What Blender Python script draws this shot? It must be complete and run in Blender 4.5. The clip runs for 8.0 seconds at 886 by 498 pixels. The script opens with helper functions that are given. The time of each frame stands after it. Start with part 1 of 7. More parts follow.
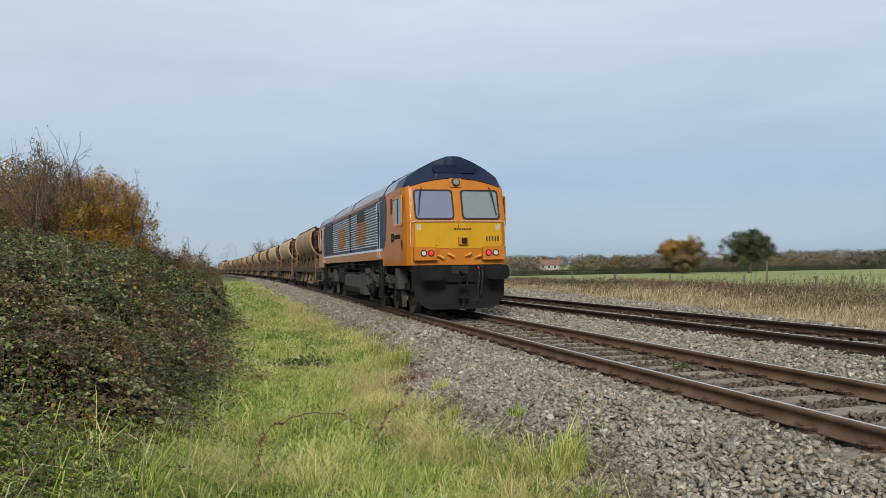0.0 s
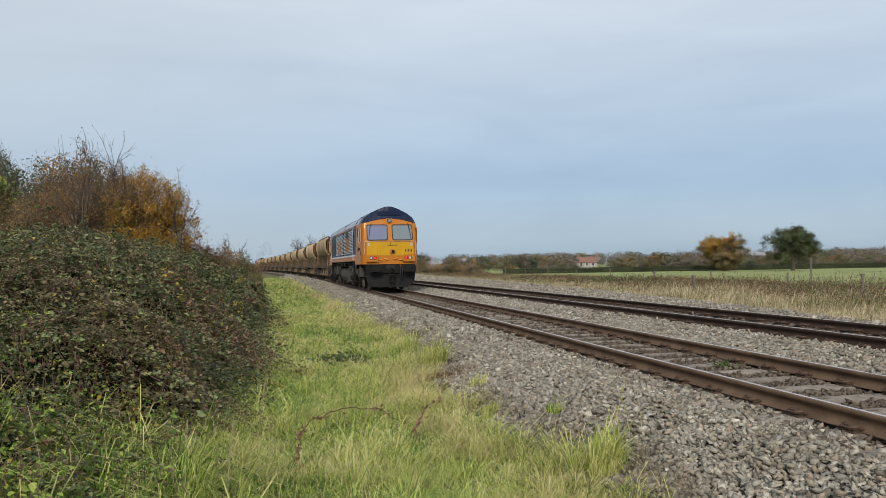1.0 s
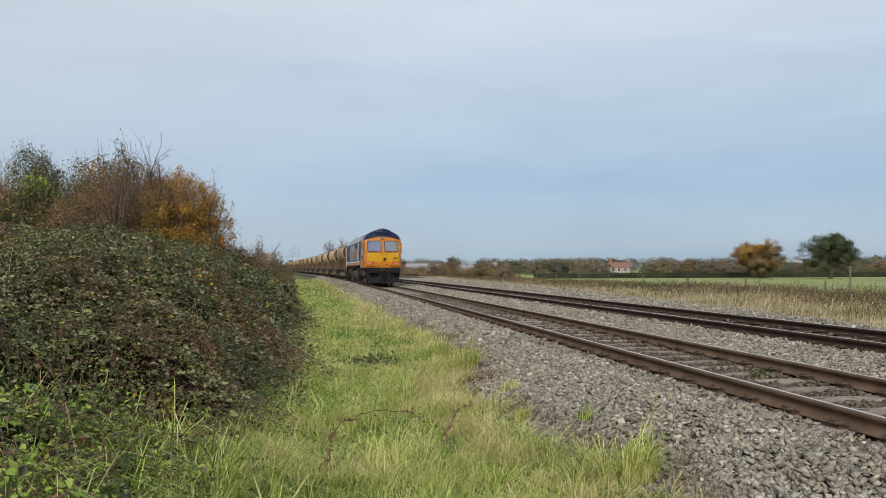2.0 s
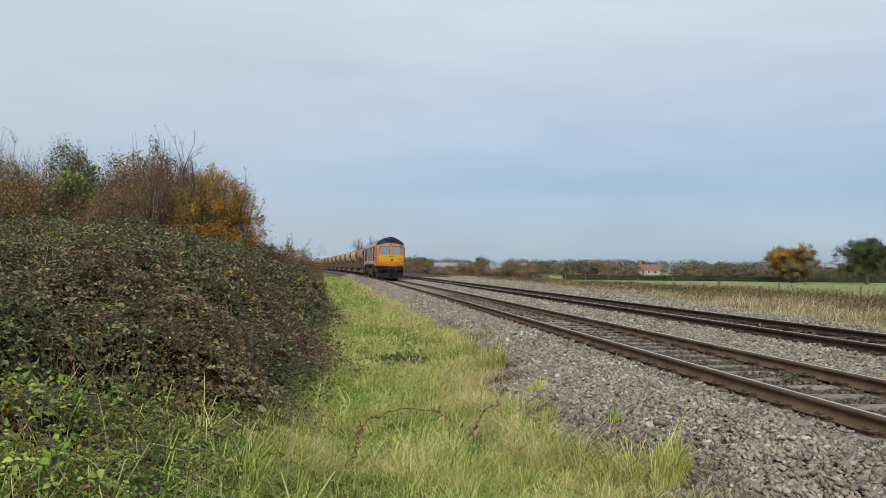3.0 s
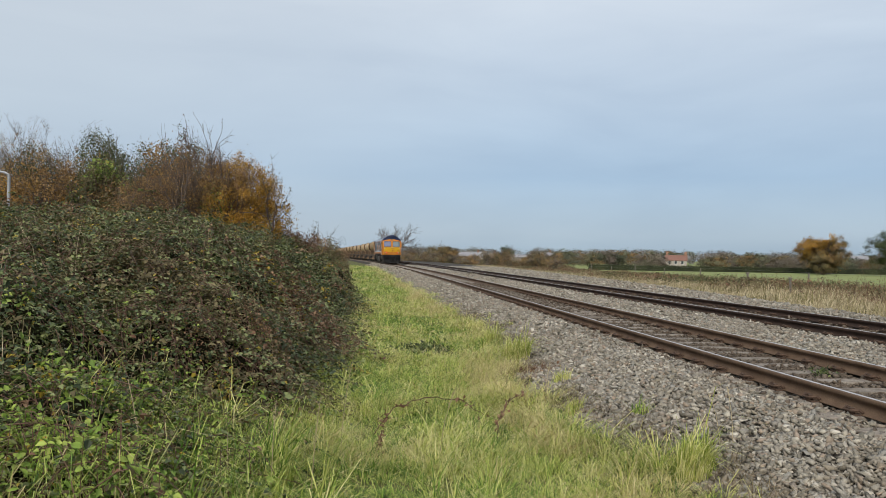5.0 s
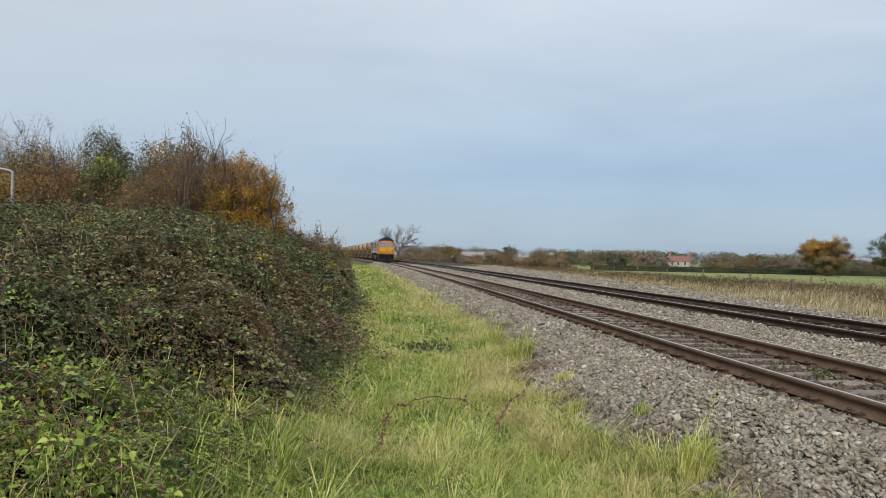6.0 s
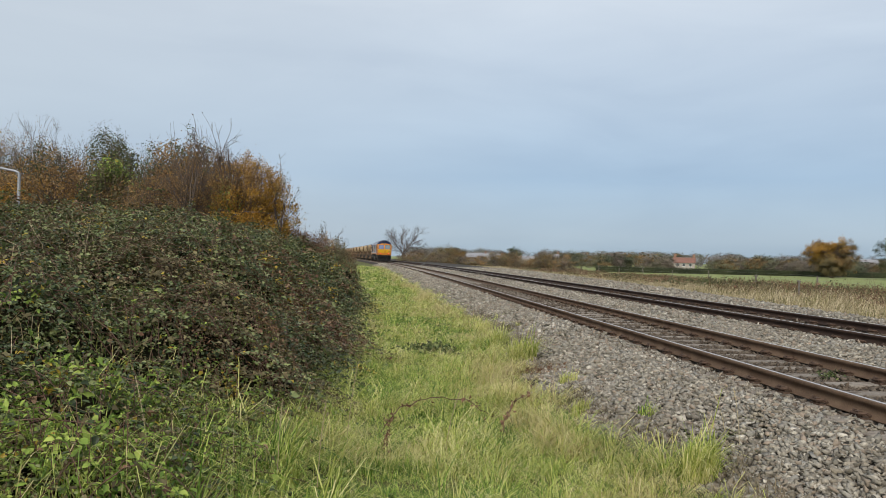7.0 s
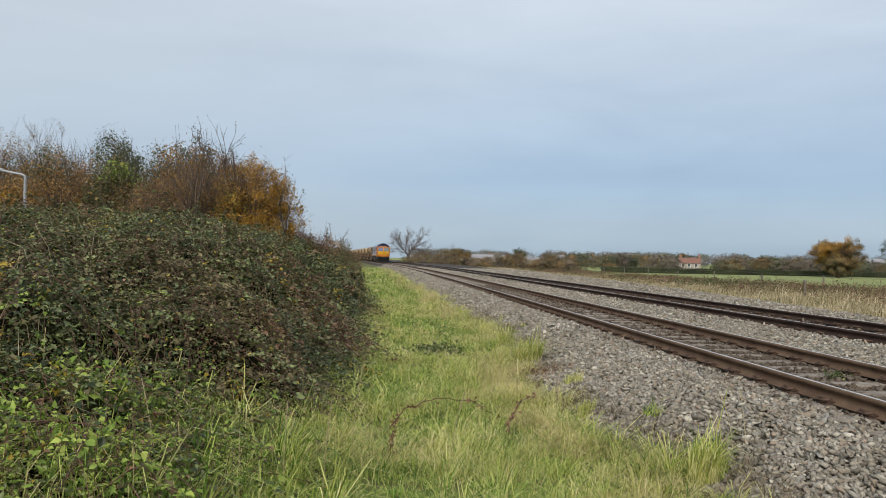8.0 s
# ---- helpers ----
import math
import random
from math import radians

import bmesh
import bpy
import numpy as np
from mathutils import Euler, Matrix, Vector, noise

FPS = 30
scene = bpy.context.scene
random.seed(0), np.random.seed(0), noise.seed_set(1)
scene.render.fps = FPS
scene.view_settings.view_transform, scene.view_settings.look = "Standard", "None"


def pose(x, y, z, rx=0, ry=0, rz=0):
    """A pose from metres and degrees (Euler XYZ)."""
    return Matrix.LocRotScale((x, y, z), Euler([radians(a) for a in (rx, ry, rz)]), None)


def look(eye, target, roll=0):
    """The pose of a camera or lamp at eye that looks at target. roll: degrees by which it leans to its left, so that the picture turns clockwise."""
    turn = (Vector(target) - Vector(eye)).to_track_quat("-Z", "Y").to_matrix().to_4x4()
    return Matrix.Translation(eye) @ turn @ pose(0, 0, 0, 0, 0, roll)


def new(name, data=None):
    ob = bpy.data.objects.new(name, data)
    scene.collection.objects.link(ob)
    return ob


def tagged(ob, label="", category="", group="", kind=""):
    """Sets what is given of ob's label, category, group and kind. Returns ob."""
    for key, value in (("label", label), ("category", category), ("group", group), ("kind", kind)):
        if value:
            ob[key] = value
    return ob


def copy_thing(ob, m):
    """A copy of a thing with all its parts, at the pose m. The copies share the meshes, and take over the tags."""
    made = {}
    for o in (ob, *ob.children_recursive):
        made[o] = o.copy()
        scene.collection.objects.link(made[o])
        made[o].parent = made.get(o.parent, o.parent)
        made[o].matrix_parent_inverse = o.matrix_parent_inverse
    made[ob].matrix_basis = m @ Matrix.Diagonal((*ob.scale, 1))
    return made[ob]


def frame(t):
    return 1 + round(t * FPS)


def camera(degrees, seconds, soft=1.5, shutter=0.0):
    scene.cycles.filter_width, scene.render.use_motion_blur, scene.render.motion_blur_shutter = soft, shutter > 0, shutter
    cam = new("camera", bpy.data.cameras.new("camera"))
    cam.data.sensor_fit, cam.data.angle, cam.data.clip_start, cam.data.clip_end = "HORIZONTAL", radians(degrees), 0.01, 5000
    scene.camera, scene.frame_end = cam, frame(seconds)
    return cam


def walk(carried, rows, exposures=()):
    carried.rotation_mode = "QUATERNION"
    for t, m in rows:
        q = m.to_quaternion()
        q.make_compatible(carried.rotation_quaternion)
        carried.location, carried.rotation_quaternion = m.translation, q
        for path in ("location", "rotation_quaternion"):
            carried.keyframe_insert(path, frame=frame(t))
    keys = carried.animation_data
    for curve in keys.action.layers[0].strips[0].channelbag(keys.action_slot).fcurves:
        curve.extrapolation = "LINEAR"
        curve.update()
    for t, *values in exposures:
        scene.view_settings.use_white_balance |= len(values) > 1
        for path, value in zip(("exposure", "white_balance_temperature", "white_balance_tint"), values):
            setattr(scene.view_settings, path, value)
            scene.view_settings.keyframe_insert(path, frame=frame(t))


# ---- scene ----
# World: x to the right of the line, y along the line away from the camera, z up from the rail tops.
cam = camera(58.88, 8.0, 0.5)
ROWS = [
    (0.0, 0.000, 0.000, 1.185, 91.271, 0.899, -14.433),
    (0.5, -0.006, 0.007, 1.179, 91.115, 0.963, -13.041),
    (1.0, -0.004, -0.002, 1.174, 91.111, 0.841, -11.738),
    (1.5, -0.014, 0.011, 1.173, 91.289, 0.584, -10.599),
    (3.0, -0.019, 0.037, 1.168, 91.342, -0.674, -7.427),
    (3.5, -0.024, 0.036, 1.171, 91.116, -0.843, -6.599),
    (4.0, -0.026, 0.035, 1.174, 90.842, -0.888, -6.001),
    (4.5, -0.027, 0.044, 1.172, 90.611, -0.905, -5.703),
    (6.0, -0.021, 0.035, 1.171, 90.492, -1.335, -5.418),
    (6.5, -0.025, 0.041, 1.166, 90.514, -1.427, -5.258),
    (7.0, -0.021, 0.032, 1.165, 90.572, -1.405, -5.065),
    (7.5, -0.022, 0.028, 1.161, 90.602, -1.332, -4.865),
    (8.0, -0.019, 0.027, 1.162, 90.661, -1.167, -4.702),
]
walk(cam, [(t, pose(x, y, z, rx, ry, rz)) for t, x, y, z, rx, ry, rz in ROWS])

# ---- light ----
SUN_EL, SUN_AZ = 30.0, 200.0   # degrees; azimuth clockwise from +y


def build_world():
    w = bpy.data.worlds.new("overcast_sky")
    scene.world = w
    w.use_nodes = True
    nt = w.node_tree
    nt.nodes.clear()
    N, L = nt.nodes.new, nt.links.new
    out = N("ShaderNodeOutputWorld")
    bg = N("ShaderNodeBackground")
    sky = N("ShaderNodeTexSky")
    sky.sky_type, sky.sun_disc = "NISHITA", False
    sky.sun_elevation, sky.sun_rotation = radians(SUN_EL), radians(SUN_AZ)
    sky.air_density, sky.dust_density = 1.0, 2.0
    mul = N("ShaderNodeMixRGB")
    mul.blend_type, mul.inputs[0].default_value = "MULTIPLY", 1.0
    mul.inputs[2].default_value = (0.085, 0.085, 0.085, 1)
    L(sky.outputs[0], mul.inputs[1])
    tc = N("ShaderNodeTexCoord")
    sep = N("ShaderNodeSeparateXYZ")
    L(tc.outputs["Generated"], sep.inputs[0])
    # veil of high cloud: bluer towards the horizon, paler overhead
    ramp = N("ShaderNodeValToRGB")
    e = ramp.color_ramp.elements
    e[0].position, e[0].color = 0.0, (0.41, 0.54, 0.66, 1)
    e[1].position, e[1].color = 0.40, (0.79, 0.85, 0.92, 1)
    m = e.new(0.03)
    m.color = (0.45, 0.575, 0.70, 1)
    m = e.new(0.10)
    m.color = (0.40, 0.555, 0.745, 1)
    m = e.new(0.20)
    m.color = (0.555, 0.675, 0.815, 1)
    m = e.new(1.0)
    m.color = (1.15, 1.17, 1.2, 1)
    L(sep.outputs[2], ramp.inputs[0])
    # streaks
    mp = N("ShaderNodeMapping")
    mp.inputs["Scale"].default_value = (2.2, 2.2, 9.0)
    mp.inputs["Location"].default_value = (0.4, 0.3, 0.0)
    L(tc.outputs["Generated"], mp.inputs[0])
    nz = N("ShaderNodeTexNoise")
    nz.inputs["Scale"].default_value, nz.inputs["Detail"].default_value, nz.inputs["Roughness"].default_value = 1.6, 7.0, 0.5
    nz.inputs["Distortion"].default_value = 0.4
    L(mp.outputs[0], nz.inputs[0])
    cr = N("ShaderNodeValToRGB")
    c = cr.color_ramp.elements
    c[0].position, c[0].color = 0.30, (0.92, 0.925, 0.94, 1)
    c[1].position, c[1].color = 0.66, (1.06, 1.045, 1.03, 1)
    L(nz.outputs[0], cr.inputs[0])
    m2 = N("ShaderNodeMixRGB")
    m2.blend_type, m2.inputs[0].default_value = "MULTIPLY", 1.0
    L(ramp.outputs[0], m2.inputs[1]), L(cr.outputs[0], m2.inputs[2])
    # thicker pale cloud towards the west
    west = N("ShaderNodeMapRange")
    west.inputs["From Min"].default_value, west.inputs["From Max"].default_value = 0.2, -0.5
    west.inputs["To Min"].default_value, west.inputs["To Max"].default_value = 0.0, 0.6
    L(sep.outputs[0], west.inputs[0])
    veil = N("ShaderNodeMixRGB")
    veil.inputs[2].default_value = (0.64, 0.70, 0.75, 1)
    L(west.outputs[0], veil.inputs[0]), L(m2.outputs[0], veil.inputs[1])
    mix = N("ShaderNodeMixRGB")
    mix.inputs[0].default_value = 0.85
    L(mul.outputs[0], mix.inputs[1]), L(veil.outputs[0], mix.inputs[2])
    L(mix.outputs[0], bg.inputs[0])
    bg.inputs[1].default_value = 1.0
    L(bg.outputs[0], out.inputs[0])
    sun = bpy.data.lights.new("sun", "SUN")
    sun.energy, sun.angle, sun.color = 3.0, radians(16), (1.0, 0.94, 0.84)
    so = new("sun", sun)
    a, el = radians(SUN_AZ), radians(SUN_EL)
    d = Vector((math.sin(a) * math.cos(el), math.cos(a) * math.cos(el), math.sin(el)))
    so.matrix_world = look(d * 100, (0, 0, 0))


build_world()
scene.view_settings.exposure = 0.0
# ---- materials ----
def mat(name, cols, scale=8.0, rough=0.8, metal=0.0, bump=0.0, bscale=40.0, island=0.0, obrand=0.0, spots=None, trans=0.0, emit=0.0, spec=0.25, coat=0.0, grain=1.0):
    """A noise mix of two or three colours, with a second fine grain, bump, and variation by island or object."""
    m = bpy.data.materials.new(name)
    m.use_nodes = True
    nt = m.node_tree
    N, L = nt.nodes.new, nt.links.new
    b = nt.nodes["Principled BSDF"]
    tc = N("ShaderNodeTexCoord")
    nz = N("ShaderNodeTexNoise")
    nz.inputs["Scale"].default_value, nz.inputs["Detail"].default_value, nz.inputs["Roughness"].default_value = scale, 6.0, 0.6
    L(tc.outputs["Object"], nz.inputs[0])
    ramp = N("ShaderNodeValToRGB")
    els = ramp.color_ramp.elements
    n = len(cols)
    els[0].position, els[0].color = 0.3, (*cols[0], 1)
    els[1].position, els[1].color = 0.7, (*cols[-1], 1)
    for i in range(1, n - 1):
        els.new(0.3 + 0.4 * i / (n - 1)).color = (*cols[i], 1)
    fac = nz.outputs[0]
    if island or obrand:
        src = N("ShaderNodeNewGeometry").outputs["Random Per Island"] if island else N("ShaderNodeObjectInfo").outputs["Random"]
        k = island or obrand
        ma = N("ShaderNodeMath")
        ma.operation = "MULTIPLY_ADD"
        ma.inputs[1].default_value, ma.inputs[2].default_value = 0.5 * k, -0.25 * k
        L(src, ma.inputs[0])
        ad = N("ShaderNodeMath")
        ad.operation = "ADD"
        L(ma.outputs[0], ad.inputs[0]), L(fac, ad.inputs[1])
        fac = ad.outputs[0]
    L(fac, ramp.inputs[0])
    col = ramp.outputs[0]
    fine = N("ShaderNodeTexNoise")
    fine.inputs["Scale"].default_value, fine.inputs["Detail"].default_value = bscale, 4.0
    L(tc.outputs["Object"], fine.inputs[0])
    fr = N("ShaderNodeValToRGB")
    fr.color_ramp.elements[0].position, fr.color_ramp.elements[0].color = 0.3, (*[1 - 0.2 * grain] * 3, 1)
    fr.color_ramp.elements[1].position, fr.color_ramp.elements[1].color = 0.7, (*[1 + 0.13 * grain] * 3, 1)
    L(fine.outputs[0], fr.inputs[0])
    mx = N("ShaderNodeMixRGB")
    mx.blend_type, mx.inputs[0].default_value = "MULTIPLY", 1.0
    L(col, mx.inputs[1]), L(fr.outputs[0], mx.inputs[2])
    col = mx.outputs[0]
    if spots:
        sp = N("ShaderNodeTexNoise")
        sp.inputs["Scale"].default_value, sp.inputs["Detail"].default_value, sp.inputs["Roughness"].default_value = spots[1], 8.0, 0.7
        if len(spots) > 3:
            mp = N("ShaderNodeMapping")
            mp.inputs["Scale"].default_value = spots[3]
            L(tc.outputs["Object"], mp.inputs[0])
            L(mp.outputs[0], sp.inputs[0])
        else:
            L(tc.outputs["Object"], sp.inputs[0])
        sr = N("ShaderNodeValToRGB")
        sr.color_ramp.elements[0].position, sr.color_ramp.elements[1].position = spots[2], spots[2] + 0.14
        L(sp.outputs[0], sr.inputs[0])
        m3 = N("ShaderNodeMixRGB")
        m3.inputs[2].default_value = (*spots[0], 1)
        L(sr.outputs[0], m3.inputs[0]), L(col, m3.inputs[1])
        col = m3.outputs[0]
    L(col, b.inputs["Base Color"])
    b.inputs["Roughness"].default_value, b.inputs["Metallic"].default_value = rough, metal
    b.inputs["Specular IOR Level"].default_value = spec
    b.inputs["Coat Weight"].default_value = coat
    if bump:
        bp = N("ShaderNodeBump")
        bp.inputs["Strength"].default_value, bp.inputs["Distance"].default_value = bump, 0.02
        L(fine.outputs[0], bp.inputs["Height"])
        L(bp.outputs[0], b.inputs["Normal"])
    if trans:
        tr = N("ShaderNodeBsdfTranslucent")
        L(col, tr.inputs[0])
        ms = N("ShaderNodeMixShader")
        ms.inputs[0].default_value = trans
        L(b.outputs[0], ms.inputs[1]), L(tr.outputs[0], ms.inputs[2])
        L(ms.outputs[0], nt.nodes["Material Output"].inputs[0])
    if emit:
        b.inputs["Emission Strength"].default_value = emit
        L(col, b.inputs["Emission Color"])
    return m


# ---- mesh helpers ----
def link(name, data, material=None, parent=None, label=""):
    ob = new(name, data)
    if material:
        for mm in (material if isinstance(material, (list, tuple)) else [material]):
            data.materials.append(mm)
    if parent:
        ob.parent = parent
    if label:
        ob["label"] = label
    return ob


def part(name, bm, material, parent=None, label="", smooth=False):
    me = bpy.data.meshes.new(name)
    bmesh.ops.recalc_face_normals(bm, faces=bm.faces)
    bm.to_mesh(me)
    bm.free()
    if smooth:
        me.polygons.foreach_set("use_smooth", [True] * len(me.polygons))
    return link(name, me, material, parent, label)


def arrays(name, v, tris, material, parent=None, label="", smooth=False):
    """A mesh object from numpy vertices (n, 3) and triangles or quads (m, k)."""
    v, tris = np.asarray(v, np.float32), np.asarray(tris, np.int32)
    me = bpy.data.meshes.new(name)
    k = tris.shape[1]
    me.vertices.add(len(v))
    me.vertices.foreach_set("co", v.ravel())
    me.loops.add(tris.size)
    me.loops.foreach_set("vertex_index", tris.ravel())
    me.polygons.add(len(tris))
    me.polygons.foreach_set("loop_start", np.arange(0, tris.size, k, dtype=np.int32))
    me.polygons.foreach_set("loop_total", np.full(len(tris), k, np.int32))
    if smooth:
        me.polygons.foreach_set("use_smooth", np.ones(len(tris), bool))
    me.update(calc_edges=True)
    return link(name, me, material, parent, label)


def box(bm, x0, x1, y0, y1, z0, z1, bevel=0.0, m=None):
    r = bmesh.ops.create_cube(bm, size=1.0)
    vs = r["verts"]
    for v in vs:
        v.co = Vector((x0 + (v.co.x + 0.5) * (x1 - x0), y0 + (v.co.y + 0.5) * (y1 - y0), z0 + (v.co.z + 0.5) * (z1 - z0)))
    if bevel:
        es = list({e for v in vs for e in v.link_edges})
        r = bmesh.ops.bevel(bm, geom=es, offset=bevel, segments=2, affect="EDGES", profile=0.6)
        vs = list({v for f in r["faces"] for v in f.verts} | {v for v in vs if v.is_valid})
    if m is not None:
        for v in vs:
            v.co = m @ v.co
    return vs


def cyl(bm, p, q, r, r2=None, n=12):
    """A capped cylinder or cone from p to q."""
    p, q = Vector(p), Vector(q)
    d = q - p
    mt = Matrix.Translation((p + q) / 2) @ d.to_track_quat("Z", "Y").to_matrix().to_4x4()
    return bmesh.ops.create_cone(bm, cap_ends=True, segments=n, radius1=r, radius2=r if r2 is None else r2, depth=d.length, matrix=mt)["verts"]


def tube(bm, pts, r, n=6):
    """A bent tube through the points."""
    pts = [Vector(p) for p in pts]
    rings = []
    for i, p in enumerate(pts):
        d = (pts[min(i + 1, len(pts) - 1)] - pts[max(i - 1, 0)]).normalized()
        qt = d.to_track_quat("Z", "Y")
        rings.append([bm.verts.new(p + qt @ Vector((r * math.cos(2 * math.pi * k / n), r * math.sin(2 * math.pi * k / n), 0))) for k in range(n)])
    for a, b in zip(rings, rings[1:]):
        for k in range(n):
            bm.faces.new((a[k], a[(k + 1) % n], b[(k + 1) % n], b[k]))
    bm.faces.new(rings[0][::-1]), bm.faces.new(rings[-1])


def loft(bm, secs, cap=True):
    """A skin over sections, each a closed ring of the same number of points."""
    rings = [[bm.verts.new(p) for p in s] for s in secs]
    n = len(rings[0])
    for a, b in zip(rings, rings[1:]):
        for k in range(n):
            bm.faces.new((a[k], a[(k + 1) % n], b[(k + 1) % n], b[k]))
    if cap:
        bm.faces.new(rings[0][::-1]), bm.faces.new(rings[-1])
    return rings


def plate(bm, outline, y0, y1):
    """A polygon in x, z pulled from y0 to y1."""
    loft(bm, [[(x, y0, z) for x, z in outline], [(x, y1, z) for x, z in outline]])


def rounded(x0, x1, z0, z1, r, n=4):
    pts = []
    for cx0, cz0, a0 in ((x1 - r, z1 - r, 0), (x0 + r, z1 - r, 90), (x0 + r, z0 + r, 180), (x1 - r, z0 + r, 270)):
        for i in range(n + 1):
            a = radians(a0 + 90 * i / n)
            pts.append((cx0 + r * math.cos(a), cz0 + r * math.sin(a)))
    return pts


def ring_frame(bm, outline, inner, y0, y1):
    """A frame between two outlines of equal count, from y0 to y1."""
    o0, o1 = [bm.verts.new((x, y0, z)) for x, z in outline], [bm.verts.new((x, y1, z)) for x, z in outline]
    i0, i1 = [bm.verts.new((x, y0, z)) for x, z in inner], [bm.verts.new((x, y1, z)) for x, z in inner]
    n = len(outline)
    for k in range(n):
        j = (k + 1) % n
        bm.faces.new((o0[k], o0[j], i0[j], i0[k])), bm.faces.new((o1[k], i1[k], i1[j], o1[j]))
        bm.faces.new((o0[k], o1[k], o1[j], o0[j])), bm.faces.new((i0[k], i0[j], i1[j], i1[k]))


def empty(name, label, category, group="", kind="", m=None):
    ob = new(name)
    ob.empty_display_size = 0.3
    if m is not None:
        ob.matrix_world = m
    return tagged(ob, label, category, group, kind)


# ---- the line of the railway ----
K2, K3, K4, S1 = -1.8356e-4, -4.29624e-6, 3.88998e-8, 220.0


def track_x(s):
    """x of the near track's middle at chainage s: straight, then a bend to the left."""
    u = np.minimum(s, S1)
    u = np.maximum(u, 0.0)
    x = 5.137 + K2 * u ** 2 / 2 + K3 * u ** 3 / 6 + K4 * u ** 4 / 24
    g = K2 * S1 + K3 * S1 ** 2 / 2 + K4 * S1 ** 3 / 6
    return x + np.maximum(s - S1, 0.0) * g


FAR_OFF, FAR_Z, GAUGE = 3.4, 0.117, 1.505


def fbm(x, y, f, seed=0.0, octaves=4):
    """Cheap smooth noise for arrays, about -1 to 1."""
    rng = np.random.RandomState(int(seed * 7) + 11)
    out, amp, tot = np.zeros_like(np.asarray(x, float) + np.asarray(y, float)), 1.0, 0.0
    for o in range(octaves):
        for k in range(3):
            a, ph = rng.uniform(0, 2 * math.pi), rng.uniform(0, 2 * math.pi)
            ff = f * rng.uniform(0.7, 1.4)
            out += amp * np.sin((x * math.cos(a) + y * math.sin(a)) * ff + ph + 1.3 * np.sin((y * math.cos(a) - x * math.sin(a)) * ff * 0.7 + ph * 2))
            tot += amp
        amp, f = amp * 0.55, f * 2.1
    return out / tot * 1.6


VERGE_S, VERGE_X = (-20, 5, 10, 17, 31, 52, 108, 200, 300), (9.9, 10.0, 10.4, 11.6, 13.2, 14.6, 17, 19, 20)


def verge_edge(s):
    """x offset from the near track's middle of the far ballast's outer edge."""
    return np.interp(s, VERGE_S, VERGE_X) - 5.14


EDGE_S, EDGE_X = (0, 5.3, 6.4, 7.4, 9.3, 12.3, 14, 17, 25, 41, 60, 98, 150), (-2.8, -2.8, -2.72, -3.1, -3.15, -2.95, -2.65, -2.5, -2.6, -2.6, -2.5, -2.3, -2.3)


def grass_edge(s):
    """x offset of the near edge of the ballast, where the grass begins."""
    return np.interp(s, EDGE_S, EDGE_X) + 0.07 * np.sin(s * 2.3) + 0.05 * np.sin(s * 5.1 + 1.0)


def ground_z(x, y):
    """Height of the ground, before stones and plants."""
    x, y = np.asarray(x, float), np.asarray(y, float)
    o = x - track_x(y)
    ge, ve = grass_edge(y), verge_edge(y)
    ks = np.stack([np.full_like(o, -200.0), np.full_like(o, -9.0), np.full_like(o, -6.2), ge - 0.5, ge, ge + 0.35, np.full_like(o, -1.55), np.full_like(o, -0.80), np.full_like(o, -0.66),
                   np.full_like(o, 0.66), np.full_like(o, 0.82), np.full_like(o, 1.75), np.full_like(o, 2.6), np.full_like(o, 2.74), np.full_like(o, 4.06), np.full_like(o, 4.2), np.full_like(o, 4.8), ve - 0.5, ve, ve + 1.2, ve + 12, ve + 24, np.full_like(o, 3000.0)], -1)
    zs = np.array([-1.2, -0.7, -0.48, -0.52, -0.50, -0.44, -0.19, -0.205, -0.205, -0.195, -0.165, -0.13, -0.05, -0.085, -0.085, -0.05, -0.06, -0.02, -0.06, -0.2, -0.36, -1.0, -1.2])
    z = np.full_like(o, zs[0])
    for i in range(len(zs) - 1):
        a, b = ks[..., i], ks[..., i + 1]
        t = np.clip((o - a) / np.maximum(b - a, 1e-6), 0, 1)
        z = np.where(o >= a, zs[i] + (zs[i + 1] - zs[i]) * t, z)
    return z
# ---- surfaces ----
M_EARTH = mat("verge_soil", [(0.07, 0.063, 0.026), (0.105, 0.108, 0.035), (0.105, 0.135, 0.032)], 1.4, 0.95, bump=0.6, bscale=30)
M_FIELD = mat("pasture_green", [(0.16, 0.19, 0.065), (0.20, 0.235, 0.08), (0.25, 0.265, 0.11)], 0.08, 0.95, bump=0.3, bscale=6)
# bed under the loose stones, darkened to paint the shade in their gaps
M_BALLAST = mat("ballast_bed_gap_shade", [(0.022, 0.019, 0.015), (0.045, 0.039, 0.032), (0.085, 0.075, 0.062)], 9.0, 0.95, bump=0.9, bscale=22)


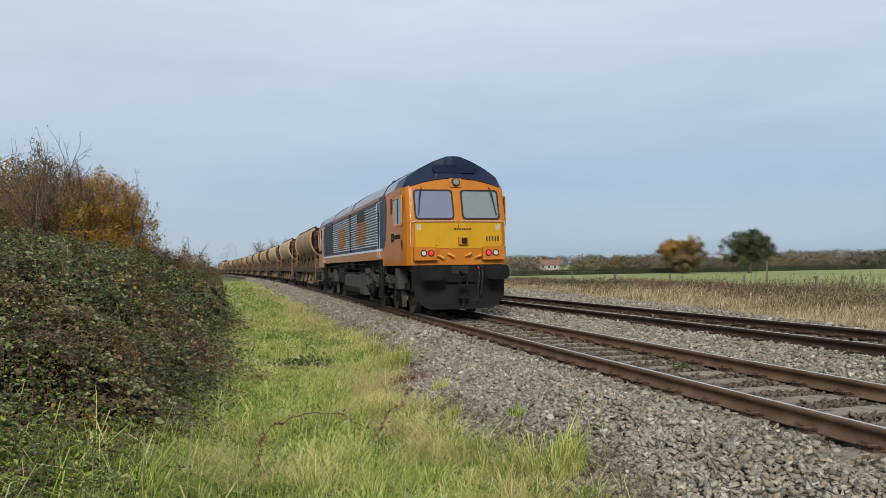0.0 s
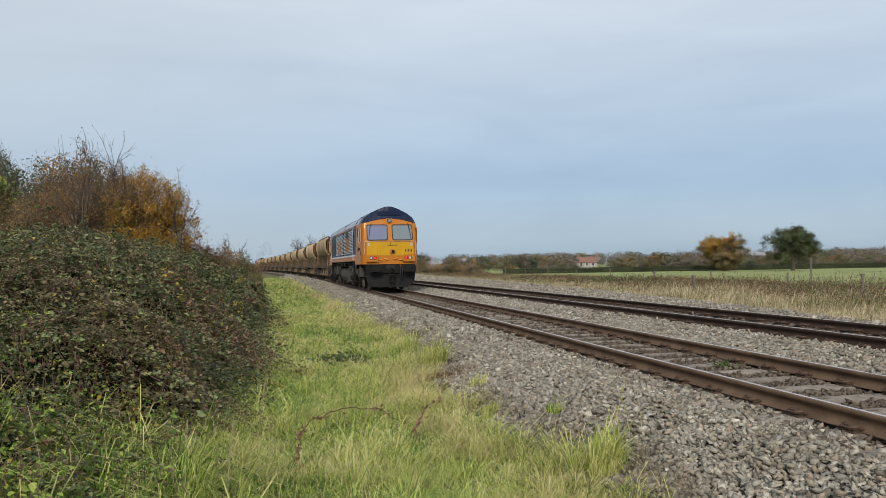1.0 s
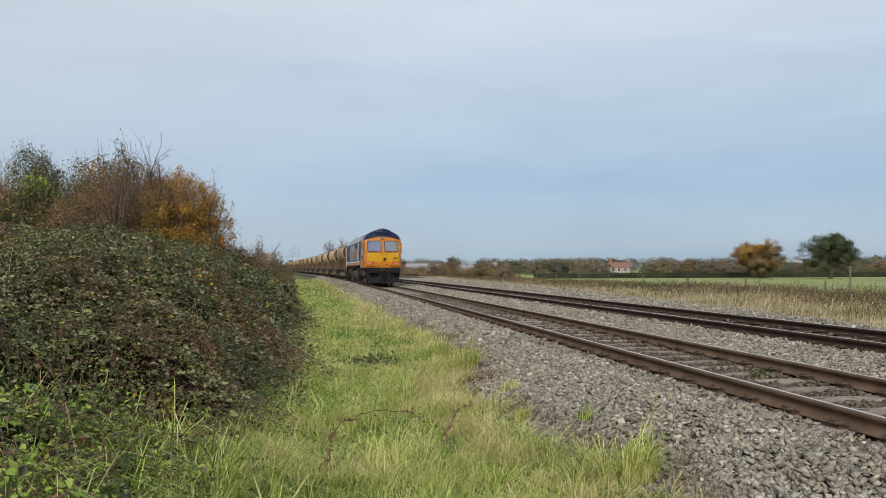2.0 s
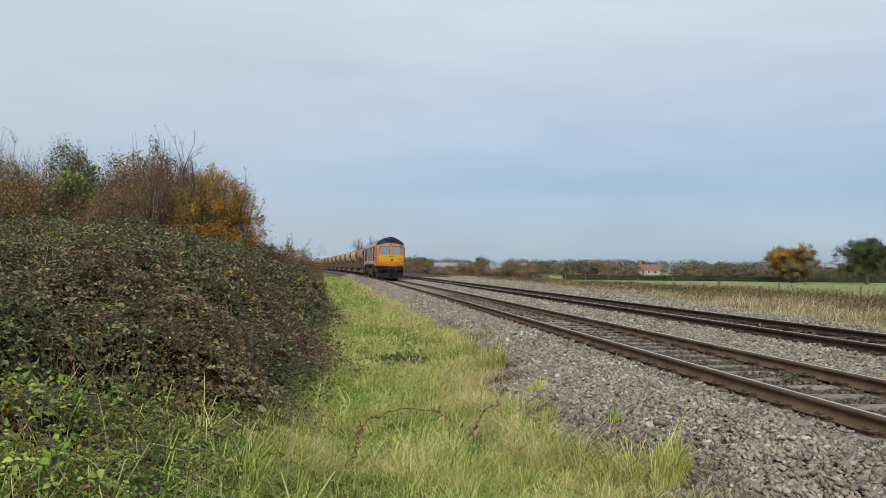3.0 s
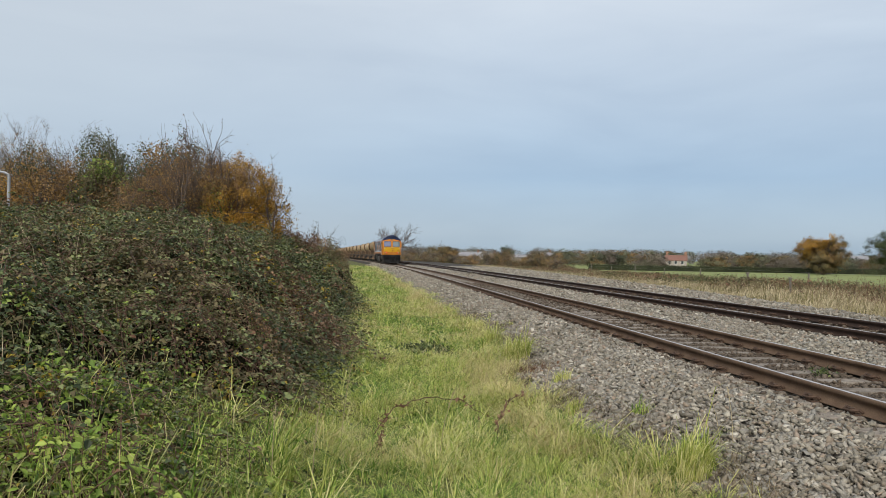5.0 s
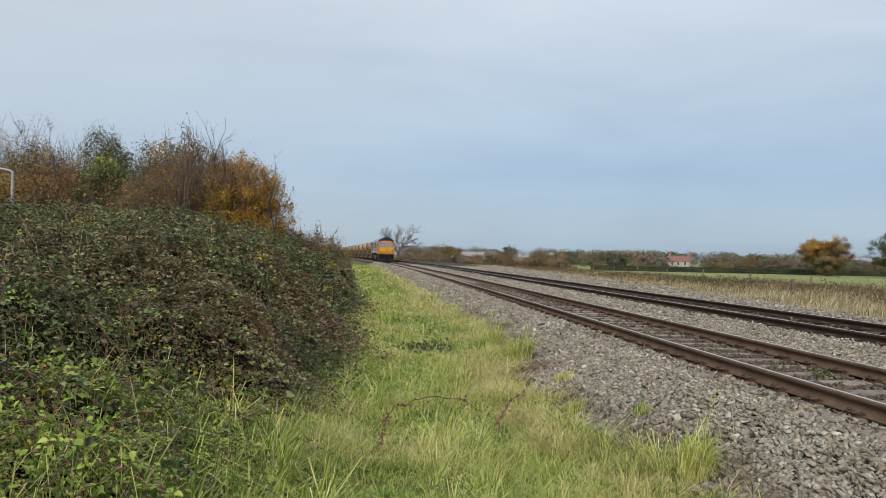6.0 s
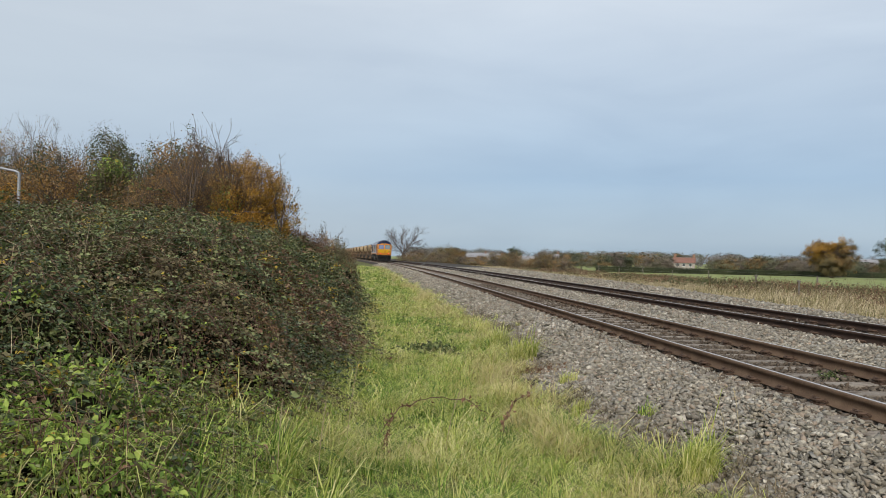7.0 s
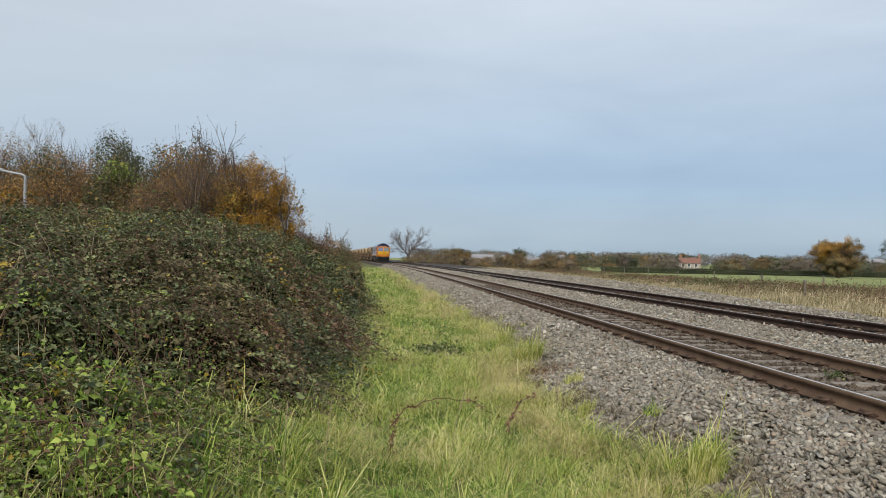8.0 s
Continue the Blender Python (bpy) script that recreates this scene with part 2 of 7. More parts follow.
def build_ground():
    """One sheet from behind the camera to the horizon, fine near the track."""
    offs = np.concatenate([np.array([-2500, -1200, -500, -200, -100, -60, -40, -25, -15]), np.arange(-11, -6, 0.7), np.arange(-6, 6.6, 0.16),
                           np.arange(7, 40, 0.9), np.array([45, 55, 70, 90, 120, 160, 220, 300, 500, 900, 1500, 2500])])
    ss = np.concatenate([np.array([-2500, -800, -300, -100, -40, -20]), np.arange(-10, 3, 1.0), np.arange(3, 25, 0.25), np.arange(25, 60, 0.8), np.arange(60, 240, 4),
                         np.array([250, 280, 320, 380, 450, 550, 700, 1000, 1600, 2500])])
    S, O = np.meshgrid(ss, offs, indexing="ij")
    X = track_x(np.clip(S, 0, 400)) + O
    Z = ground_z(X, S)
    near = np.exp(-np.abs(O) / 12) * (S > -10) * (S < 240)
    Z = Z + near * 0.02 * fbm(X, S, 3.0, 1)
    grass = (O < grass_edge(S)) | (O > verge_edge(S) + 0.8)
    Z = Z + near * grass * 0.05 * fbm(X, S, 1.1, 2)
    v = np.stack([X, S, Z], -1).reshape(-1, 3)
    n0, n1 = S.shape
    i = np.arange(n0 * n1).reshape(n0, n1)
    quads = np.stack([i[:-1, :-1], i[:-1, 1:], i[1:, 1:], i[1:, :-1]], -1).reshape(-1, 4)
    ob = arrays("ground", v, quads, [M_EARTH, M_BALLAST, M_FIELD], smooth=True)
    c = v[quads].mean(1)
    o = c[:, 0] - track_x(np.clip(c[:, 1], 0, 400))
    idx = np.where((o > grass_edge(c[:, 1]) + 0.05) & (o < verge_edge(c[:, 1]) + 0.05) & (c[:, 1] < 420), 1, np.where(o > verge_edge(c[:, 1]) + 13, 2, 0))
    ob.data.polygons.foreach_set("material_index", idx.astype(np.int32))
    tagged(ob, "grassy railway verge, grey ballast bed and green pasture", "ground", kind="structure")


build_ground()

# ---- track ----
M_RAIL = mat("rusty_rail_side", [(0.088, 0.054, 0.034), (0.125, 0.080, 0.052), (0.17, 0.113, 0.074)], 3.0, 0.75, 0.1, bump=0.25, bscale=60)
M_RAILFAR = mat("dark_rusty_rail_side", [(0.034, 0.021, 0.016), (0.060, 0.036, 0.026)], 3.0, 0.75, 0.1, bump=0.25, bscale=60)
M_HEAD = mat("worn_rail_top", [(0.52, 0.47, 0.43), (0.66, 0.62, 0.58)], 6.0, 0.30, 0.85, bscale=90)
M_SLEEPER = mat("weathered_concrete_sleeper", [(0.15, 0.13, 0.108), (0.22, 0.19, 0.16), (0.28, 0.245, 0.208)], 5.0, 0.95, bump=0.5, bscale=50, obrand=0.5, spots=((0.075, 0.055, 0.04), 3.0, 0.52))
M_CLIP = mat("rusty_clip", [(0.06, 0.04, 0.03), (0.11, 0.07, 0.05)], 20.0, 0.85, 0.2, bump=0.2)

RAIL_PROFILE = [(-0.036, -0.014), (-0.031, -0.005), (-0.017, -0.001), (0.021, -0.001), (0.032, -0.005), (0.036, -0.014), (0.036, -0.042), (0.010, -0.055), (0.010, -0.128), (0.07, -0.147), (0.07, -0.158),
                (-0.07, -0.158), (-0.07, -0.147), (-0.010, -0.128), (-0.010, -0.055), (-0.036, -0.042)]


def build_rail(name, off, z0, mside, label):
    ss = np.concatenate([np.arange(-30, 0, 6.0), np.arange(0, 60, 1.0), np.arange(60, 420, 4.0)])
    pr = np.array(RAIL_PROFILE)
    xs = track_x(ss) + off
    V = np.stack([xs[:, None] + pr[None, :, 0], np.repeat(ss[:, None], len(pr), 1), np.repeat(pr[None, :, 1] + z0, len(ss), 0)], -1)
    n0, n1 = V.shape[:2]
    i = np.arange(n0 * n1).reshape(n0, n1)
    q = np.stack([i[:-1], np.roll(i, -1, 1)[:-1], np.roll(i, -1, 1)[1:], i[1:]], -1)
    ob = arrays(name, V.reshape(-1, 3), q.reshape(-1, 4), [mside, M_HEAD])
    top = np.zeros(q.shape[:2], np.int32)
    top[:, 2] = 1
    ob.data.polygons.foreach_set("material_index", top.ravel())
    return tagged(ob, label, "rail", "rails of the double track", "structure")


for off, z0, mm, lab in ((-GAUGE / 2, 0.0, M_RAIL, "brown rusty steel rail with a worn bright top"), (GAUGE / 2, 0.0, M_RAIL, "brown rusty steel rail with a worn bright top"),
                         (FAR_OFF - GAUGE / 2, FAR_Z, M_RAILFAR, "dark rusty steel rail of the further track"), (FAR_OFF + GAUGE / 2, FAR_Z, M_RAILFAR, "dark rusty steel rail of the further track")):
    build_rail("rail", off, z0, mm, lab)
# ---- sleepers, clips and stones ----
SPACING = 0.65


def build_sleepers():
    tri = bmesh.new()
    box(tri, -1.25, 1.25, -0.13, 0.13, -0.36, -0.165, 0.012)
    me = bpy.data.meshes.new("sleeper")
    tri.to_mesh(me)
    tri.free()
    me.materials.append(M_SLEEPER)
    cb = bmesh.new()   # one rail fastening: a base with two bent clips
    for sx in (-1, 1):
        box(cb, sx * 0.095 - 0.05, sx * 0.095 + 0.05, -0.08, 0.08, -0.168, -0.148)
        tube(cb, [(sx * 0.05, -0.07, -0.138), (sx * 0.10, -0.085, -0.108), (sx * 0.15, -0.05, -0.118), (sx * 0.155, 0.045, -0.118), (sx * 0.11, 0.08, -0.100), (sx * 0.06, 0.06, -0.125), (sx * 0.05, 0.0, -0.138)], 0.014, 5)
        box(cb, sx * 0.12 - 0.022, sx * 0.12 + 0.022, -0.03, 0.03, -0.15, -0.098)
    cm = bpy.data.meshes.new("rail_clip")
    cb.to_mesh(cm)
    cb.free()
    cm.materials.append(M_CLIP)
    for name, off, z0, lab in (("track_1", 0.0, 0.0, "near railway track of concrete sleepers in ballast"), ("track_2", FAR_OFF, FAR_Z, "further railway track of concrete sleepers in ballast")):
        root = empty(name, lab, "railway track", kind="structure")
        for r in [o for o in bpy.data.objects if o.name.startswith("rail") and o.type == "MESH" and o.get("kind") == "structure" and (o["label"].startswith("dark")) == (off > 0)]:
            r.parent = root
            for key in ("category", "group", "kind"):
                del r[key]
        for i in range(-16, 96 if off == 0 else 70):
            s = 2.05 + i * SPACING + (4 * SPACING if off else 0)
            x = float(track_x(s)) + off
            ob = new("sleeper", me)
            ob.parent = root
            ob.matrix_local = pose(x, s, z0 + 0.006 * math.sin(i * 12.9), 0, 0, 0.4 * math.sin(i * 7.7))
            if s < 30:
                for g in (-GAUGE / 2, GAUGE / 2):
                    c = new("rail_clip", cm)
                    c.parent = root
                    c.matrix_local = pose(x + g, s, z0)
        # the rest, far off, in one mesh
        ss = np.arange(2.05 + (96 if off == 0 else 74) * SPACING, 230, SPACING)
        cube = np.array([(a, b, c) for a in (-1.25, 1.25) for b in (-0.13, 0.13) for c in (-0.36, -0.165)])
        V = cube[None] + np.stack([track_x(ss) + off, ss, np.full_like(ss, z0)], -1)[:, None]
        q = np.array([(0, 1, 3, 2), (4, 6, 7, 5), (0, 4, 5, 1), (2, 3, 7, 6), (1, 5, 7, 3)])
        Q = (q[None] + 8 * np.arange(len(ss))[:, None, None]).reshape(-1, 4)
        ob = arrays("sleepers", V.reshape(-1, 3), Q, M_SLEEPER, root)
        ob["kind"] = "stuff"


build_sleepers()



def stone_mat(name, cols, stain, amount):
    """Crushed stone: each piece has a tone of its own, with grain, pale broken faces and dust."""
    m = mat(name, [(0.80, 0.80, 0.80), (1.0, 1.0, 1.0), (1.18, 1.17, 1.15)], 14.0, 0.9, bump=0.5, bscale=80)
    nt = m.node_tree
    N, L = nt.nodes.new, nt.links.new
    b = nt.nodes["Principled BSDF"]
    old = b.inputs["Base Color"].links[0].from_socket
    pick = N("ShaderNodeValToRGB")
    pick.color_ramp.interpolation = "LINEAR"
    e = pick.color_ramp.elements
    e[0].position, e[0].color = 0.0, (*cols[0], 1)
    e[1].position, e[1].color = 1.0, (*cols[-1], 1)
    for i in range(1, len(cols) - 1):
        e.new(i / (len(cols) - 1)).color = (*cols[i], 1)
    L(N("ShaderNodeNewGeometry").outputs["Random Per Island"], pick.inputs[0])
    mul = N("ShaderNodeMixRGB")
    mul.blend_type, mul.inputs[0].default_value = "MULTIPLY", 1.0
    L(pick.outputs[0], mul.inputs[1]), L(old, mul.inputs[2])
    tc, nz, rp = N("ShaderNodeTexCoord"), N("ShaderNodeTexNoise"), N("ShaderNodeMapRange")
    nz.inputs["Scale"].default_value, nz.inputs["Detail"].default_value = 0.9, 5.0
    L(tc.outputs["Object"], nz.inputs[0])
    rp.inputs["From Min"].default_value, rp.inputs["From Max"].default_value, rp.inputs["To Max"].default_value = 0.40, 0.66, amount
    L(nz.outputs[0], rp.inputs[0])
    mx = N("ShaderNodeMixRGB")
    mx.inputs[2].default_value = (*stain, 1)
    L(rp.outputs[0], mx.inputs[0]), L(mul.outputs[0], mx.inputs[1])
    L(mx.outputs[0], b.inputs["Base Color"])
    return m


M_STONE = stone_mat("crushed_stone", [(0.12, 0.112, 0.092), (0.33, 0.305, 0.255), (0.21, 0.20, 0.178), (0.35, 0.275, 0.21), (0.155, 0.146, 0.122), (0.45, 0.415, 0.35), (0.25, 0.217, 0.165), (0.34, 0.33, 0.30), (0.14, 0.123, 0.095), (0.55, 0.51, 0.44), (0.24, 0.225, 0.185)], (0.15, 0.125, 0.092), 0.35)
M_STONE_BROWN = stone_mat("rust_stained_stone", [(0.065, 0.050, 0.038), (0.13, 0.103, 0.08), (0.09, 0.074, 0.06), (0.18, 0.15, 0.12), (0.075, 0.06, 0.047)], (0.10, 0.072, 0.05), 0.6)


def stones(rng, lo, hi, s0, s1, dens, size, lift=0.0, keep=None):
    """Positions and sizes of loose stones between two offsets, as functions of chainage."""
    width = float(np.max(hi(np.linspace(s0, s1, 50)) - lo(np.linspace(s0, s1, 50))))
    n = int(width * (s1 - s0) * dens)
    s = rng.uniform(s0, s1, n)
    o = lo(s) + rng.uniform(0, 1, n) * width
    ok = o < hi(s)
    if keep is not None:
        ok &= keep(o, s)
    s, o = s[ok], o[ok]
    x = track_x(s) + o
    sz = size * np.clip(rng.lognormal(0, 0.28, len(s)), 0.5, 1.6)
    z = ground_z(x, s) + lift + rng.uniform(-0.4, 1.5, len(s)) * sz + 0.012 * fbm(x, s, 4.0, 5)
    return np.stack([x, s, z], -1), sz


def stone_mesh(name, rng, P, sz, material, label):
    """Angular stones: boxes with their corners knocked in or drawn out, lying mostly flat."""
    cube = np.array([(a, b, c) for a in (-1, 1) for b in (-1, 1) for c in (-1, 1)], float)
    tri = np.array([(0, 1, 3), (0, 3, 2), (4, 6, 7), (4, 7, 5), (0, 4, 5), (0, 5, 1), (2, 3, 7), (2, 7, 6), (0, 2, 6), (0, 6, 4), (1, 5, 7), (1, 7, 3)])
    n = len(P)
    V = cube[None] * rng.uniform(0.50, 1.08, (n, 8, 1)) + rng.normal(0, 0.20, (n, 8, 3))
    V[:, :, 0] += V[:, :, 2] * rng.normal(0, 0.3, (n, 1))
    V *= np.stack([rng.uniform(0.9, 1.6, n), rng.uniform(0.7, 1.1, n), rng.uniform(0.40, 0.72, n)], -1)[:, None]
    for i, j, t in ((1, 2, rng.normal(0, 0.45, n)), (0, 2, rng.normal(0, 0.45, n)), (0, 1, rng.uniform(0, 2 * np.pi, n))):
        vi, vj = V[..., i].copy(), V[..., j].copy()
        ct, st = np.cos(t)[:, None], np.sin(t)[:, None]
        V[..., i], V[..., j] = vi * ct - vj * st, vi * st + vj * ct
    V = V * sz[:, None, None] + P[:, None]
    T = (tri[None] + 8 * np.arange(n)[:, None, None]).reshape(-1, 3)
    ob = arrays(name, V.reshape(-1, 3), T, material)
    return tagged(ob, label, "gravel", kind="stuff")


def build_ballast():
    rng = np.random.RandomState(3)
    ge = lambda s: grass_edge(s) - 0.25
    gd = lambda s: grass_edge(s) + 0.05 + 0.22 * np.sin(s * 1.7) * np.sin(s * 4.1)
    sl = lambda v: (lambda s: np.full_like(s, v))
    near = [stones(rng, ge, sl(-0.92), -5.0, 3.0, 350, 0.036), stones(rng, sl(0.9), sl(2.55), -5.0, 5.0, 200, 0.034), stones(rng, gd, sl(-0.92), 3.0, 12, 1500, 0.0178), stones(rng, gd, sl(-0.92), 12, 26, 750, 0.0215), stones(rng, ge, sl(-0.92), 26, 60, 260, 0.028),
            stones(rng, ge, sl(-0.84), 60, 130, 60, 0.045),
            stones(rng, sl(0.90), sl(2.55), 5, 16, 1000, 0.019), stones(rng, sl(0.90), sl(2.55), 16, 40, 430, 0.023), stones(rng, sl(0.90), sl(2.55), 40, 100, 90, 0.034),
            stones(rng, sl(4.25), verge_edge, 8, 30, 260, 0.026), stones(rng, sl(4.25), verge_edge, 30, 90, 60, 0.036)]
    P, sz = np.concatenate([a for a, _ in near]), np.concatenate([b for _, b in near])
    stone_mesh("ballast", rng, P, sz, M_STONE, "loose grey crushed stone ballast along the track")
    crib = lambda o, s: np.abs((s - 2.05) / SPACING - np.round((s - 2.05) / SPACING)) * SPACING > 0.125
    inner = [stones(rng, sl(-0.66), sl(0.66), 3.5, 14, 800, 0.018, 0.0, keep=crib), stones(rng, sl(-0.66), sl(0.66), 14, 40, 230, 0.024, -0.004, keep=crib),
             stones(rng, sl(-1.25), sl(-0.92), 3.0, 16, 260, 0.020), stones(rng, sl(-0.96), sl(-0.83), 3.0, 26, 700, 0.015, 0.0, keep=crib), stones(rng, sl(0.83), sl(0.95), 5.0, 26, 500, 0.016, 0.0, keep=crib),
             stones(rng, sl(2.75), sl(4.05), 7, 40, 110, 0.03, 0.0, keep=crib)]
    P, sz = np.concatenate([a for a, _ in inner]), np.concatenate([b for _, b in inner])
    stone_mesh("ballast", rng, P, sz, M_STONE_BROWN, "rust-brown stained ballast between the rails")


build_ballast()
# ---- leaves, blades, branches ----
def leaf_verts(rng, P, size, up=0.3, normals=None, spread=0.9, aspect=0.62):
    """Folded leaves, two quads each, at the points P."""
    n = len(P)
    nr = rng.normal(0, spread, (n, 3))
    nr[:, 2] += up
    if normals is not None:
        nr += normals
    nr /= np.linalg.norm(nr, axis=1)[:, None] + 1e-9
    t = np.cross(nr, rng.normal(0, 1, (n, 3)))
    t /= np.linalg.norm(t, axis=1)[:, None] + 1e-9
    b = np.cross(nr, t)
    L = size * rng.lognormal(0, 0.28, n) if np.isscalar(size) else size
    Wd = L * aspect * rng.uniform(0.75, 1.2, n)
    L, Wd = L[:, None], Wd[:, None]
    base, tip = P - t * L * 0.5, P + t * L * 0.5 - nr * L * 0.12
    fold = nr * Wd * 0.22
    m1 = P - t * L * 0.08
    V = np.stack([base, m1 + b * Wd * 0.5 + fold, tip, m1 - b * Wd * 0.5 + fold, ], 1)
    return V.reshape(-1, 3)


def leaf_round(rng, P, size, up, normals, spread, aspect=0.68):
    """Rounder pointed leaves of six points, cupped along the midrib."""
    n = len(P)
    nr = rng.normal(0, spread, (n, 3)) + normals
    nr[:, 2] += up
    nr /= np.linalg.norm(nr, axis=1)[:, None] + 1e-9
    t = np.cross(nr, rng.normal(0, 1, (n, 3)))
    t /= np.linalg.norm(t, axis=1)[:, None] + 1e-9
    b = np.cross(nr, t)
    L = (size * rng.lognormal(0, 0.3, n))[:, None]
    W = L * aspect * rng.uniform(0.75, 1.15, (n, 1)) * 0.5
    lift = nr * W * 0.4
    rows = [P - t * L * 0.5, P - t * L * 0.2 + b * W + lift, P + t * L * 0.2 + b * W * 0.75 + lift * 0.8, P + t * L * 0.55 - nr * L * 0.15, P + t * L * 0.2 - b * W * 0.75 + lift * 0.8, P - t * L * 0.2 - b * W + lift]
    return np.stack(rows, 1)


def leaf_round_mesh(name, V, material, parent=None, label=""):
    i = 6 * np.arange(len(V))
    T = np.concatenate([np.stack([i, i + a, i + b], -1) for a, b in ((1, 2), (2, 3), (3, 4), (4, 5))])
    return arrays(name, V.reshape(-1, 3), T, material, parent, label)


def leaf_mesh(name, V, material, parent=None, label=""):
    n = len(V) // 4
    i = 4 * np.arange(n)
    T = np.concatenate([np.stack([i, i + 1, i + 2], -1), np.stack([i, i + 2, i + 3], -1)])
    return arrays(name, V, T, material, parent, label)


def blade_verts(rng, P, h, w, lean=0.45, wind=(0.15, -0.1), heading=None, falls=0.12):
    """Arched blades in two quads and a tip: seven points each."""
    n = len(P)
    a = rng.uniform(0, 2 * np.pi, n) if heading is None else heading
    d = np.stack([np.cos(a), np.sin(a), np.zeros(n)], -1)
    side = np.stack([-np.sin(a), np.cos(a), np.zeros(n)], -1)
    k = (np.abs(rng.normal(0, lean, n)) + falls)[:, None]
    wv = np.array([wind[0], wind[1], 0.0])
    h = h[:, None]
    w = (w * np.ones(n))[:, None]
    up = np.array([0, 0, 1.0])
    p1 = P + up * h * 0.45 + (d * k * 0.16 + wv * 0.2) * h
    p2 = P + up * h * (0.86 - 0.12 * np.minimum(k, 1.2)) + (d * k * 0.55 + wv * 0.6) * h
    p3 = P + up * h * (1.0 - 0.42 * np.minimum(k, 1.4)) + (d * k * 1.0 + wv) * h
    V = np.stack([P - side * w * 0.5, P + side * w * 0.5, p1 - side * w * 0.5, p1 + side * w * 0.5, p2 - side * w * 0.35, p2 + side * w * 0.35, p3], 1)
    return V.reshape(-1, 3)


def blade_mesh(name, V, material, parent=None, label=""):
    n = len(V) // 7
    i = 7 * np.arange(n)[:, None]
    T = (np.array([(0, 1, 3), (0, 3, 2), (2, 3, 5), (2, 5, 4), (4, 5, 6)]).reshape(1, -1) + i).reshape(-1, 3)
    return arrays(name, V, T, material, parent, label)


def twig_mesh(name, lines, material, parent=None, label="", n=4):
    """Tapered tubes along lines of (points, r0, r1)."""
    VV, TT, base = [], [], 0
    for pts, r0, r1 in lines:
        pts = np.asarray(pts, float)
        m = len(pts)
        d = np.gradient(pts, axis=0)
        d /= np.linalg.norm(d, axis=1)[:, None] + 1e-9
        ref = np.where(np.abs(d[:, 2:3]) > 0.9, np.array([[1.0, 0, 0]]), np.array([[0, 0, 1.0]]))
        u = np.cross(d, ref)
        u /= np.linalg.norm(u, axis=1)[:, None] + 1e-9
        v = np.cross(d, u)
        r = np.linspace(r0, r1, m)[:, None, None]
        a = 2 * np.pi * np.arange(n) / n
        ring = pts[:, None] + r * (u[:, None] * np.cos(a)[None, :, None] + v[:, None] * np.sin(a)[None, :, None])
        VV.append(ring.reshape(-1, 3))
        i = base + np.arange(m * n).reshape(m, n)
        q = np.stack([i[:-1], np.roll(i, -1, 1)[:-1], np.roll(i, -1, 1)[1:], i[1:]], -1)
        TT.append(q.reshape(-1, 4))
        base += m * n
    return arrays(name, np.concatenate(VV), np.concatenate(TT), material, parent, label, smooth=True)


# ---- plant colours ----
def leafmat(name, cols, scale=1.2, trans=0.25, rough=0.55, island=1.0):
    return mat(name, cols, scale, rough, bscale=25, island=island, trans=trans, spec=0.25)


M_BLADE = leafmat("green_grass", [(0.08, 0.165, 0.022), (0.19, 0.32, 0.045), (0.34, 0.45, 0.085), (0.56, 0.60, 0.18)], 0.9, 0.35, island=1.5)
M_BLADE2 = leafmat("yellowing_grass", [(0.20, 0.26, 0.045), (0.40, 0.45, 0.10), (0.60, 0.60, 0.19), (0.74, 0.69, 0.34)], 1.5, 0.35)
M_BLADE3 = leafmat("bleached_grass", [(0.36, 0.32, 0.11), (0.56, 0.49, 0.21), (0.66, 0.57, 0.31)], 1.5, 0.35)
M_THATCH = leafmat("dead_brown_thatch", [(0.09, 0.068, 0.04), (0.16, 0.125, 0.075), (0.25, 0.205, 0.13)], 1.5, 0.2, 0.9)
M_STRAW = leafmat("dry_straw_grass", [(0.29, 0.235, 0.135), (0.45, 0.375, 0.23), (0.58, 0.49, 0.33)], 0.5, 0.3, 0.8)
M_BRAMBLE = leafmat("bramble_leaf", [(0.026, 0.042, 0.014), (0.085, 0.118, 0.040), (0.23, 0.26, 0.10)], 0.9, 0.2, 0.45)
M_BRAMBLE.node_tree.nodes["Principled BSDF"].inputs["Specular IOR Level"].default_value = 0.38
M_OLIVE = leafmat("olive_brown_leaf", [(0.075, 0.062, 0.030), (0.135, 0.113, 0.056), (0.23, 0.20, 0.10)], 1.2)
M_RED = leafmat("dried_russet_leaf", [(0.12, 0.06, 0.035), (0.21, 0.115, 0.07), (0.32, 0.21, 0.13)], 1.5)
M_LIME = leafmat("fresh_green_leaf", [(0.12, 0.20, 0.038), (0.23, 0.335, 0.06), (0.40, 0.48, 0.11)], 1.5, 0.35)
M_YELLOW = leafmat("yellow_leaf", [(0.38, 0.27, 0.04), (0.52, 0.40, 0.07)], 2.0, 0.35)
M_ORANGE = leafmat("autumn_orange_leaf", [(0.24, 0.125, 0.02), (0.42, 0.225, 0.035), (0.55, 0.33, 0.06)], 0.7, 0.35)
M_BROWNT = leafmat("brown_twig_leaf", [(0.14, 0.08, 0.034), (0.24, 0.145, 0.058), (0.34, 0.21, 0.08)], 0.6)
M_OAK = leafmat("oak_green_leaf", [(0.035, 0.05, 0.02), (0.06, 0.08, 0.03), (0.10, 0.11, 0.045)], 0.25)
M_BARK = mat("grey_brown_bark", [(0.06, 0.045, 0.035), (0.11, 0.085, 0.07), (0.15, 0.12, 0.10)], 6.0, 0.95, bump=0.6)
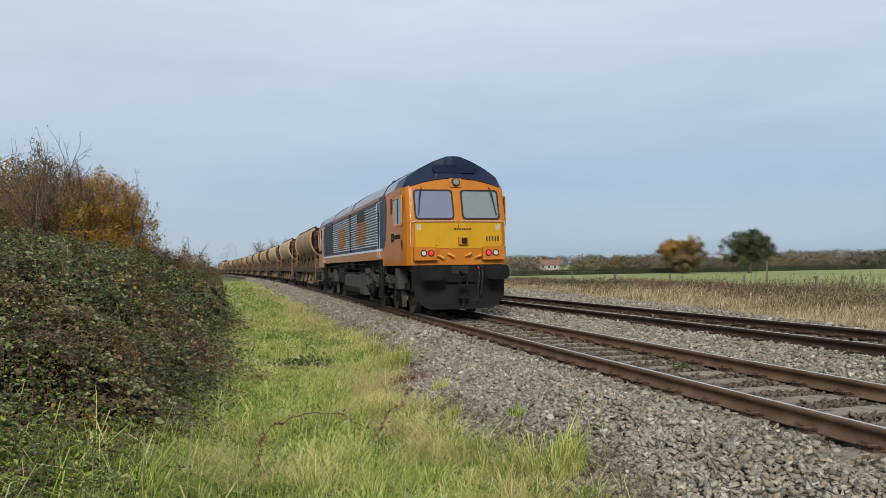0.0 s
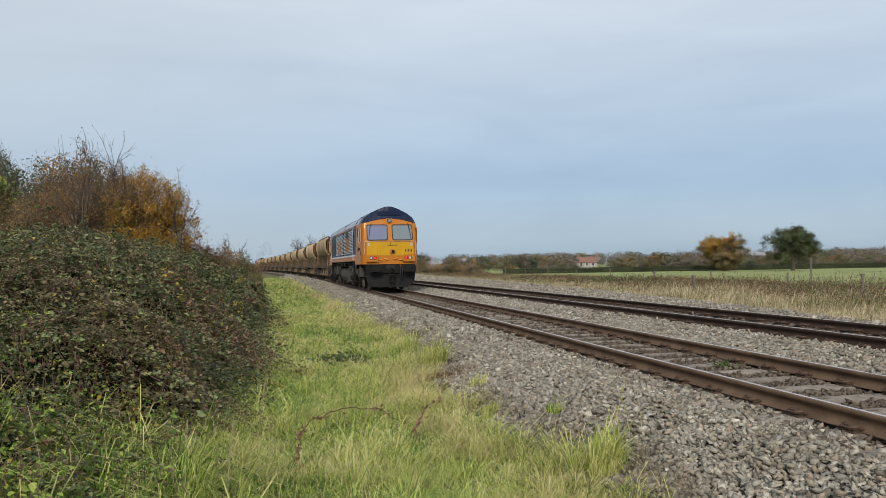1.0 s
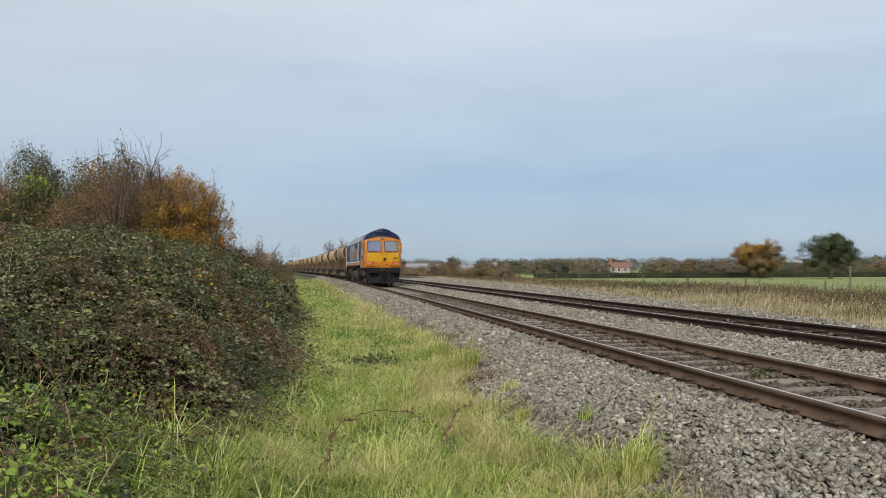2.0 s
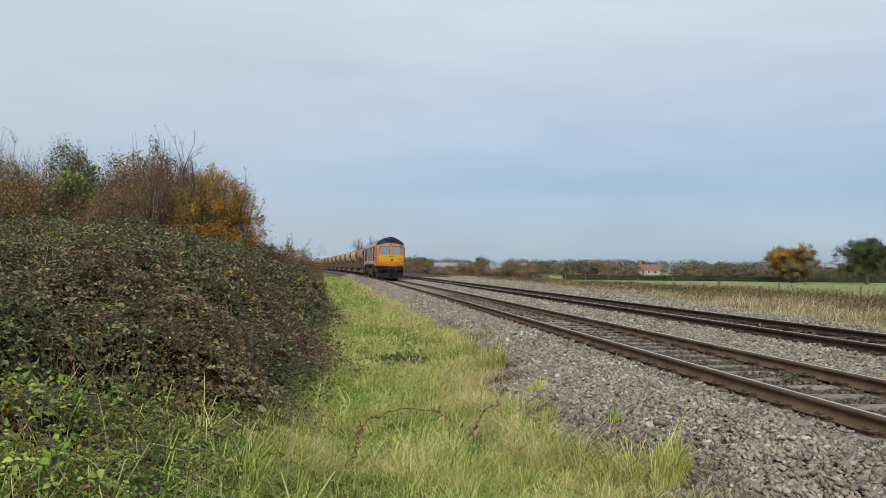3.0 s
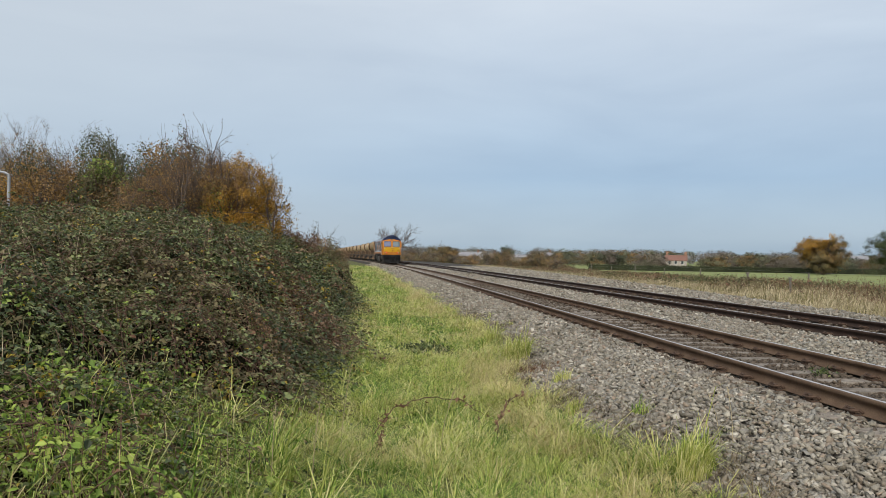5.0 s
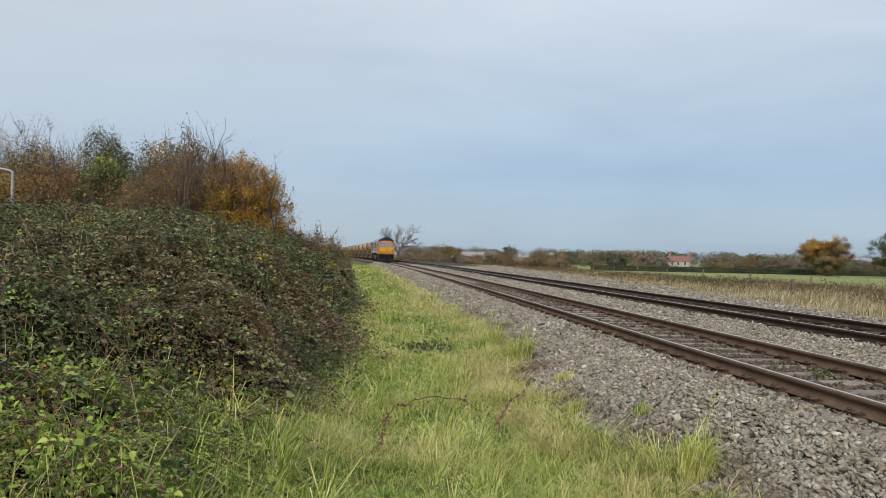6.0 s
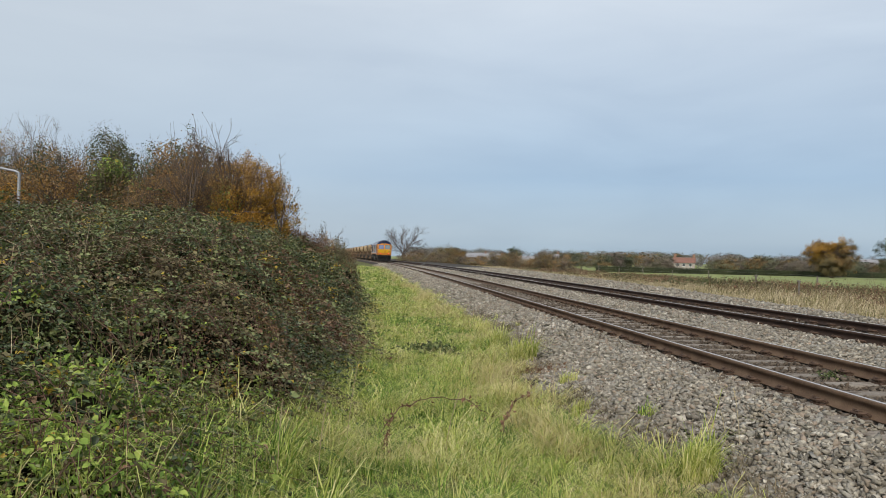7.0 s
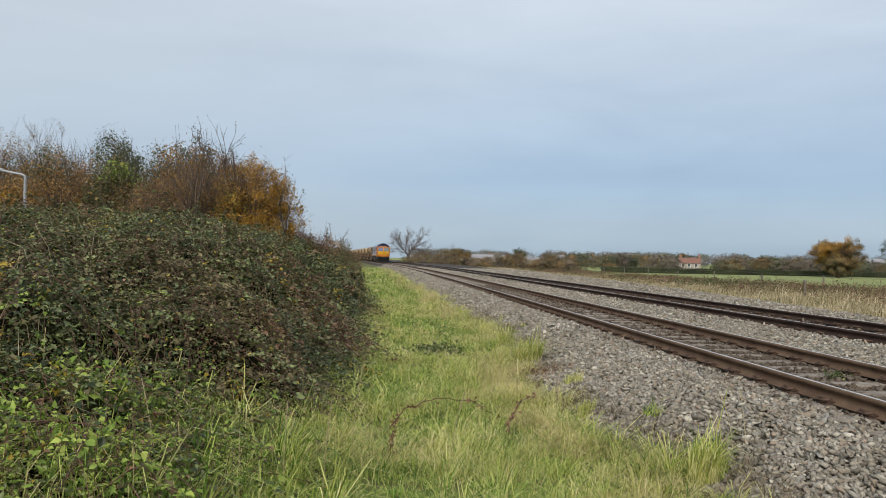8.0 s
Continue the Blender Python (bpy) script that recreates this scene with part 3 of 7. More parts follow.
M_STEM = mat("bramble_stem", [(0.10, 0.05, 0.04), (0.16, 0.10, 0.07)], 6.0, 0.8)
# near-black: the shade deep between bramble leaves, put into the colour
M_DARK = mat("thicket_gap_shade", [(0.008, 0.009, 0.005), (0.022, 0.02, 0.011)], 4.0, 1.0, bump=0.8, bscale=12, spec=0.0)


# ---- the grass strip ----
def scatter(rng, s0, s1, lo, hi, dens):
    """Random ground points between two offsets."""
    smp = np.linspace(s0, s1, 60)
    l0, h0 = float(np.min(lo(smp))), float(np.max(hi(smp)))
    n = int((h0 - l0) * (s1 - s0) * dens)
    s, o = rng.uniform(s0, s1, n), rng.uniform(l0, h0, n)
    ok = (o > lo(s)) & (o < hi(s))
    s, o = s[ok], o[ok]
    x = track_x(s) + o
    return np.stack([x, s, ground_z(x, s) - 0.01], -1), o


def build_grass():
    """Matted grass in small clumps whose blades fall outwards."""
    rng = np.random.RandomState(5)
    VA, VB, VC, seeds = [], [], [], []
    for s0, s1, dens, per, w, hs in ((-6, 2.6, 22, 16, 0.010, 1.0), (2.6, 7, 95, 34, 0.0058, 1.0), (7, 13, 80, 30, 0.0075, 1.0), (13, 24, 42, 24, 0.011, 1.0), (24, 45, 20, 20, 0.018, 1.05), (45, 110, 7, 14, 0.04, 1.1)):
        C, o = scatter(rng, s0, s1, lambda s: np.full_like(s, -6.5), lambda s: grass_edge(s) + np.where(s > 13, 0.55, 0.12), dens)
        ge = grass_edge(C[:, 1])
        n1, n2 = fbm(C[:, 0], C[:, 1], 2.6, 9), fbm(C[:, 0], C[:, 1], 0.9, 4)
        keep = rng.uniform(0, 1, len(C)) < np.clip((ge + 0.1 - o) / 0.4, 0.09, 1) * np.clip(1.1 + 0.8 * n1, 0.65, 1)
        C, o, n1, n2, ge = C[keep], o[keep], n1[keep], n2[keep], ge[keep]
        n = len(C)
        hc = hs * (0.09 + 0.05 * n1 + 0.03 * n2 + 0.07 * np.clip(1 - np.abs(o - ge + 0.3) / 0.45, 0, 1) + 0.08 * np.clip((-5.4 - o) / 0.6, 0, 1)) * rng.lognormal(0, 0.38, n)
        hc = np.clip(hc * 1.12, 0.035, 0.36)
        yel = (0.9 * n2 + 0.5 * n1 + 0.9 * np.clip(1 - np.abs(o - ge + 0.4) / 0.7, 0, 1) + rng.normal(0, 0.45, n))
        rad = (0.035 + 0.3 * hc)
        a, d = rng.uniform(0, 2 * np.pi, (n, per)), np.sqrt(rng.uniform(0, 1, (n, per)))
        P = C[:, None] + np.stack([np.cos(a) * d * rad[:, None], np.sin(a) * d * rad[:, None], np.zeros_like(a)], -1)
        h = hc[:, None] * rng.lognormal(0, 0.22, (n, per)) * (1.15 - 0.45 * d)
        V = blade_verts(rng, P.reshape(-1, 3), h.ravel(), w, 0.35, (0.05, -0.1), a.ravel() + rng.normal(0, 0.6, n * per), (0.4 + 1.15 * d).ravel()).reshape(n, per, 7, 3)
        VA.append(V[yel < 0.3].reshape(-1, 7, 3)), VB.append(V[(yel >= 0.3) & (yel < 0.85)].reshape(-1, 7, 3)), VC.append(V[yel >= 0.85].reshape(-1, 7, 3))
    # thin arching seed stems through the sward
    for s0, s1, dens, w in ((3.0, 8, 330, 0.0028), (8, 15, 210, 0.0038), (15, 30, 60, 0.008)):
        P, o = scatter(rng, s0, s1, lambda s: np.full_like(s, -6.3), lambda s: grass_edge(s) + 0.08, dens)
        ge = grass_edge(P[:, 1])
        n1 = fbm(P[:, 0], P[:, 1], 1.6, 14)
        keep = rng.uniform(0, 1, len(P)) < np.clip(0.45 + 0.7 * n1 + 0.5 * np.clip(1 - np.abs(o - ge + 0.3) / 0.5, 0, 1), 0.04, 1)
        P, n1 = P[keep], n1[keep]
        h = np.clip(0.20 + 0.06 * n1, 0.1, 0.4) * rng.lognormal(0, 0.3, len(P))
        V = blade_verts(rng, P, h, w, 0.5, (0.12, -0.12), None, 0.3)
        VB.append(V.reshape(-1, 7, 3))
        tip = V.reshape(-1, 7, 3)
        hd = tip[:, 4:6].mean(1)
        seed_P = (hd[:, None] + (tip[:, 6] - hd)[:, None] * np.linspace(0.1, 1.0, 4)[None, :, None] + rng.normal(0, 0.004, (len(P), 4, 3))).reshape(-1, 3)
        seeds.append(leaf_verts(rng, seed_P, 3.6 * w, 0.2, aspect=0.5))
    # flattened dead thatch where the sward meets the stones
    P, o = scatter(rng, 4.5, 24, lambda s: grass_edge(s) - 0.25, lambda s: grass_edge(s) + 0.45, 420)
    keep = fbm(P[:, 0], P[:, 1], 2.2, 17) > 0.0
    P = P[keep]
    dead = blade_verts(rng, P + np.array([0, 0, 0.02]), rng.uniform(0.07, 0.2, len(P)), 0.005, 1.1, (0.1, -0.1), None, 0.7)
    root = empty("grass_strip", "lush green and yellowing grass beside the ballast", "grass", kind="stuff")
    blade_mesh("grass", np.concatenate(VA).reshape(-1, 3), M_BLADE, root)
    blade_mesh("yellow_grass", np.concatenate(VB).reshape(-1, 3), M_BLADE2, root)
    blade_mesh("dry_grass", np.concatenate(VC).reshape(-1, 3), M_BLADE3, root)
    leaf_mesh("seed_heads", np.concatenate(seeds), M_BLADE3, root)
    blade_mesh("dead_thatch", dead, M_THATCH, root)


build_grass()


def tussock(name, x, y, r, h, n, material, label, w=0.007, seed=0, lean=0.55):
    rng = np.random.RandomState(100 + seed)
    a, d = rng.uniform(0, 2 * np.pi, n), r * np.sqrt(rng.uniform(0, 1, n)) * 0.6
    px, py = x + d * np.cos(a), y + d * np.sin(a)
    P = np.stack([px, py, ground_z(px, py) - 0.01], -1)
    hh = h * rng.lognormal(-0.1, 0.28, n)
    V = blade_verts(rng, P, hh, w, lean)
    return tagged(blade_mesh(name, V, material), label, "grass tuft", "grass tufts at the ballast edge")


for k, (x, y, r, h, n, mm) in enumerate(((2.36, 12.3, 0.38, 0.36, 700, M_BLADE2), (2.30, 14.6, 0.30, 0.34, 420, M_BLADE2), (2.45, 5.75, 0.22, 0.34, 320, M_BLADE2), (2.62, 6.2, 0.2, 0.25, 160, M_BLADE),
                                         (2.15, 8.1, 0.18, 0.2, 120, M_BLADE2), (2.5, 9.9, 0.18, 0.16, 110, M_BLADE2), (2.45, 17.5, 0.3, 0.3, 300, M_BLADE2), (2.7, 7.6, 0.14, 0.16, 70, M_BLADE))):
    tussock("grass_tuft", x, y, r, h, n, mm, "yellow-green tuft of long grass on the stones", 0.0065, k)


rng_t = np.random.RandomState(66)
for k in range(16):
    ty = rng_t.uniform(3.9, 6.4)
    tx = -1.25 + 0.3 * (ty - 4) * 0.5 + rng_t.normal(0, 0.35)
    tussock("grass_tuft", tx, ty, 0.22, rng_t.uniform(0.32, 0.6), 60, M_BLADE if k % 3 else M_BLADE2, "long arching green grass at the bramble foot", 0.009, 20 + k, 0.7)


def stalk(x, y, h, lean, k, label="thin pale dry grass stalk standing alone", material=None):
    rng = np.random.RandomState(300 + k)
    z = float(ground_z(x, y)) - 0.02
    lx, ly = lean
    pts = [(x + lx * t * t, y + ly * t * t, z + h * t) for t in (0, 0.3, 0.6, 0.85, 1.0)]
    root = empty("grass_stalk", label, "grass stalk", "dry stalks")
    twig_mesh("stem", [(pts, 0.0035, 0.002)], material or M_STRAW, root)
    # seed head
    tt = rng.uniform(0.72, 1.0, 26)
    P = np.stack([x + lx * tt * tt, y + ly * tt * tt, z + h * tt], -1) + rng.normal(0, 0.004, (26, 3))
    leaf_mesh("seed_head", leaf_verts(rng, P, 0.018, 1.0, aspect=0.35), material or M_STRAW, root)["kind"] = "stuff"
    return root


for k, (x, y, h, lx, ly) in enumerate(((2.95, 6.35, 0.50, -0.10, 0.02), (3.06, 6.35, 0.52, -0.06, 0.0), (2.75, 6.1, 0.4, -0.02, 0.05), (-0.35, 5.2, 0.75, 0.05, 0.0), (-0.62, 5.3, 0.7, 0.02, 0.05),
                                       (-1.25, 4.7, 0.95, -0.12, 0.0), (-0.2, 6.5, 0.8, 0.08, 0.05), (2.1, 9.1, 0.45, 0.05, 0.0), (2.2, 10.6, 0.55, -0.05, 0.0), (0.6, 6.4, 0.6, 0.12, 0.05))):
    stalk(x, y, h, (lx, ly), k)


# ---- bramble thicket ----
def mound_h(x, y):
    """Height of the bramble thicket over z = -0.5, zero outside it."""
    yy = np.maximum(y, 0.0)
    edge = -0.62 + 0.16 * np.sin(yy * 0.55 + 1.0) + 0.10 * np.sin(yy * 1.7) - 0.55 * np.exp(-(yy - 2.0) / 1.8) + 0.25 * np.exp(-((yy - 21) / 5) ** 2) - 0.006 * np.maximum(yy - 30, 0) + np.minimum(track_x(np.clip(yy, 0, 400)) - 5.0, 0)
    edge = edge - 0.03 * np.exp(-((yy - 10) / 4) ** 2)
    d = np.maximum(edge - x, 0)
    top = np.interp(yy, (0, 2, 4.5, 7, 10, 15, 20, 26, 40, 60, 100), (0.0, 0.25, 0.7, 1.45, 1.86, 2.06, 2.24, 2.3, 2.2, 2.1, 2.0))
    wide = np.interp(yy, (5, 8, 12, 16), (1.2, 0.95, 1.0, 1.5))
    h = top * (1 - np.exp(-(d / wide) ** np.interp(yy, (5, 8, 12, 16), (1.1, 0.95, 0.95, 1.15))))
    h = h + (0.26 * fbm(x, y, 1.3, 21) + 0.22 * fbm(x, y, 3.4, 22) + 0.06 * fbm(x, y, 11.0, 23, 2)) * np.clip(d / 0.6, 0, 1) * np.clip(yy / 4, 0, 1)
    return np.where(d > 0, np.maximum(h, 0.0), 0.0)


def mound_normal(x, y):
    e = 0.08
    gx, gy = (mound_h(x + e, y) - mound_h(x - e, y)) / (2 * e), (mound_h(x, y + e) - mound_h(x, y - e)) / (2 * e)
    n = np.stack([-gx, -gy, np.ones_like(gx)], -1)
    return n / np.linalg.norm(n, axis=1)[:, None], np.sqrt(1 + gx ** 2 + gy ** 2)


def build_brambles():
    rng = np.random.RandomState(8)
    root = empty("bramble_thicket", "dense dark green bramble thicket with browning leaves", "bramble bush", kind="stuff")
    xs, ys = np.concatenate([np.arange(-16, -7, 0.9), np.arange(-7, 0.4, 0.16)]), np.concatenate([np.arange(-1, 30, 0.2), np.arange(30, 110, 1.0)])
    Y, X = np.meshgrid(ys, xs, indexing="ij")
    X = X + np.minimum(track_x(Y) - 5.0, 0)
    H = mound_h(X, Y)
    # added core sheet just under the leaves, coloured as the shade in their gaps
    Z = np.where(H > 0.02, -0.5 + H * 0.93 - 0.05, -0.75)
    i = np.arange(X.size).reshape(X.shape)
    q = np.stack([i[:-1, :-1], i[:-1, 1:], i[1:, 1:], i[1:, :-1]], -1).reshape(-1, 4)
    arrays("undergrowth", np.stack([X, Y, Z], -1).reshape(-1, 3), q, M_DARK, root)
    sets = {"leaves": [], "olive_leaves": [], "dry_leaves": [], "fresh_leaves": [], "yellow_leaves": []}
    for s0, s1, x0, x1, dens, size in ((-0.5, 2.5, -6.5, 0.2, 2600, 0.05), (2.5, 6.5, -6, 0.2, 2500, 0.034), (6.5, 11, -6.5, 0.2, 1900, 0.04), (11, 17, -8, 0.2, 900, 0.05), (17, 28, -9, 0.2, 520, 0.065), (28, 50, -6, 0.2, 330, 0.09), (50, 105, -10, 0.2, 90, 0.16)):
        n = int((s1 - s0) * (x1 - x0) * dens)
        y, x = rng.uniform(s0, s1, n), rng.uniform(x0, x1, n)
        nr, area = mound_normal(x, y)
        h = mound_h(x, y)
        ok = (h > 0.03) & (rng.uniform(0, 1, n) < np.clip(area / 2.6, 0.2, 1))
        gap = fbm(x, y, 3.4, 31)
        ok &= rng.uniform(0, 1, n) < np.clip(0.9 + 1.8 * gap + np.clip((9 - y) / 5, 0, 0.6), 0.08, 1)
        x, y, nr, h = x[ok], y[ok], nr[ok], h[ok]
        P = np.stack([x, y, -0.5 + h], -1) + nr * (rng.gamma(1.6, 0.045, (len(x), 1)) - 0.06) + rng.normal(0, 0.03, (len(x), 3))
        c1, c2 = fbm(x, y, 1.1, 41), fbm(x, y, 0.8, 42)
        u = rng.uniform(0, 1, len(x))
        low = np.clip((1.35 - h) / 0.8, 0, 1) * np.clip((8.5 - y) / 3, 0, 1) * np.clip((y - 2) / 2, 0, 1)
        kind = np.zeros(len(x), int)
        kind[u < (0.30 + 0.4 * np.clip(c1, 0, 1)) * (1 - 0.6 * low)] = 1
        foot = np.exp(-((x + 0.9) / 0.5) ** 2) * (y > 7)
        kind[rng.uniform(0, 1, len(x)) < 0.03 + 0.32 * np.clip(c2 - 0.15, 0, 1) + 0.25 * foot] = 2
        kind[rng.uniform(0, 1, len(x)) < 0.008 + 0.5 * low * np.clip(0.38 + 0.9 * fbm(x, y, 1.0, 43), 0.05, 0.8)] = 3
        kind[rng.uniform(0, 1, len(x)) < 0.012 + 0.04 * low] = 4
        V = leaf_verts(rng, P, size, 0.35, nr * 0.35, 0.75, 0.7).reshape(-1, 4, 3)
        for k, key in enumerate(sets):
            sets[key].append(V[kind == k])
    # arching canes with leaflets in threes, each spray of one colour
    cane_lines, rounds = [], {key: [] for key in sets}
    for s0, s1, x0, dens, size, m in ((2.8, 7.5, -5.0, 50, 0.036, 14), (7.5, 13, -6.0, 56, 0.044, 14), (13, 20, -8.0, 34, 0.055, 12), (20, 30, -9.0, 16, 0.07, 11)):
        n = int((s1 - s0) * (0.2 - x0) * dens)
        y, x = rng.uniform(s0, s1, n), rng.uniform(x0, 0.2, n)
        ok = mound_h(x, y) > 0.12
        x, y = x[ok], y[ok]
        n = len(x)
        nr, _ = mound_normal(x, y)
        a = np.arctan2(nr[:, 1], nr[:, 0]) + rng.normal(0, 1.1, n)
        ln, lift = rng.uniform(0.35, 1.05, n), rng.gamma(2.2, 0.055, n)
        t = np.linspace(0.05, 1, m)[None]
        px, py = x[:, None] + np.cos(a)[:, None] * ln[:, None] * t, y[:, None] + np.sin(a)[:, None] * ln[:, None] * t
        hz = mound_h(px.ravel(), py.ravel()).reshape(n, m)
        pz = -0.5 + np.maximum(hz, (mound_h(x, y)[:, None] * (1 - 0.75 * t ** 1.5))) + lift[:, None] * np.sin(np.minimum(t * 2.6, 2.9)) * 1.15 + 0.01
        C = np.stack([px, py, pz], -1)
        for i in np.nonzero((y < 14) & (rng.uniform(0, 1, n) < 0.45))[0]:
            cane_lines.append((C[i, ::2], 0.0045, 0.002))
        side = np.stack([-np.sin(a), np.cos(a), np.zeros(n)], -1)[:, None, None]
        along = np.stack([np.cos(a), np.sin(a), np.zeros(n)], -1)[:, None, None]
        flip = np.where(np.arange(m) % 2, 1.0, -1.0)[None, :, None, None]
        off = np.array([0.0, 0.75, -0.75])[None, None, :, None] * along + np.array([1.25, 0.6, 0.6])[None, None, :, None] * side * flip
        P = C[:, :, None] + off * size + rng.normal(0, size * 0.22, (n, m, 3, 3))
        tone = fbm(x, y, 1.1, 41) + rng.normal(0, 0.45, n)
        rust = fbm(x, y, 0.8, 42) + rng.normal(0, 0.3, n)
        low = np.clip((1.2 - mound_h(x, y)) / 0.7, 0, 1) * np.clip((8.0 - y) / 3, 0, 1)
        kind = np.where(tone > 0.45, 1, 0)
        kind[rust > 0.72] = 2
        kind[rng.uniform(0, 1, n) < low * np.clip(0.38 + 0.9 * fbm(x, y, 1.0, 43), 0.05, 0.8)] = 3
        kind[rng.uniform(0, 1, n) < 0.012] = 4
        kl = np.repeat(kind, m * 3)
        odd = rng.uniform(0, 1, len(kl))
        kl = np.where(odd < 0.10, 1, np.where(odd < 0.125, 2, np.where(odd < 0.135, 4, kl)))
        nrm = np.repeat(nr, m * 3, 0) * 0.5
        if s1 <= 8:
            V = leaf_round(rng, P.reshape(-1, 3), size, 0.9, nrm, 0.5)
            for k, key in enumerate(sets):
                rounds[key].append(V[kl == k])
            continue
        V = leaf_verts(rng, P.reshape(-1, 3), size, 0.9, nrm, 0.42, 0.68).reshape(-1, 4, 3)
        for k, key in enumerate(sets):
            sets[key].append(V[kl == k])
    twig_mesh("canes", cane_lines, M_STEM, root, n=3)
    for (key, vs), mm in zip(sets.items(), (M_BRAMBLE, M_OLIVE, M_RED, M_LIME, M_YELLOW)):
        leaf_mesh(key, np.concatenate(vs).reshape(-1, 3), mm, root)
        leaf_round_mesh("leaflets", np.concatenate(rounds[key]), mm, root)
    lines = []
    for _ in range(900):
        y = rng.uniform(3.2, 24) ** 1.0
        x = rng.uniform(-5.5, -0.6)
        h = float(mound_h(x, y))
        if h < 0.1:
            continue
        a, ln = rng.uniform(0, 2 * np.pi), rng.uniform(0.4, 1.3)
        t = np.linspace(0, 1, 6)
        px, py = x + np.cos(a) * ln * t, y + np.sin(a) * ln * t
        pz = -0.5 + mound_h(px, py) + 0.05 + 0.2 * np.sin(t * np.pi * 0.9) * rng.uniform(-0.2, 1.0)
        lines.append((np.stack([px, py, np.maximum(pz, -0.5)], -1), 0.005, 0.0025))
    twig_mesh("stems", lines, M_STEM, root, n=3)
    pale = []
    for _ in range(260):
        y, x = rng.uniform(3.4, 12), rng.uniform(-4.5, -0.5)
        z = -0.5 + float(mound_h(np.array(x), np.array(y)))
        a, ln = rng.uniform(0, 2 * np.pi), rng.uniform(0.15, 0.5)
        k = rng.uniform(0.1, 0.9)
        pale.append((np.array([(x, y, z - 0.05), (x + 0.3 * k * ln * math.cos(a), y + 0.3 * k * ln * math.sin(a), z + 0.5 * ln), (x + k * ln * math.cos(a), y + k * ln * math.sin(a), z + (1.1 - 0.5 * k) * ln)]), 0.0035, 0.0015))
    twig_mesh("pale_stems", pale, M_STRAW, root, n=3)


build_brambles()


# ---- leafy weeds at the foot of the brambles ----
def weed_plant(rng, x, y, h, n, size):
    z = float(ground_z(x, y))
    lean = rng.normal(0, 0.12, 2)
    t = np.linspace(0, 1, 5)
    stem = np.stack([x + lean[0] * t ** 2, y + lean[1] * t ** 2, z + h * t], -1)
    tt = np.repeat(np.linspace(0.25, 1.0, n), 4)
    a = np.tile(np.array([0, 1.57, 3.14, 4.71]), n) + np.repeat(rng.uniform(0, 3, n), 4) + rng.normal(0, 0.3, 4 * n)
    r = size * (0.75 - 0.25 * tt)
    P = np.stack([x + lean[0] * tt ** 2 + np.cos(a) * r, y + lean[1] * tt ** 2 + np.sin(a) * r, z + h * tt + rng.normal(0, 0.01, 4 * n)], -1)
    nrm = np.stack([np.cos(a) * 0.5, np.sin(a) * 0.5, np.ones_like(a)], -1)
    return stem, leaf_verts(rng, P, size, 0.5, nrm, 0.3, 0.5)


def build_weeds():
    rng = np.random.RandomState(61)
    root = empty("weed_patch", "leafy green nettles and weeds at the bramble foot", "weeds", kind="stuff")
    lines, A, B = [], [], []
    for k in range(330):
        y = rng.uniform(3.4, 8.0)
        x = -0.7 - rng.gamma(1.6, 0.6) + rng.normal(0, 0.12)
        if x < -3.6:
            continue
        h = 0.24 + float(mound_h(np.array(x), np.array(y))) + rng.uniform(0, 0.16)
        if h > 1.5:
            continue
        st, V = weed_plant(rng, x, y, h, rng.randint(4, 9), rng.uniform(0.020, 0.038))
        lines.append((st, 0.004, 0.002))
        (A if rng.uniform() < 0.72 else B).append(V)
    # grass growing up through the weeds
    n = 2600
    y = rng.uniform(3.3, 6.8, n)
    x = -0.55 - rng.gamma(1.5, 0.55, n)
    ok = x > -3.4
    x, y = x[ok], y[ok]
    P = np.stack([x, y, -0.52 + 0.8 * mound_h(x, y)], -1)
    V = blade_verts(rng, P, rng.uniform(0.18, 0.46, len(P)), 0.0065, 0.8, (0.1, -0.1), None, 0.35).reshape(-1, 7, 3)
    dry = rng.uniform(0, 1, len(P)) < 0.3
    blade_mesh("weed_grass", V[~dry].reshape(-1, 3), M_BLADE, root)
    blade_mesh("dry_weed_grass", V[dry].reshape(-1, 3), M_BLADE3, root)
    leaf_mesh("nettle_leaves", np.concatenate(A), M_LIME, root)
    leaf_mesh("olive_leaves", np.concatenate(B), M_OLIVE, root)
    twig_mesh("stems", lines, M_STEM, root, n=3)
    # long grass leaning out of the weeds
    n = 2600
    y = rng.uniform(3.0, 12.0, n)
    x = -0.62 + rng.normal(0, 0.22, n) - 0.25 * (y < 5.5)
    P = np.stack([x, y, ground_z(x, y)], -1)
    blade_mesh("long_grass", blade_verts(rng, P, 0.21 * rng.lognormal(0, 0.35, n), 0.0065, 0.8), M_BLADE2, root)


build_weeds()


def leafy_clump(name, label, x, y, r, h, n, size, material, seed, category="plant"):
    rng = np.random.RandomState(900 + seed)
    P = np.stack([x + rng.normal(0, r * 0.5, n), y + rng.normal(0, r * 0.5, n), np.zeros(n)], -1)
    P[:, 2] = np.maximum(ground_z(P[:, 0], P[:, 1]), -0.5 + mound_h(P[:, 0], P[:, 1])) + h * np.abs(rng.normal(0.4, 0.3, n))
    return tagged(leaf_mesh(name, leaf_verts(rng, P, size, 0.6, aspect=0.5), material), label, category, kind="stuff")


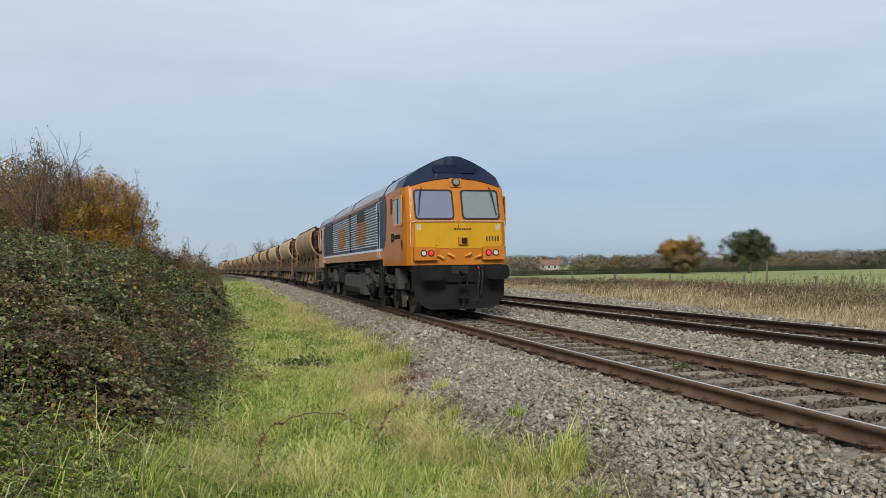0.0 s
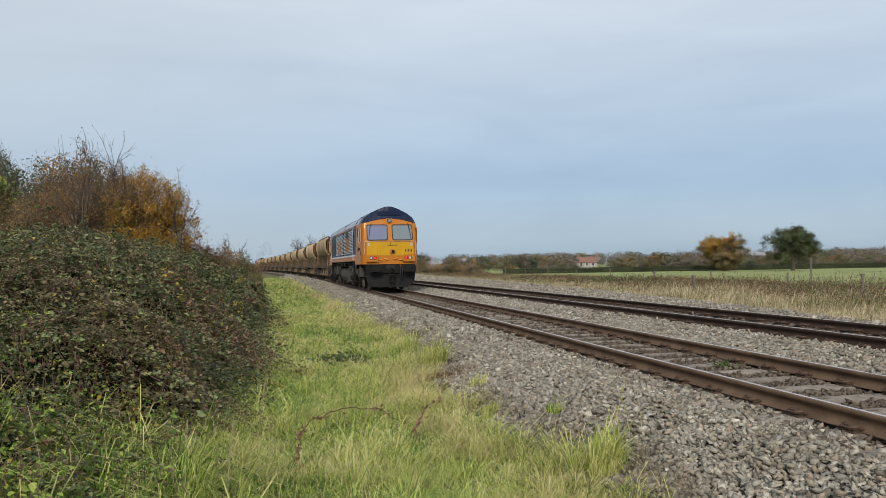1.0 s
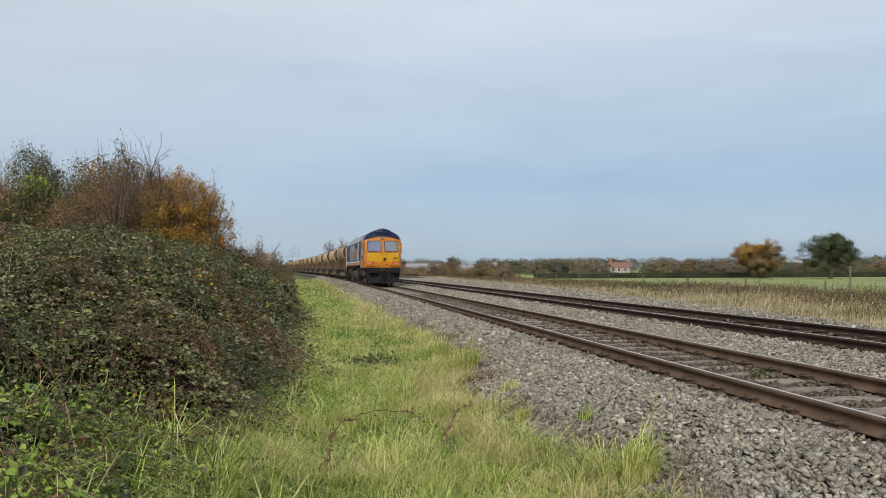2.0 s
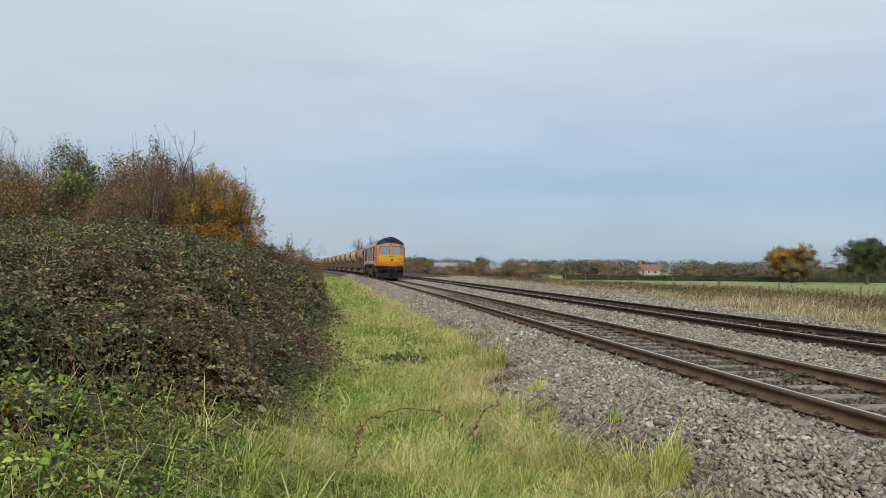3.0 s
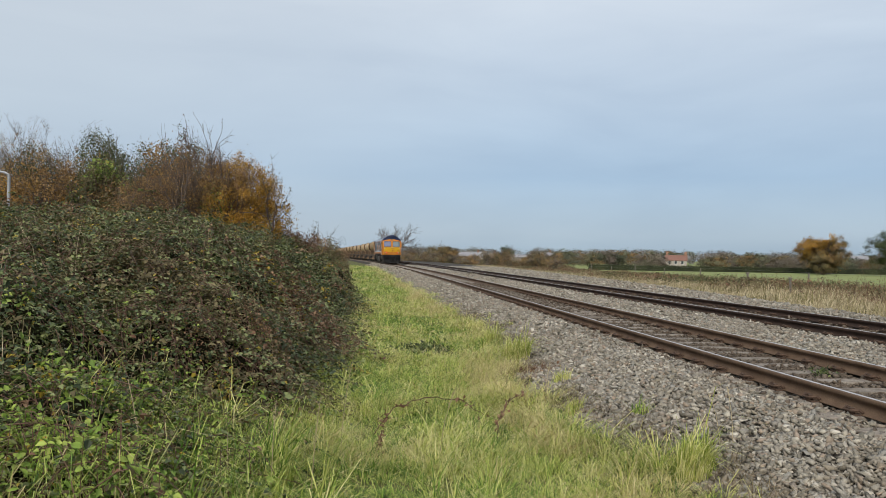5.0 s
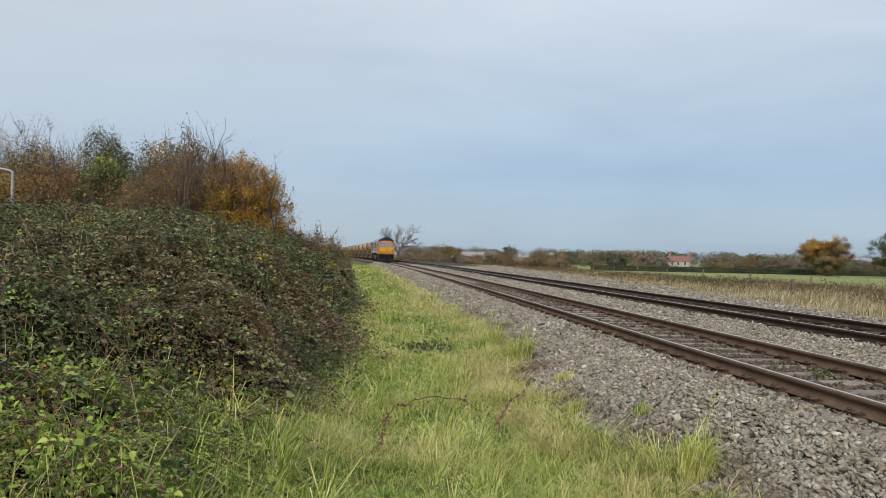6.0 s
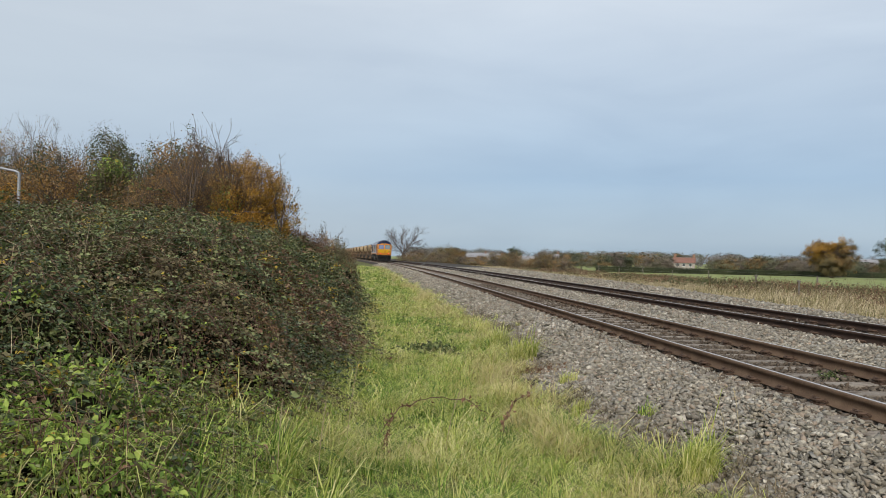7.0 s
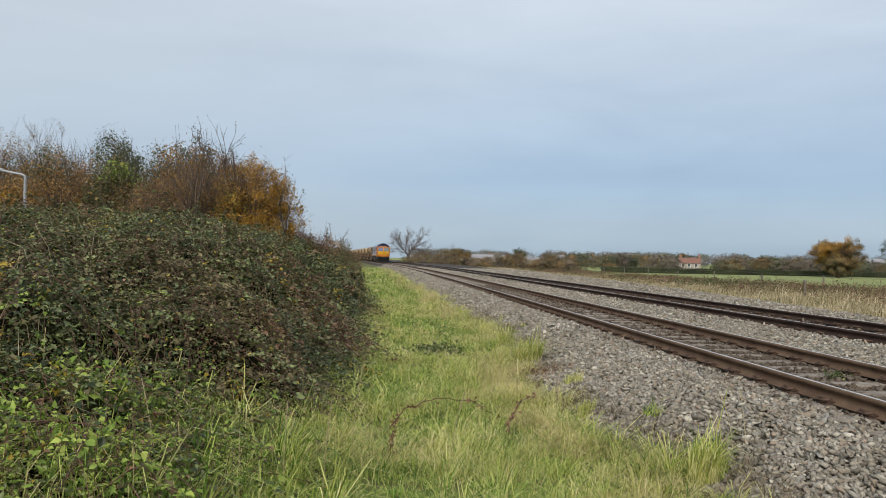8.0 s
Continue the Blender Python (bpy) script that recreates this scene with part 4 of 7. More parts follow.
leafy_clump("dock_plant", "dark green dock growing in the grass", 0.98, 13.4, 0.38, 0.18, 420, 0.09, M_BRAMBLE, 1)
leafy_clump("dock_plant", "dark green dock growing in the grass", 2.52, 5.95, 0.2, 0.15, 260, 0.05, M_LIME, 2)
leafy_clump("track_weed", "small green weed between the rails", 5.48, 9.02, 0.16, 0.10, 320, 0.035, M_BRAMBLE, 3)
leafy_clump("dead_weed", "withered russet seed heads beside the brambles", -1.05, 8.6, 0.40, 0.36, 1300, 0.024, M_RED, 4)
leafy_clump("dead_weed", "withered russet seed heads beside the brambles", -0.95, 10.6, 0.45, 0.36, 1300, 0.026, M_RED, 5)
leafy_clump("dead_weed", "withered russet seed heads beside the brambles", -1.5, 7.4, 0.35, 0.32, 700, 0.022, M_RED, 6)
leafy_clump("yellow_weed", "yellowing weed among the brambles", -1.2, 7.0, 0.1, 0.36, 130, 0.035, M_YELLOW, 7)
for k, (x, y, r) in enumerate(((-1.65, 5.6, 0.4), (-1.3, 5.0, 0.35), (-2.1, 5.9, 0.35), (-1.0, 5.6, 0.3), (-2.6, 5.0, 0.3), (-1.7, 4.6, 0.4))):
    leafy_clump("nettle_clump", "fresh green nettles at the bramble foot", x, y, r, 0.22, 420, 0.048, M_LIME, 60 + k)
leafy_clump("withered_weed", "brown withered weed lying at the ballast edge", 2.32, 10.9, 0.35, 0.12, 420, 0.03, M_RED, 8)
leafy_clump("withered_weed", "brown withered weed lying at the ballast edge", 2.12, 8.7, 0.3, 0.10, 360, 0.03, M_OLIVE, 9)


def bramble_runner(pts, label, k):
    rng = np.random.RandomState(950 + k)
    root = empty("bramble_runner", label, "bramble", "bramble runners in the grass")
    P = np.array([(x, y, float(ground_z(x, y)) + z) for x, y, z in pts])
    t = np.linspace(0, 1, 24)
    Q = np.stack([np.interp(t, np.linspace(0, 1, len(P)), P[:, i]) for i in range(3)], -1) + rng.normal(0, 0.008, (24, 3))
    twig_mesh("runner", [(Q, 0.006, 0.003)], M_STEM, root, n=5)
    L = Q[rng.randint(2, 24, 34)] + rng.normal(0, 0.02, (34, 3))
    leaf_mesh("runner_leaves", leaf_verts(rng, L, 0.045, 0.4), M_RED, root)


bramble_runner([(0.05, 7.3, 0.0), (0.25, 7.5, 0.22), (0.6, 7.7, 0.30), (0.95, 7.75, 0.26), (1.2, 7.6, 0.12)], "arching bramble runner with russet leaves over the grass", 1)
bramble_runner([(1.15, 6.9, 0.0), (1.2, 7.1, 0.18), (1.35, 7.5, 0.30), (1.6, 7.9, 0.34)], "arching bramble runner with russet leaves over the grass", 2)
bramble_runner([(0.1, 6.3, 0.0), (0.12, 6.32, 0.2), (0.16, 6.35, 0.42)], "upright dark bramble shoot in the grass", 3)
# ---- shrubs and trees ----
def crown_points(rng, c, r, n, lump=0.28, shell=0.55, seed=1):
    """Points in a lumpy ellipsoid, more of them near its skin."""
    d = rng.normal(0, 1, (n, 3))
    d /= np.linalg.norm(d, axis=1)[:, None]
    k = 1 + lump * fbm(d[:, 0] * 2 + seed, d[:, 1] * 2 + d[:, 2] * 1.7, 2.2, seed)
    q = (shell + (1 - shell) * rng.uniform(0, 1, n) ** 0.7) * k
    return np.asarray(c) + d * np.asarray(r) * q[:, None], d


def branch(rng, p, q, sag=0.1, n=5):
    t = np.linspace(0, 1, n)[:, None]
    p, q = np.asarray(p, float), np.asarray(q, float)
    ln = np.linalg.norm(q - p)
    w = rng.normal(0, sag * ln * 0.35, (n, 3)) * np.sin(t * np.pi)
    up = np.array([0, 0, sag * ln]) * np.sin(t * np.pi)
    return p + (q - p) * t + w + up


def tree(name, label, x, y, z0, z1, crown, leaves, size, n_leaf, clusters, trunk_r, bare=0, bare_len=1.0, seed=1, up=0.3, spread=0.35, group="", twigs=30, cz=0.6, lump=0.28, category="tree", lobes=0, fine=0, facing=0.5):
    """A tree or shrub: trunk, limbs, twigs and a lumpy crown of leaf clumps. crown: half widths x, y, z; leaves: (material, share, bias direction)."""
    rng = np.random.RandomState(700 + seed)
    root = empty(name, label, category, group)
    base = np.array([x, y, z0])
    cc = np.array([x, y, z0 + (z1 - z0) * cz])
    cl, dd = crown_points(rng, cc, crown, clusters, lump, 0.5, seed)
    if lobes:
        lc, _ = crown_points(rng, cc, np.asarray(crown) * 0.60, lobes, 0.12, 0.8, seed)
        lr = rng.uniform(0.40, 0.58, lobes)
        wl = rng.randint(0, lobes, clusters)
        dd[:, 2] = np.abs(dd[:, 2]) * np.where(rng.uniform(0, 1, clusters) < 0.75, 1, -1)
        cl = lc[wl] + dd * np.asarray(crown) * (lr[wl] * rng.uniform(0.75, 1.05, clusters))[:, None]
    cl[:, 2] = np.maximum(cl[:, 2], z0 + 0.15)
    # limbs from the trunk
    top = np.array([x + rng.normal(0, 0.05) * crown[0], y, cc[2] + crown[2] * 0.35])
    stem = branch(rng, base - np.array([0, 0, 0.2]), top, 0.04, 7)
    lines = [(stem, trunk_r, trunk_r * 0.25)]
    part_lines = []
    pick = rng.permutation(clusters)[:min(clusters, twigs)]
    for i in pick:
        s = stem[rng.randint(2, 6)]
        part_lines.append((branch(rng, s, cl[i], 0.12), trunk_r * 0.28, trunk_r * 0.05))
    for _ in range(bare):
        i = rng.randint(clusters)
        s = cl[i]
        d = np.array([rng.normal(0, spread), rng.normal(0, spread), 1.0 if spread < 1 else rng.uniform(-0.3, 1.0)])
        q = s + d / np.linalg.norm(d) * bare_len * rng.uniform(0.5, 1.2)
        b = branch(rng, s, q, 0.05)
        part_lines.append((b, trunk_r * 0.10, trunk_r * 0.03))
        for j in range(3):
            k = rng.randint(1, 4)
            part_lines.append((branch(rng, b[k], b[k] + np.array([rng.normal(0, 0.25), rng.normal(0, 0.25), rng.uniform(0.1, 0.5)]) * bare_len * 0.7, 0.05, 4), trunk_r * 0.06, trunk_r * 0.025))
    for _ in range(fine):
        i = rng.randint(clusters)
        d = dd[i] * 0.7 + rng.normal(0, 0.35, 3) + np.array([0, 0, 0.75])
        s = cl[i] - dd[i] * np.asarray(crown) * rng.uniform(0.0, 0.35)
        part_lines.append((branch(rng, s, s + d / np.linalg.norm(d) * bare_len * rng.uniform(0.35, 0.9), 0.06, 4), trunk_r * 0.075, trunk_r * 0.025))
    twig_mesh("trunk", lines, M_BARK, root, n=7)
    twig_mesh("bare_crown", part_lines, M_BARK, root, n=3)["kind"] = "stuff"
    per = max(1, n_leaf // clusters)
    P = (cl[:, None] + rng.normal(0, 1, (clusters, per, 3)) * np.asarray(crown) * ((0.55 if lobes else 0.62) / clusters ** 0.36)).reshape(-1, 3)
    P[:, 2] = np.maximum(P[:, 2], z0 + 0.05)
    D = np.repeat(dd, per, 0)
    rel = (P - cc) / np.asarray(crown)
    V = leaf_verts(rng, P, size, up, D * facing, 0.7 if facing < 1 else 0.35, 0.7).reshape(-1, 4, 3)
    score = np.stack([np.log(sh + 1e-6) + rel @ np.asarray(bias) + rng.gumbel(0, 0.32, len(P)) + 1.2 * fbm(P[:, 0], P[:, 1] + P[:, 2], 3.0 / max(crown), 10 * seed + k) for k, (m_, sh, bias) in enumerate(leaves)], -1)
    kind = score.argmax(1)
    for k, (mm, sh, bias) in enumerate(leaves):
        if (kind == k).any():
            leaf_mesh("crown", V[kind == k].reshape(-1, 3), mm, root)
    return root


def grow(rng, p, d, ln, r, depth, lines, spread, up, kids):
    """A limb that wanders, tapers and forks into smaller ones."""
    p, d = np.asarray(p, float), np.asarray(d, float)
    pts = [p]
    for _ in range(4):
        d = d + rng.normal(0, 0.13, 3) + np.array([0, 0, up])
        d = d / np.linalg.norm(d)
        pts.append(pts[-1] + d * ln / 4)
    lines.append((np.array(pts), r, r * 0.6))
    if depth == 0:
        return
    for k in range(rng.randint(kids[0], kids[1] + 1)):
        f = rng.uniform(1.4, 4.0) if k else 4.0
        i = min(int(f), 3)
        q = pts[i] + (pts[i + 1] - pts[i]) * (f - i)
        side = np.cross(d, rng.normal(0, 1, 3))
        side /= np.linalg.norm(side) + 1e-9
        a = spread * rng.uniform(0.5, 1.3) * (0.5 if k == 0 else 1.0)
        grow(rng, q, d * math.cos(a) + side * math.sin(a), ln * rng.uniform(0.58, 0.82), r * 0.58, depth - 1, lines, spread, up, kids)


def bare_tree(name, label, x, y, z0, trunk, limbs, limb_len, r, depth, spread, up, kids, seed, leaves=0, mleaf=None, size=0.04, first=0.6, group="", category="tree"):
    """A leafless tree of forking limbs, with a few last leaves if any."""
    rng = np.random.RandomState(seed)
    root = empty(name, label, category, group)
    top = np.array([x, y, z0 + trunk])
    twig_mesh("trunk", [(branch(rng, (x, y, z0 - 0.2), top, 0.03, 6), r, r * 0.75)], M_BARK, root, n=8)
    lines = []
    for k in range(limbs):
        a = 2 * math.pi * k / limbs + rng.normal(0, 0.3)
        t = first * rng.uniform(0.3, 1.15)
        st = top - np.array([0, 0, trunk * rng.uniform(0.0, 0.3)])
        grow(rng, st, (math.sin(t) * math.cos(a), math.sin(t) * math.sin(a), math.cos(t)), limb_len * rng.uniform(0.8, 1.15), r * 0.6, depth, lines, spread, up, kids)
    twig_mesh("bare_crown", lines, M_BARK, root, n=4)["kind"] = "stuff"
    if leaves:
        ends = np.array([l[0][rng.randint(1, 5)] for l in lines[len(lines) // 3:]])
        P = ends[rng.randint(0, len(ends), leaves)] + rng.normal(0, 0.03, (leaves, 3))
        leaf_mesh("last_leaves", leaf_verts(rng, P, size, 0.0), mleaf, root)
    return root


O3 = (0, 0, 0)
# the autumn shrubs behind the brambles
tree("field_maple", "autumn field maple shrub with orange and yellow leaves", -3.95, 25.6, -0.6, 4.3, (1.45, 1.3, 1.95), [(M_ORANGE, 0.6, (0.7, 0, 0.1)), (M_YELLOW, 0.06, (0.8, 0, 0)), (M_OLIVE, 0.28, (-0.5, 0, -0.6)), (M_LIME, 0.14, (-0.4, 0, -0.9)), (M_BROWNT, 0.22, (-1.2, 0, 0.2))], 0.042, 66000, 420, 0.09, 40, 0.8, 1, group="autumn shrubs", category="shrub", lobes=18, fine=400, facing=0.8)
tree("hawthorn", "brown half-bare hawthorn with fine upright twigs", -5.2, 26.0, -0.6, 4.6, (1.55, 1.4, 2.1), [(M_BROWNT, 0.65, (0, 0, 0.4)), (M_OLIVE, 0.34, (0.3, 0, -0.8)), (M_ORANGE, 0.14, (0.9, 0, 0)), (M_LIME, 0.05, (0.3, 0, -1.0))], 0.032, 26000, 320, 0.09, 160, 0.8, 2, group="autumn shrubs", twigs=260, category="shrub", lobes=16, fine=1500)
tree("hawthorn", "brown half-bare hawthorn with fine upright twigs", -6.9, 26.6, -0.6, 3.9, (1.6, 1.4, 1.8), [(M_BROWNT, 0.7, O3), (M_OLIVE, 0.34, (0, 0, -0.6)), (M_ORANGE, 0.14, (0.2, 0, 0.2))], 0.034, 26000, 280, 0.08, 120, 0.7, 3, group="autumn shrubs", twigs=220, category="shrub", lobes=14, fine=1300)
bare_tree("hawthorn", "slender bare sapling with a few last leaves", -5.75, 25.0, -0.6, 3.0, 4, 1.35, 0.058, 4, 0.42, 0.06, (2, 3), 911, 90, M_RED, 0.045, 0.35, "autumn shrubs", "shrub")
bare_tree("hawthorn", "reddish bare sapling with a few last leaves", -4.7, 25.2, -0.6, 2.8, 6, 1.15, 0.06, 4, 0.45, 0.05, (2, 3), 912, 260, M_RED, 0.045, 0.5, "autumn shrubs", "shrub")
bare_tree("hawthorn", "thin leaning sapling with a few last leaves", -2.95, 25.0, -0.6, 2.7, 4, 0.9, 0.03, 3, 0.4, 0.06, (2, 3), 913, 160, M_OLIVE, 0.05, 0.45, "autumn shrubs", "shrub")
bare_tree("hawthorn", "thin upright sapling with small leaves", -2.2, 36.0, -0.6, 1.6, 3, 0.8, 0.03, 3, 0.35, 0.08, (2, 3), 914, 120, M_OLIVE, 0.05, 0.3, "autumn shrubs", "shrub")
for k, (x, y, z1, rx, mix) in enumerate(((-2.75, 29.0, 2.1, 0.9, "red"), (-2.7, 34.5, 1.95, 1.1, "red"), (-2.4, 42.0, 1.75, 1.2, "mix"), (-2.5, 52.0, 1.75, 1.4, "mix"), (-3.0, 64.0, 1.8, 1.8, "red"), (-3.9, 80.0, 1.9, 2.2, "mix"))):
    lv = [(M_RED, 0.5, (0, 0, 0.5)), (M_OLIVE, 0.4, (0, 0, -0.6)), (M_ORANGE, 0.15, (0, 0, 0.5))] if mix == "red" else [(M_OLIVE, 0.5, O3), (M_RED, 0.3, (0, 0, 0.4)), (M_BRAMBLE, 0.3, (0, 0, -0.7))]
    tree("hedge_shrub", "russet and olive trackside shrub with upright shoots", x, y, -0.6, z1, (rx, rx * 1.6, 1.1), lv, 0.05, 9500, 150, 0.05, 60, 0.5, 20 + k, lobes=10, fine=260, group="trackside shrubs", twigs=30, category="shrub")
for k, (x, y) in enumerate(((-4.1, 20.2), (-5.0, 19.4), (-3.3, 21.5))):
    tree("bramble_bush", "dark bramble bush rising behind the thicket", x, y, -0.5, 1.95, (0.85, 0.8, 1.0), [(M_BRAMBLE, 0.6, O3), (M_OLIVE, 0.4, O3)], 0.055, 3500, 70, 0.04, 20, 0.4, 30 + k, group="bramble bushes", twigs=20, category="shrub")
# the wood beyond
WOOD = [(-9.2, 34.0, 5.2, 2.0, "brown"), (-9.0, 38.0, 6.4, 1.9, "green"), (-11.6, 35.0, 5.0, 1.3, "yellow"), (-13.9, 36.0, 5.0, 2.0, "brown"), (-13.4, 42.0, 6.9, 1.6, "green"), (-16.0, 44.0, 5.6, 2.4, "bare"),
        (-15.4, 38.0, 3.8, 1.7, "orange"), (-18.6, 46.0, 5.8, 2.6, "green2"), (-20.5, 44.0, 5.2, 2.8, "bare"), (-10.2, 46.0, 5.2, 2.4, "brown"), (-17.4, 36.5, 3.5, 1.6, "orange"), (-23.0, 46.0, 5.6, 2.8, "brown"), (-6.9, 31.0, 4.2, 1.7, "brown"), (-14.8, 50.0, 6.2, 2.6, "bare"), (-19.0, 40.0, 4.0, 2.0, "brown"), (-21.5, 38.5, 3.4, 2.0, "orange"),
        (-24.5, 52.0, 7.6, 2.6, "brown"), (-21.6, 53.0, 8.0, 2.3, "bare"), (-19.6, 51.0, 6.6, 2.2, "brown"), (-17.4, 53.0, 7.4, 2.2, "green"), (-14.6, 52.0, 6.6, 2.3, "brown"), (-11.6, 51.0, 6.4, 2.2, "bare"), (-12.6, 47.0, 6.2, 1.9, "green")]
for k, (x, y, z1, r, kind) in enumerate(WOOD):
    z1 = z1 + (0.0 if k < 5 else 1.0 if kind != "orange" else 0.3)
    lv = {"brown": [(M_BROWNT, 0.7, O3), (M_OLIVE, 0.35, (0, 0, -0.5)), (M_ORANGE, 0.08, O3)], "green": [(M_OAK, 0.55, (0, 0, 0.3)), (M_OLIVE, 0.4, O3), (M_BROWNT, 0.2, (0, 0, -0.8))],
          "green2": [(M_OAK, 0.9, O3), (M_OLIVE, 0.3, (0, 0, -0.8))], "yellow": [(M_OLIVE, 0.35, O3), (M_LIME, 0.25, (0, 0, -0.2)), (M_YELLOW, 0.10, O3), (M_OAK, 0.4, (-0.6, 0, -0.4))],
          "orange": [(M_ORANGE, 0.55, O3), (M_BROWNT, 0.4, O3)], "bare": [(M_BROWNT, 1, O3)]}[kind]
    lab = {"brown": "brown leafed woodland tree with dense twigs", "green": "woodland tree still in green leaf", "green2": "woodland tree in dark ivy-green leaf", "yellow": "yellow-green young woodland tree", "orange": "low orange-leaved woodland shrub", "bare": "bare grey-brown woodland tree"}[kind]
    tree("woodland_tree", lab, x, y, -0.8, z1, (r * 1.2, r * 1.2, (z1 + 0.8) * 0.42), lv, 0.085, 1500 if kind == "bare" else 11000, 230, 0.10, 260 if kind == "bare" else 30, 1.1, 40 + k, group="trees of the wood", twigs=130, lobes=0 if kind == "bare" else 13, fine=450 if kind == "bare" else 110, facing=0.9)

# ---- street lamps above the brambles ----
M_GALV = mat("galvanised_steel", [(0.24, 0.25, 0.265), (0.32, 0.33, 0.34)], 4.0, 0.55, 0.3)


def street_lamp(x, y, ztop, label, arm=1.0):
    root = empty("street_lamp", label, "street lamp", "street lamps", m=pose(x, y, -0.9))
    h = ztop + 0.9
    bm = bmesh.new()
    cyl(bm, (0, 0, 0), (0, 0, 1.4), 0.11, 0.105, 12)
    cyl(bm, (0, 0, 1.4), (0, 0, h - 0.05), 0.06, 0.048, 12)
    part("column", bm, M_GALV, root)
    bm = bmesh.new()
    tube(bm, [(0, 0, h - 0.1), (-0.02, 0, h), (-0.12 * arm, 0, h + 0.05), (-0.75 * arm, 0, h + 0.16 * arm)], 0.04, 8)
    part("bracket", bm, M_GALV, root)
    bm = bmesh.new()
    secs = [[((-0.7 - t * 0.62) * arm, yy * w, h + 0.15 * arm + t * 0.07 * arm + zz) for yy, zz in ((-0.1, 0), (-0.07, 0.08), (0.07, 0.08), (0.1, 0), (0.06, -0.035), (-0.06, -0.035))] for t, w in ((0, 0.5), (0.2, 1.0), (0.8, 1.15), (1.0, 0.7))]
    loft(bm, secs)
    part("lantern", bm, M_GALV, root, "unlit grey lantern head")
    return root


street_lamp(-11.75, 27.1, 3.6, "grey galvanised street lamp with one bracket arm")
street_lamp(-4.85, 22.0, 1.98, "grey galvanised lamp head rising behind the brambles", 0.3)
# ---- the far verge: dry grass, weeds, fence ----
M_VERGE = leafmat("olive_verge_grass", [(0.17, 0.155, 0.065), (0.27, 0.24, 0.10), (0.36, 0.31, 0.16)], 0.5, 0.3, 0.8)


def build_far_verge():
    rng = np.random.RandomState(15)
    VA, VB, VC = [], [], []
    for s0, s1, dens, w, hs in ((5, 20, 170, 0.012, 1.0), (20, 45, 100, 0.018, 1.0), (45, 120, 24, 0.04, 1.0)):
        P, o = scatter(rng, s0, s1, lambda s: verge_edge(s) - 0.15, lambda s: verge_edge(s) + 14, dens)
        d = o - verge_edge(P[:, 1])
        n1, n2 = fbm(P[:, 0], P[:, 1], 0.7, 51), fbm(P[:, 0], P[:, 1], 1.8, 52)
        h = (0.16 + 0.14 * np.clip(d / 2, 0, 1) + 0.08 * n1 + 0.06 * n2) * rng.lognormal(0, 0.3, len(P)) * np.where(d > 12, 0.5, 1.0) * np.interp(P[:, 1], (35, 60, 120), (1.0, 0.6, 0.5))
        V = blade_verts(rng, P, np.clip(h, 0.06, 0.7), w, 0.7).reshape(-1, 7, 3)
        u = rng.normal(0, 0.4, len(P)) + 1.2 * n1 + 0.09 * (d - 3.5)
        VA.append(V[u < 0.35]), VB.append(V[(u >= 0.35) & (u < 0.8)]), VC.append(V[u >= 0.8])
    root = empty("dry_verge_grass", "tall straw-coloured dry grass along the far verge", "grass", kind="stuff")
    blade_mesh("straw_grass", np.concatenate(VA).reshape(-1, 3), M_STRAW, root)
    blade_mesh("olive_grass", np.concatenate(VB).reshape(-1, 3), M_VERGE, root)
    blade_mesh("brown_grass", np.concatenate(VC).reshape(-1, 3), M_OLIVE, root)
    # dead weeds and low bramble clumps
    rt = empty("verge_weeds", "brown dead weeds and low brambles in the dry grass", "weeds", kind="stuff")
    sets, lines = [[], [], []], []
    for k in range(330):
        s = 8 + 95 * rng.uniform(0, 1) ** 1.3
        o = float(verge_edge(s)) + rng.choice([rng.uniform(2.5, 7), rng.uniform(5, 13), rng.uniform(8, 13.5)])
        x = float(track_x(s)) + o
        z = float(ground_z(x, s))
        r, h = rng.uniform(0.5, 1.3), rng.uniform(0.4, 0.85) * float(np.interp(s, (30, 60), (1.0, 0.5)))
        n = int(380 * r * (1 if s < 45 else 0.6))
        P = np.stack([x + rng.normal(0, r * 0.6, n), s + rng.normal(0, r * 0.6, n), z + h * np.abs(rng.normal(0.45, 0.28, n))], -1)
        V = leaf_verts(rng, P, 0.05 if s < 35 else 0.085, 0.2, aspect=0.6)
        sets[rng.choice([0, 0, 1, 2])].append(V)
        for j in range(6):
            a = rng.uniform(0, 6.28)
            p = np.array([x + rng.normal(0, r * 0.5), s + rng.normal(0, r * 0.5), z])
            q = p + np.array([0.3 * math.cos(a), 0.3 * math.sin(a), h * rng.uniform(0.9, 1.5)])
            lines.append((branch(rng, p, q, 0.1, 4), 0.008, 0.004))
    for vs, mm, nm in zip(sets, (M_OLIVE, M_RED, M_OAK), ("olive_weeds", "russet_weeds", "green_weeds")):
        leaf_mesh(nm, np.concatenate(vs), mm, rt)
    twig_mesh("dead_stems", lines, M_STEM, rt, n=3)


build_far_verge()

M_POST = mat("weathered_post", [(0.12, 0.105, 0.09), (0.19, 0.17, 0.15)], 6.0, 0.9, bump=0.4)
M_WIRE = mat("fence_wire", [(0.22, 0.21, 0.2), (0.3, 0.29, 0.28)], 6.0, 0.6, 0.6)


